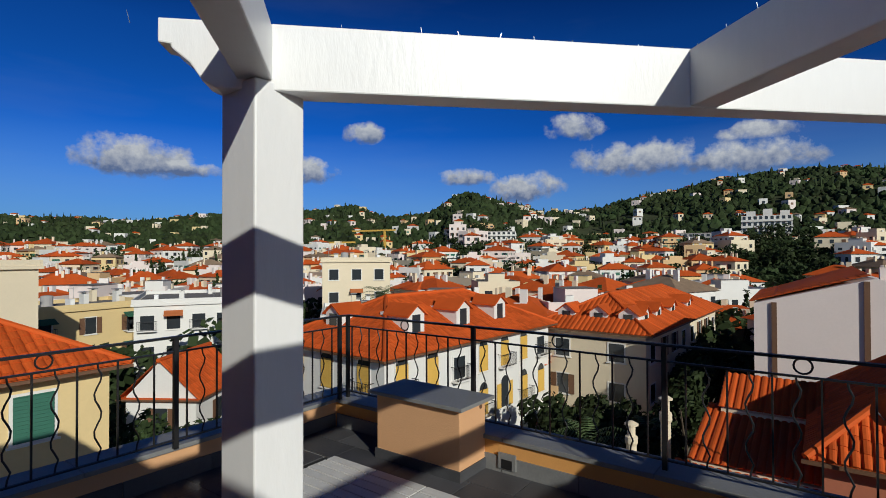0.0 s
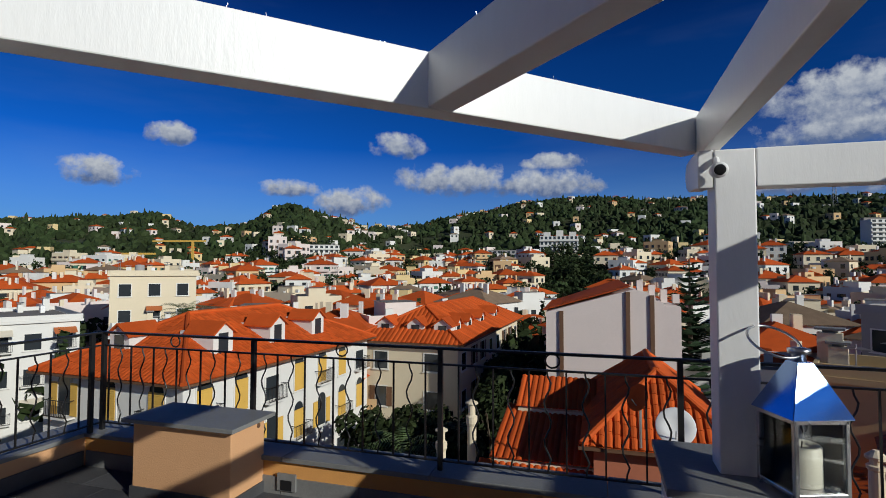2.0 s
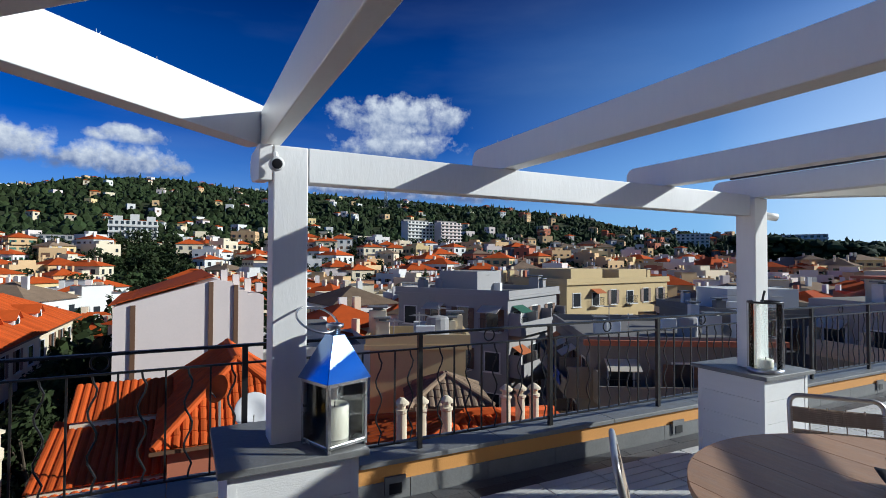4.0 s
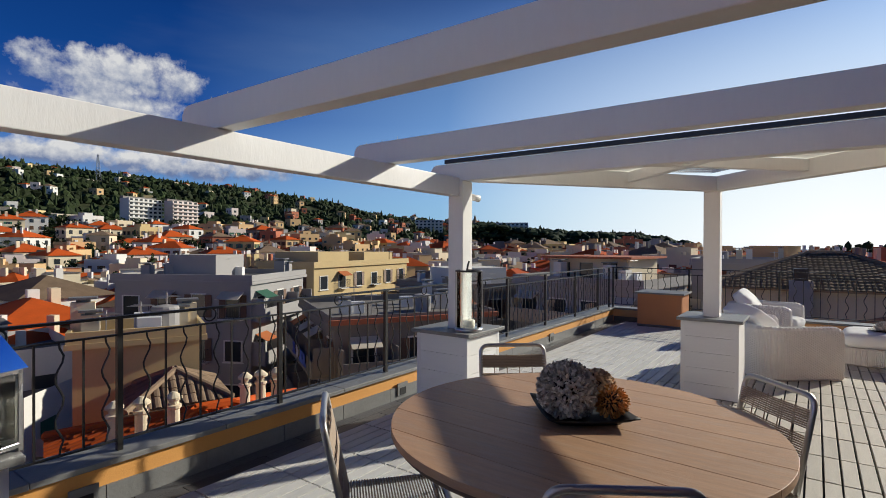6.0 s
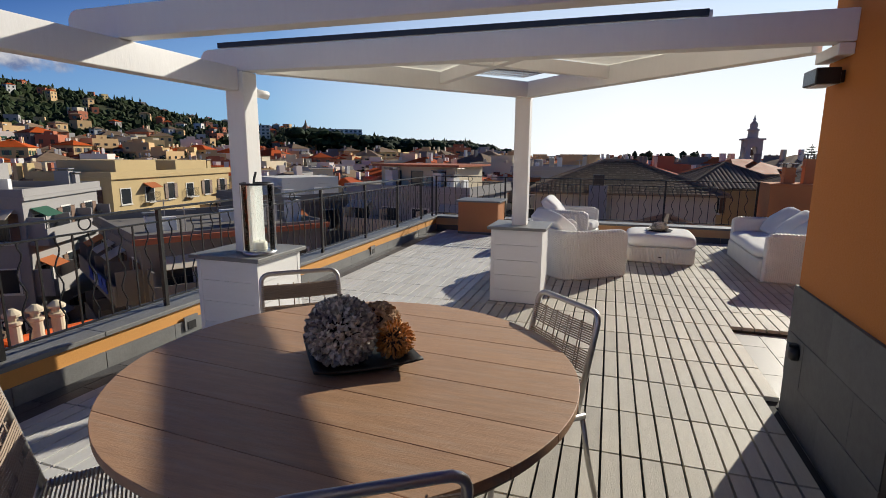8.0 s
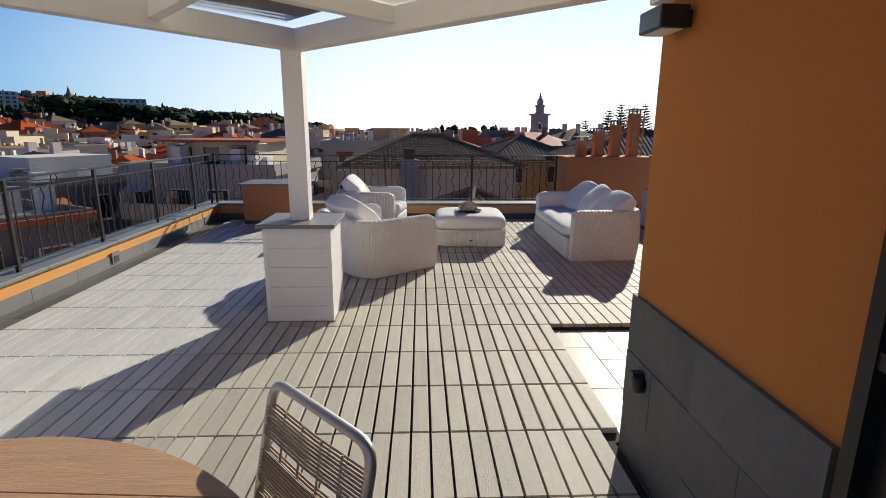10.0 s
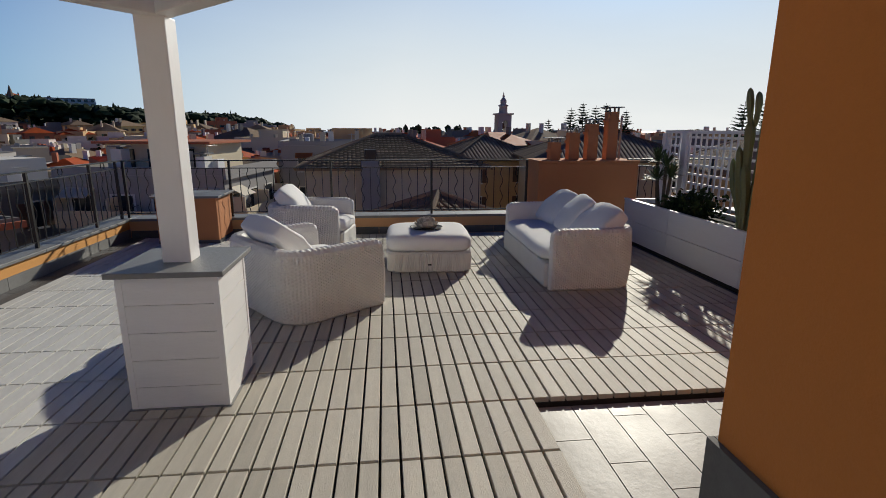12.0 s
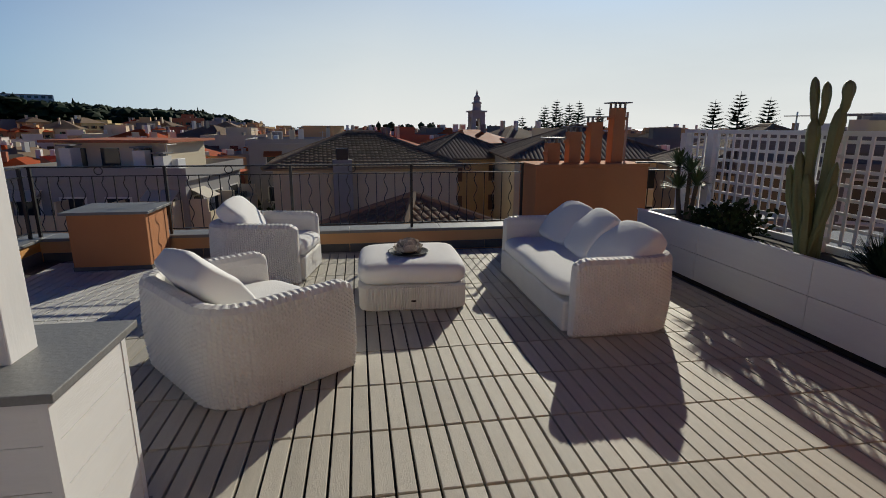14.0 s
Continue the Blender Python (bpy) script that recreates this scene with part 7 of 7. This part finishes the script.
        V.extend([E[0], E[1], E[2], E[3], R0, R1])
        idx = {0: i, 1: i + 1, 2: i + 2, 3: i + 3, 4: i + 4, 5: i + 5}
        if w > d:
            ff = [(0, 1, 5, 4), (2, 3, 4, 5), (1, 2, 5), (3, 0, 4)]
        else:
            ff = [(1, 2, 5, 4), (3, 0, 4, 5), (0, 1, 4), (2, 3, 5)]
        for f in ff:
            F.append(tuple(idx[k] for k in f))
            FM.append(rm)
        town_quad([(p[0], p[1], p[2] - 0.05) for p in E[::-1]], wm)


TAKEN = TAKEN_BIG + [(o.matrix_world.translation.x, o.matrix_world.translation.y, 13.0) for o in scene.objects if o.parent is None and o.get("category") in ("house", "apartment block", "tower")]
rng = random.Random(42)
SPOTS = []
tries = 0
while len(SPOTS) < 1500 and tries < 90000:
    tries += 1
    az = rng.uniform(-50, 172)
    r = 46 + 800 * rng.random() ** 1.7
    x, y = r * math.cos(radians(az)), r * math.sin(radians(az))
    if (az < 14 and r > 330) or (az < 31 and r > 270):
        continue
    if 90 - 0.5 < az - 0 < 96.5 and r < 260:      # keep the street open
        continue
    if any((x - a) ** 2 + (y - b) ** 2 < c * c for a, b, c in TAKEN):
        continue
    need = 11.5 if r < 250 else 10.5
    if r > 330 and rng.random() < 0.78:
        continue
    if any((x - a) ** 2 + (y - b) ** 2 < need * need for a, b in SPOTS[-400:]):
        continue
    SPOTS.append((x, y))
    z = land(x, y)
    w, d = rng.uniform(7, 12.5), rng.uniform(7, 13)
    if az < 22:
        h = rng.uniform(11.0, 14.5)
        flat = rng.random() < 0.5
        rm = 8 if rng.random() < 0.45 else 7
        # Index 11 puts the shade of backlit walls into the wall colour.
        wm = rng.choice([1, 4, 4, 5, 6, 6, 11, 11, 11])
    elif az < 60:
        h = rng.uniform(7.5, 12.5)
        flat = rng.random() < 0.5
        rm = 7 if rng.random() < 0.45 else 8
        wm = rng.choice([0, 1, 3, 4, 4, 5, 6, 6, 2, 11])
    else:
        h = rng.uniform(7.0, 11.0) if r < 300 else rng.uniform(5.0, 9.5)
        flat = rng.random() < (0.34 if r < 300 else 0.55)
        rm = 7 if rng.random() < 0.88 else 8
        wm = rng.choice([0, 0, 0, 0, 1, 1, 1, 3, 3, 2, 4])
    if r > 300:
        w, d, h = w * 0.6, d * 0.6, h * 0.66
    town_house(x, y, z, w, d, h, rng.choice([0, 0.2, -0.3, 0.7, -0.9]) + rng.uniform(-0.15, 0.15), wm, rm, flat)
me = bpy.data.meshes.new("town")
me.from_pydata(V, [], F)
for m in TOWN_MATS:
    me.materials.append(m)
me.polygons.foreach_set("material_index", FM)
me.update()
tagged(new("town", me), "crowded white and cream houses with terracotta roofs climbing the hills", "houses", kind="stuff")


# trees
def leaf_cloud(name, spots, mat, seed, label, category):
    """Many clumps of foliage; spots: (x, y, z, radius, height)."""
    bm = bmesh.new()
    bmesh.ops.create_icosphere(bm, subdivisions=1, radius=1.0)
    bv = np.array([v.co[:] for v in bm.verts])
    bf = np.array([[v.index for v in f.verts] for f in bm.faces])
    bm.free()
    rs = np.random.RandomState(seed)
    allv, allf = [], []
    n = 0
    for x, y, z, r, h in spots:
        k = 1 + 0.55 * (rs.rand(len(bv), 1) - 0.5)
        v = bv * k * np.array([r, r, h])
        a = rs.rand() * 6.28
        ca, sa = math.cos(a), math.sin(a)
        v = np.stack([v[:, 0] * ca - v[:, 1] * sa, v[:, 0] * sa + v[:, 1] * ca, v[:, 2]], 1) + np.array([x, y, z])
        allv.append(v)
        allf.append(bf + n)
        n += len(bv)
    vv, ff = np.concatenate(allv), np.concatenate(allf)
    me = bpy.data.meshes.new(name)
    me.from_pydata(vv.tolist(), [], ff.tolist())
    me.materials.append(mat)
    return tagged(new(name, me), label, category, kind="stuff")


rng = random.Random(7)
spots = []
while len(spots) < 27000:
    az = rng.uniform(-50, 174)
    r = 290 + 680 * rng.random() ** 0.95
    if az < 14 and r > 330:
        continue
    x, y = r * math.cos(radians(az)), r * math.sin(radians(az))
    if r > 380 and noise.noise(Vector((x * 0.006, y * 0.006, 2.0))) < -0.28 and rng.random() < 0.75:
        continue
    z = land(x, y)
    s = rng.uniform(1.5, 3.6) * (1.0 if r > 250 else 0.9)
    tall = rng.random() < 0.035
    spots.append((x, y, z + (s * 0.6 if not tall else 3.5), s * (1 if not tall else 0.4), s * rng.uniform(0.8, 1.3) if not tall else 5.5))
leaf_cloud("hill_woods", spots, LEAF, 3, "dark green trees and cypresses between the hillside houses", "trees")


def town_trees(count, seed):
    """Leafy crowns, cypresses and pines in the gardens between the houses, all of loose leaf clumps."""
    rg = np.random.RandomState(seed)
    quads, done, tries = [], 0, 0
    houses = np.array([p[:2] for p in SPOTS] + [p[:2] for p in TAKEN])
    while done < count and tries < 40000:
        tries += 1
        az, r = rg.uniform(8, 174), 48 + 260 * rg.rand() ** 0.8
        x, y = r * math.cos(radians(az)), r * math.sin(radians(az))
        if np.min(np.hypot(houses[:, 0] - x, houses[:, 1] - y)) < 6.3:
            continue
        done += 1
        z = land(x, y)
        slim = rg.rand() < 0.16
        h = rg.uniform(9, 13) if slim else rg.uniform(6, 11)
        lobes = 7 if slim else 8
        n = 16
        for k in range(lobes):
            if slim:
                c, rad = np.array([0, 0, h * (0.2 + 0.75 * k / lobes)]), np.array([0.9 * (1.15 - k / lobes), 0.9 * (1.15 - k / lobes), h * 0.12])
            else:
                c, rad = np.array([rg.normal(0, 1.5), rg.normal(0, 1.5), h * rg.uniform(0.5, 0.92)]), np.array([1.5, 1.5, 1.1]) * rg.uniform(0.7, 1.3)
            u = rg.normal(size=(n, 3))
            u /= np.linalg.norm(u, axis=1)[:, None]
            p = c + u * rad
            t1 = np.cross(u, rg.normal(size=(n, 3)))
            t1 /= np.linalg.norm(t1, axis=1)[:, None]
            t2 = np.cross(u, t1) + 0.4 * rg.normal(size=(n, 3))
            sz = rg.uniform(0.35, 0.75, size=(n, 1)) * (0.8 if slim else 1.0)
            quads.append(np.stack([p - t1 * sz, p - t2 * sz * 0.7, p + t1 * sz, p + t2 * sz * 0.7], 1) + np.array([x, y, z]))
    v = np.concatenate(quads)
    me = bpy.data.meshes.new("town_trees")
    me.from_pydata(v.reshape(-1, 3).tolist(), [], np.arange(len(v) * 4).reshape(-1, 4).tolist())
    me.materials.append(LEAF)
    tagged(new("town_trees", me), "dark leafy trees and cypresses in the gardens between the houses", "trees", kind="stuff")


town_trees(1500, 12)
# umbrella pine ridge and street trees
spots = []
for k in range(900):
    az = rng.uniform(9.5, 34)
    r = rng.uniform(330, 400)
    x, y = r * math.cos(radians(az)), r * math.sin(radians(az))
    spots.append((x, y, 1.5 + r * math.tan(radians(skyline(az))) - 1.5 - 8 * rng.random() ** 1.6, rng.uniform(2, 4.5), rng.uniform(1.2, 2.6)))
leaf_cloud("pine_ridge", spots, PINE, 4, "dark umbrella pines along the low ridge", "trees")


def broad_tree(x, y, z0, h, r, seed, label, mat=LEAF, n=2600, leaf=0.22):
    t = thing("tree", label, "tree", pose(x, y, z0), "garden trees")
    rg = random.Random(seed)
    bm = bmesh.new()
    tube(bm, [(0, 0, -0.3), (0.1, 0.05, h * 0.3), (0.0, 0.1, h * 0.55)], 0.28, 8, taper=[1, 0.7, 0.45])
    for k in range(7):
        a = rg.uniform(0, 6.28)
        tube(bm, [(0, 0.05, h * rg.uniform(0.3, 0.5)), (r * 0.6 * math.cos(a), r * 0.6 * math.sin(a), h * rg.uniform(0.6, 0.85))], 0.12, 6, taper=[1, 0.3])
    part("trunk", bm, BARK, t)
    centers = [Vector((rg.gauss(0, r * 0.42), rg.gauss(0, r * 0.42), h * rg.uniform(0.5, 0.95))) for k in range(16)]
    vs, fs = [], []
    for i in range(n):
        c = rg.choice(centers)
        u = Vector((rg.gauss(0, 1), rg.gauss(0, 1), rg.gauss(0, 0.8))).normalized()
        p = c + u * r * 0.36 * rg.uniform(0.6, 1.0)
        nrm = (u + Vector((rg.gauss(0, 0.5), rg.gauss(0, 0.5), rg.gauss(0, 0.5)))).normalized()
        a = nrm.orthogonal().normalized() * leaf * rg.uniform(0.7, 1.4)
        b = nrm.cross(a) * 0.6
        k = len(vs)
        vs += [tuple(p - a), tuple(p - b), tuple(p + a), tuple(p + b)]
        fs.append((k, k + 1, k + 2, k + 3))
    me = bpy.data.meshes.new("crown")
    me.from_pydata(vs, [], fs)
    me.materials.append(mat)
    o = new("crown", me)
    o.parent = t
    return t


for k, (x, y, h, r) in enumerate(((-9.8, 28.5, 8.0, 2.8), (-12.6, 30.0, 7.5, 2.6), (-10.5, 34.0, 7.0, 2.5), (-6.8, 36.0, 9.0, 2.6), (-8.5, 46.0, 9.0, 2.8), (-9.5, 58.0, 9.0, 3.0), (-30.5, 14.0, 7.5, 3.2),
                                  (-36.0, 11.5, 8.5, 3.4), (-31.0, 17.5, 6.0, 2.6), (15.0, 27.0, 6.0, 2.8), (-5.0, 15.0, 5.0, 2.0), (-7.6, 28.0, 7.5, 2.4), (-10.5, 75.0, 9.5, 3.2), (30.0, 33.0, 11.5, 2.6))):
    broad_tree(x, y, STREET_Z, h, r, 50 + k, "dark green leafy tree in the gardens below")


def palm_tree(x, y, z0, h, L, seed, label):
    t = thing("palm_tree", label, "palm tree", pose(x, y, z0), "palms")
    rg = random.Random(seed)
    bm = bmesh.new()
    tube(bm, [(0, 0, -0.3), (0.1, 0, h * 0.5), (0.05, 0, h)], 0.28, 10, taper=[1.2, 0.9, 1.0])
    part("trunk", bm, BARK, t)
    for k in range(34):
        a = rg.uniform(0, 6.28)
        e = rg.uniform(-0.5, 1.25)
        bm = bmesh.new()
        pts = []
        p = Vector((0.05, 0, h))
        for s in range(9):
            pts.append(p.copy())
            p = p + Vector((math.cos(a) * math.cos(e), math.sin(a) * math.cos(e), math.sin(e))) * L / 8
            e -= 0.2
        side = Vector((-math.sin(a), math.cos(a), 0))
        for s in range(1, 9):
            w = L * 0.2 * math.sin(math.pi * (s / 9) ** 0.8)
            for sg in (-1, 1):
                for o in (0.0, 0.5):
                    c = pts[s].lerp(pts[max(0, s - 1)], o)
                    d = (pts[s] - pts[s - 1]).normalized()
                    tip = c + side * sg * w + d * w * 0.5 + Vector((0, 0, -0.35 * w))
                    v = [bm.verts.new(c), bm.verts.new(c + d * 0.09), bm.verts.new(tip)]
                    bm.faces.new(v)
        part("frond", bm, PALM, t)


for k, (x, y, zz, h, L) in enumerate(((-9.3, 25.5, STREET_Z, 7.2, 2.4), (-8.2, 31.5, STREET_Z, 6.0, 2.2), (-43.0, 46.5, STREET_Z, 11.5, 3.2), (-38.0, 50.5, STREET_Z, 10.6, 2.8), (-11.8, 27.0, STREET_Z, 5.5, 2.2))):
    palm_tree(x, y, zz, h, L, 90 + k, "tall palm with arching fronds in the gardens below")


def norfolk_pine(x, y, z0, h, seed, label="tall tiered norfolk pine"):
    t = thing("norfolk_pine", label, "conifer", pose(x, y, z0), "norfolk pines")
    rg = random.Random(seed)
    bm = bmesh.new()
    tube(bm, [(0, 0, -0.5), (0, 0, h * 0.6), (0, 0, h)], 0.3, 8, taper=[1, 0.6, 0.1])
    part("trunk", bm, BARK, t)
    vs, fs = [], []
    tiers = 30
    for k in range(tiers):
        z = h * (0.25 + 0.74 * k / tiers)
        L = h * 0.19 * (1 - k / tiers) ** 0.7 + 0.4
        for j in range(8):
            a = rg.uniform(0, 6.28)
            d = Vector((math.cos(a), math.sin(a), 0))
            s = Vector((-d.y, d.x, 0))
            for q in range(7):
                u = (q + 0.6) / 7
                c = d * L * u + Vector((0, 0, z + 0.25 * L * u * u))
                w = 0.20 * L * (1 - 0.5 * u) + 0.16
                i = len(vs)
                vs += [tuple(c - s * w), tuple(c + d * L * 0.12 + Vector((0, 0, 0.10 * w))), tuple(c + s * w), tuple(c - d * L * 0.03 + Vector((0, 0, 0.35 * w)))]
                fs += [(i, i + 1, i + 2, i + 3)]
    me = bpy.data.meshes.new("foliage")
    me.from_pydata(vs, [], fs)
    me.materials.append(PINE)
    o = new("foliage", me)
    o.parent = t


norfolk_pine(6.9, 43.0, STREET_Z, 17.6, 1)
for k, (az, r, top) in enumerate(((-17.0, 118, 4.0), (-19.2, 112, 6.0), (-20.4, 118, 7.4), (-21.6, 112, 6.4), (-22.6, 120, 7.2), (-24.6, 125, 6.0), (-34.5, 95, 6.0), (-36.5, 98, 7.2), (-38.8, 96, 6.2))):
    x, y = r * math.cos(radians(az)), r * math.sin(radians(az))
    norfolk_pine(x, y, STREET_Z, top - 0.3 - STREET_Z, 20 + k)
spots = []
for k in range(60):
    az, r = rng.uniform(-9.0, -1.5), rng.uniform(190, 230)
    spots.append((r * math.cos(radians(az)), r * math.sin(radians(az)), rng.uniform(-4, 1.6), rng.uniform(0.8, 1.7), rng.uniform(0.8, 2.0)))
leaf_cloud("seafront_trees", spots, PINE, 6, "dark trees along the sea front", "trees")


# construction cranes and a roof mast
def crane(az, r, top):
    x, y = r * math.cos(radians(az)), r * math.sin(radians(az))
    z = land(x, y)
    c = thing("tower_crane", "yellow tower crane among the houses", "crane", pose(x, y, z, 0, 0, az + 60), "cranes")
    part("mast", boxed(-0.5, 0.5, -0.5, 0.5, 0, top - z), SHUTTER_Y, c)
    part("jib", boxed(-7, 22, -0.4, 0.4, top - z, top - z + 0.9), SHUTTER_Y, c)


def lattice_mast(az, r, z0, z1):
    mast = thing("radio_mast", "thin steel lattice radio mast on the hilltop", "mast", pose(r * math.cos(radians(az)), r * math.sin(radians(az)), z0))
    h = z1 - z0
    cor = [(-1, -1), (1, -1), (1, 1), (-1, 1)]
    for x, y in cor:
        bm = bmesh.new()
        tube(bm, [(x * 2.2, y * 2.2, 0), (x * 0.5, y * 0.5, h)], 0.22, 4)
        part("leg", bm, ALU, mast)
    bm = bmesh.new()
    for k in range(8):
        a, b = 2.2 - 1.7 * k / 8, 2.2 - 1.7 * (k + 1) / 8
        for (x, y), (x2, y2) in zip(cor, cor[1:] + cor[:1]):
            tube(bm, [(x * a, y * a, h * k / 8), (x2 * b, y2 * b, h * (k + 1) / 8)], 0.12, 4)
    part("bracing", bm, ALU, mast)


lattice_mast(69.6, 640, land(640 * math.cos(radians(69.6)), 640 * math.sin(radians(69.6))) - 1.0, 1.5 + 640 * math.tan(radians(8.2)))
crane(137.2, 300, 9.0)
crane(132.8, 300, 16.0)

# ---- deck slats, five to a tile ----
PITCH, TILE_L = 0.0972, 0.486
SLAT = bpy.data.meshes.new("slat")
bm = boxed(-TILE_L / 2 + 0.0075, TILE_L / 2 - 0.0075, -PITCH / 2 + 0.0063, PITCH / 2 - 0.0063, -0.03, 0.0)
bmesh.ops.bevel(bm, geom=[e for e in bm.edges if e.verts[0].co.z > -0.01 and e.verts[1].co.z > -0.01], offset=0.003, segments=1, affect="EDGES")
bm.normal_update()
bm.to_mesh(SLAT)
bm.free()
SLAT.materials.append(DECK)
rest, pale = bmesh.new(), bmesh.new()
rng = random.Random(9)
PL = [(1.02, 2.80), (4.46, 2.87), (6.63, 1.19)]
X0 = 6.27 - 20 * TILE_L
count = 0
for j in range(-30, 45):
    y = DECK_Y + (j + 0.5) * PITCH
    if y > 3.42 or y < SOUTH + 0.12:
        continue
    for i in range(0, 30):
        x = X0 + (i + 0.5) * TILE_L
        if x < -3.05 or x > FAR - 0.4:
            continue
        if y > 3.10 and x < 0.6:
            continue
        if (y < DECK_Y and x < 6.27) or (y < HOUSE_Y + 0.07 and x < HOUSE_X + 0.26):
            continue
        if any(abs(x - a) < 0.27 - TILE_L / 2 and abs(y - b) < 0.2 for a, b in PL):
            continue
        dz = rng.uniform(-0.0012, 0.0012)
        if 4.8 < x < 8.4 and -1.0 < y < 1.0 and count < 300:
            o = bpy.data.objects.new("slat", SLAT)
            scene.collection.objects.link(o)
            o.parent, o.location = base, (x, y, dz)
            count += 1
        else:
            # Slats beyond y 1.75 or west of x 0.3 take the paler colour.
            box(pale if y > 1.75 or x < 0.3 else rest, x - TILE_L / 2 + 0.0075, x + TILE_L / 2 - 0.0075, y - PITCH / 2 + 0.0063, y + PITCH / 2 - 0.0063, -0.03, dz)
for bm, mat, lab in ((rest, DECK, "bleached timber deck slats in square tiles"), (pale, DECK_PALE, "paler deck slats in square tiles")):
    finish("deck_slats", bm, mat, base, lab)["kind"] = "stuff"
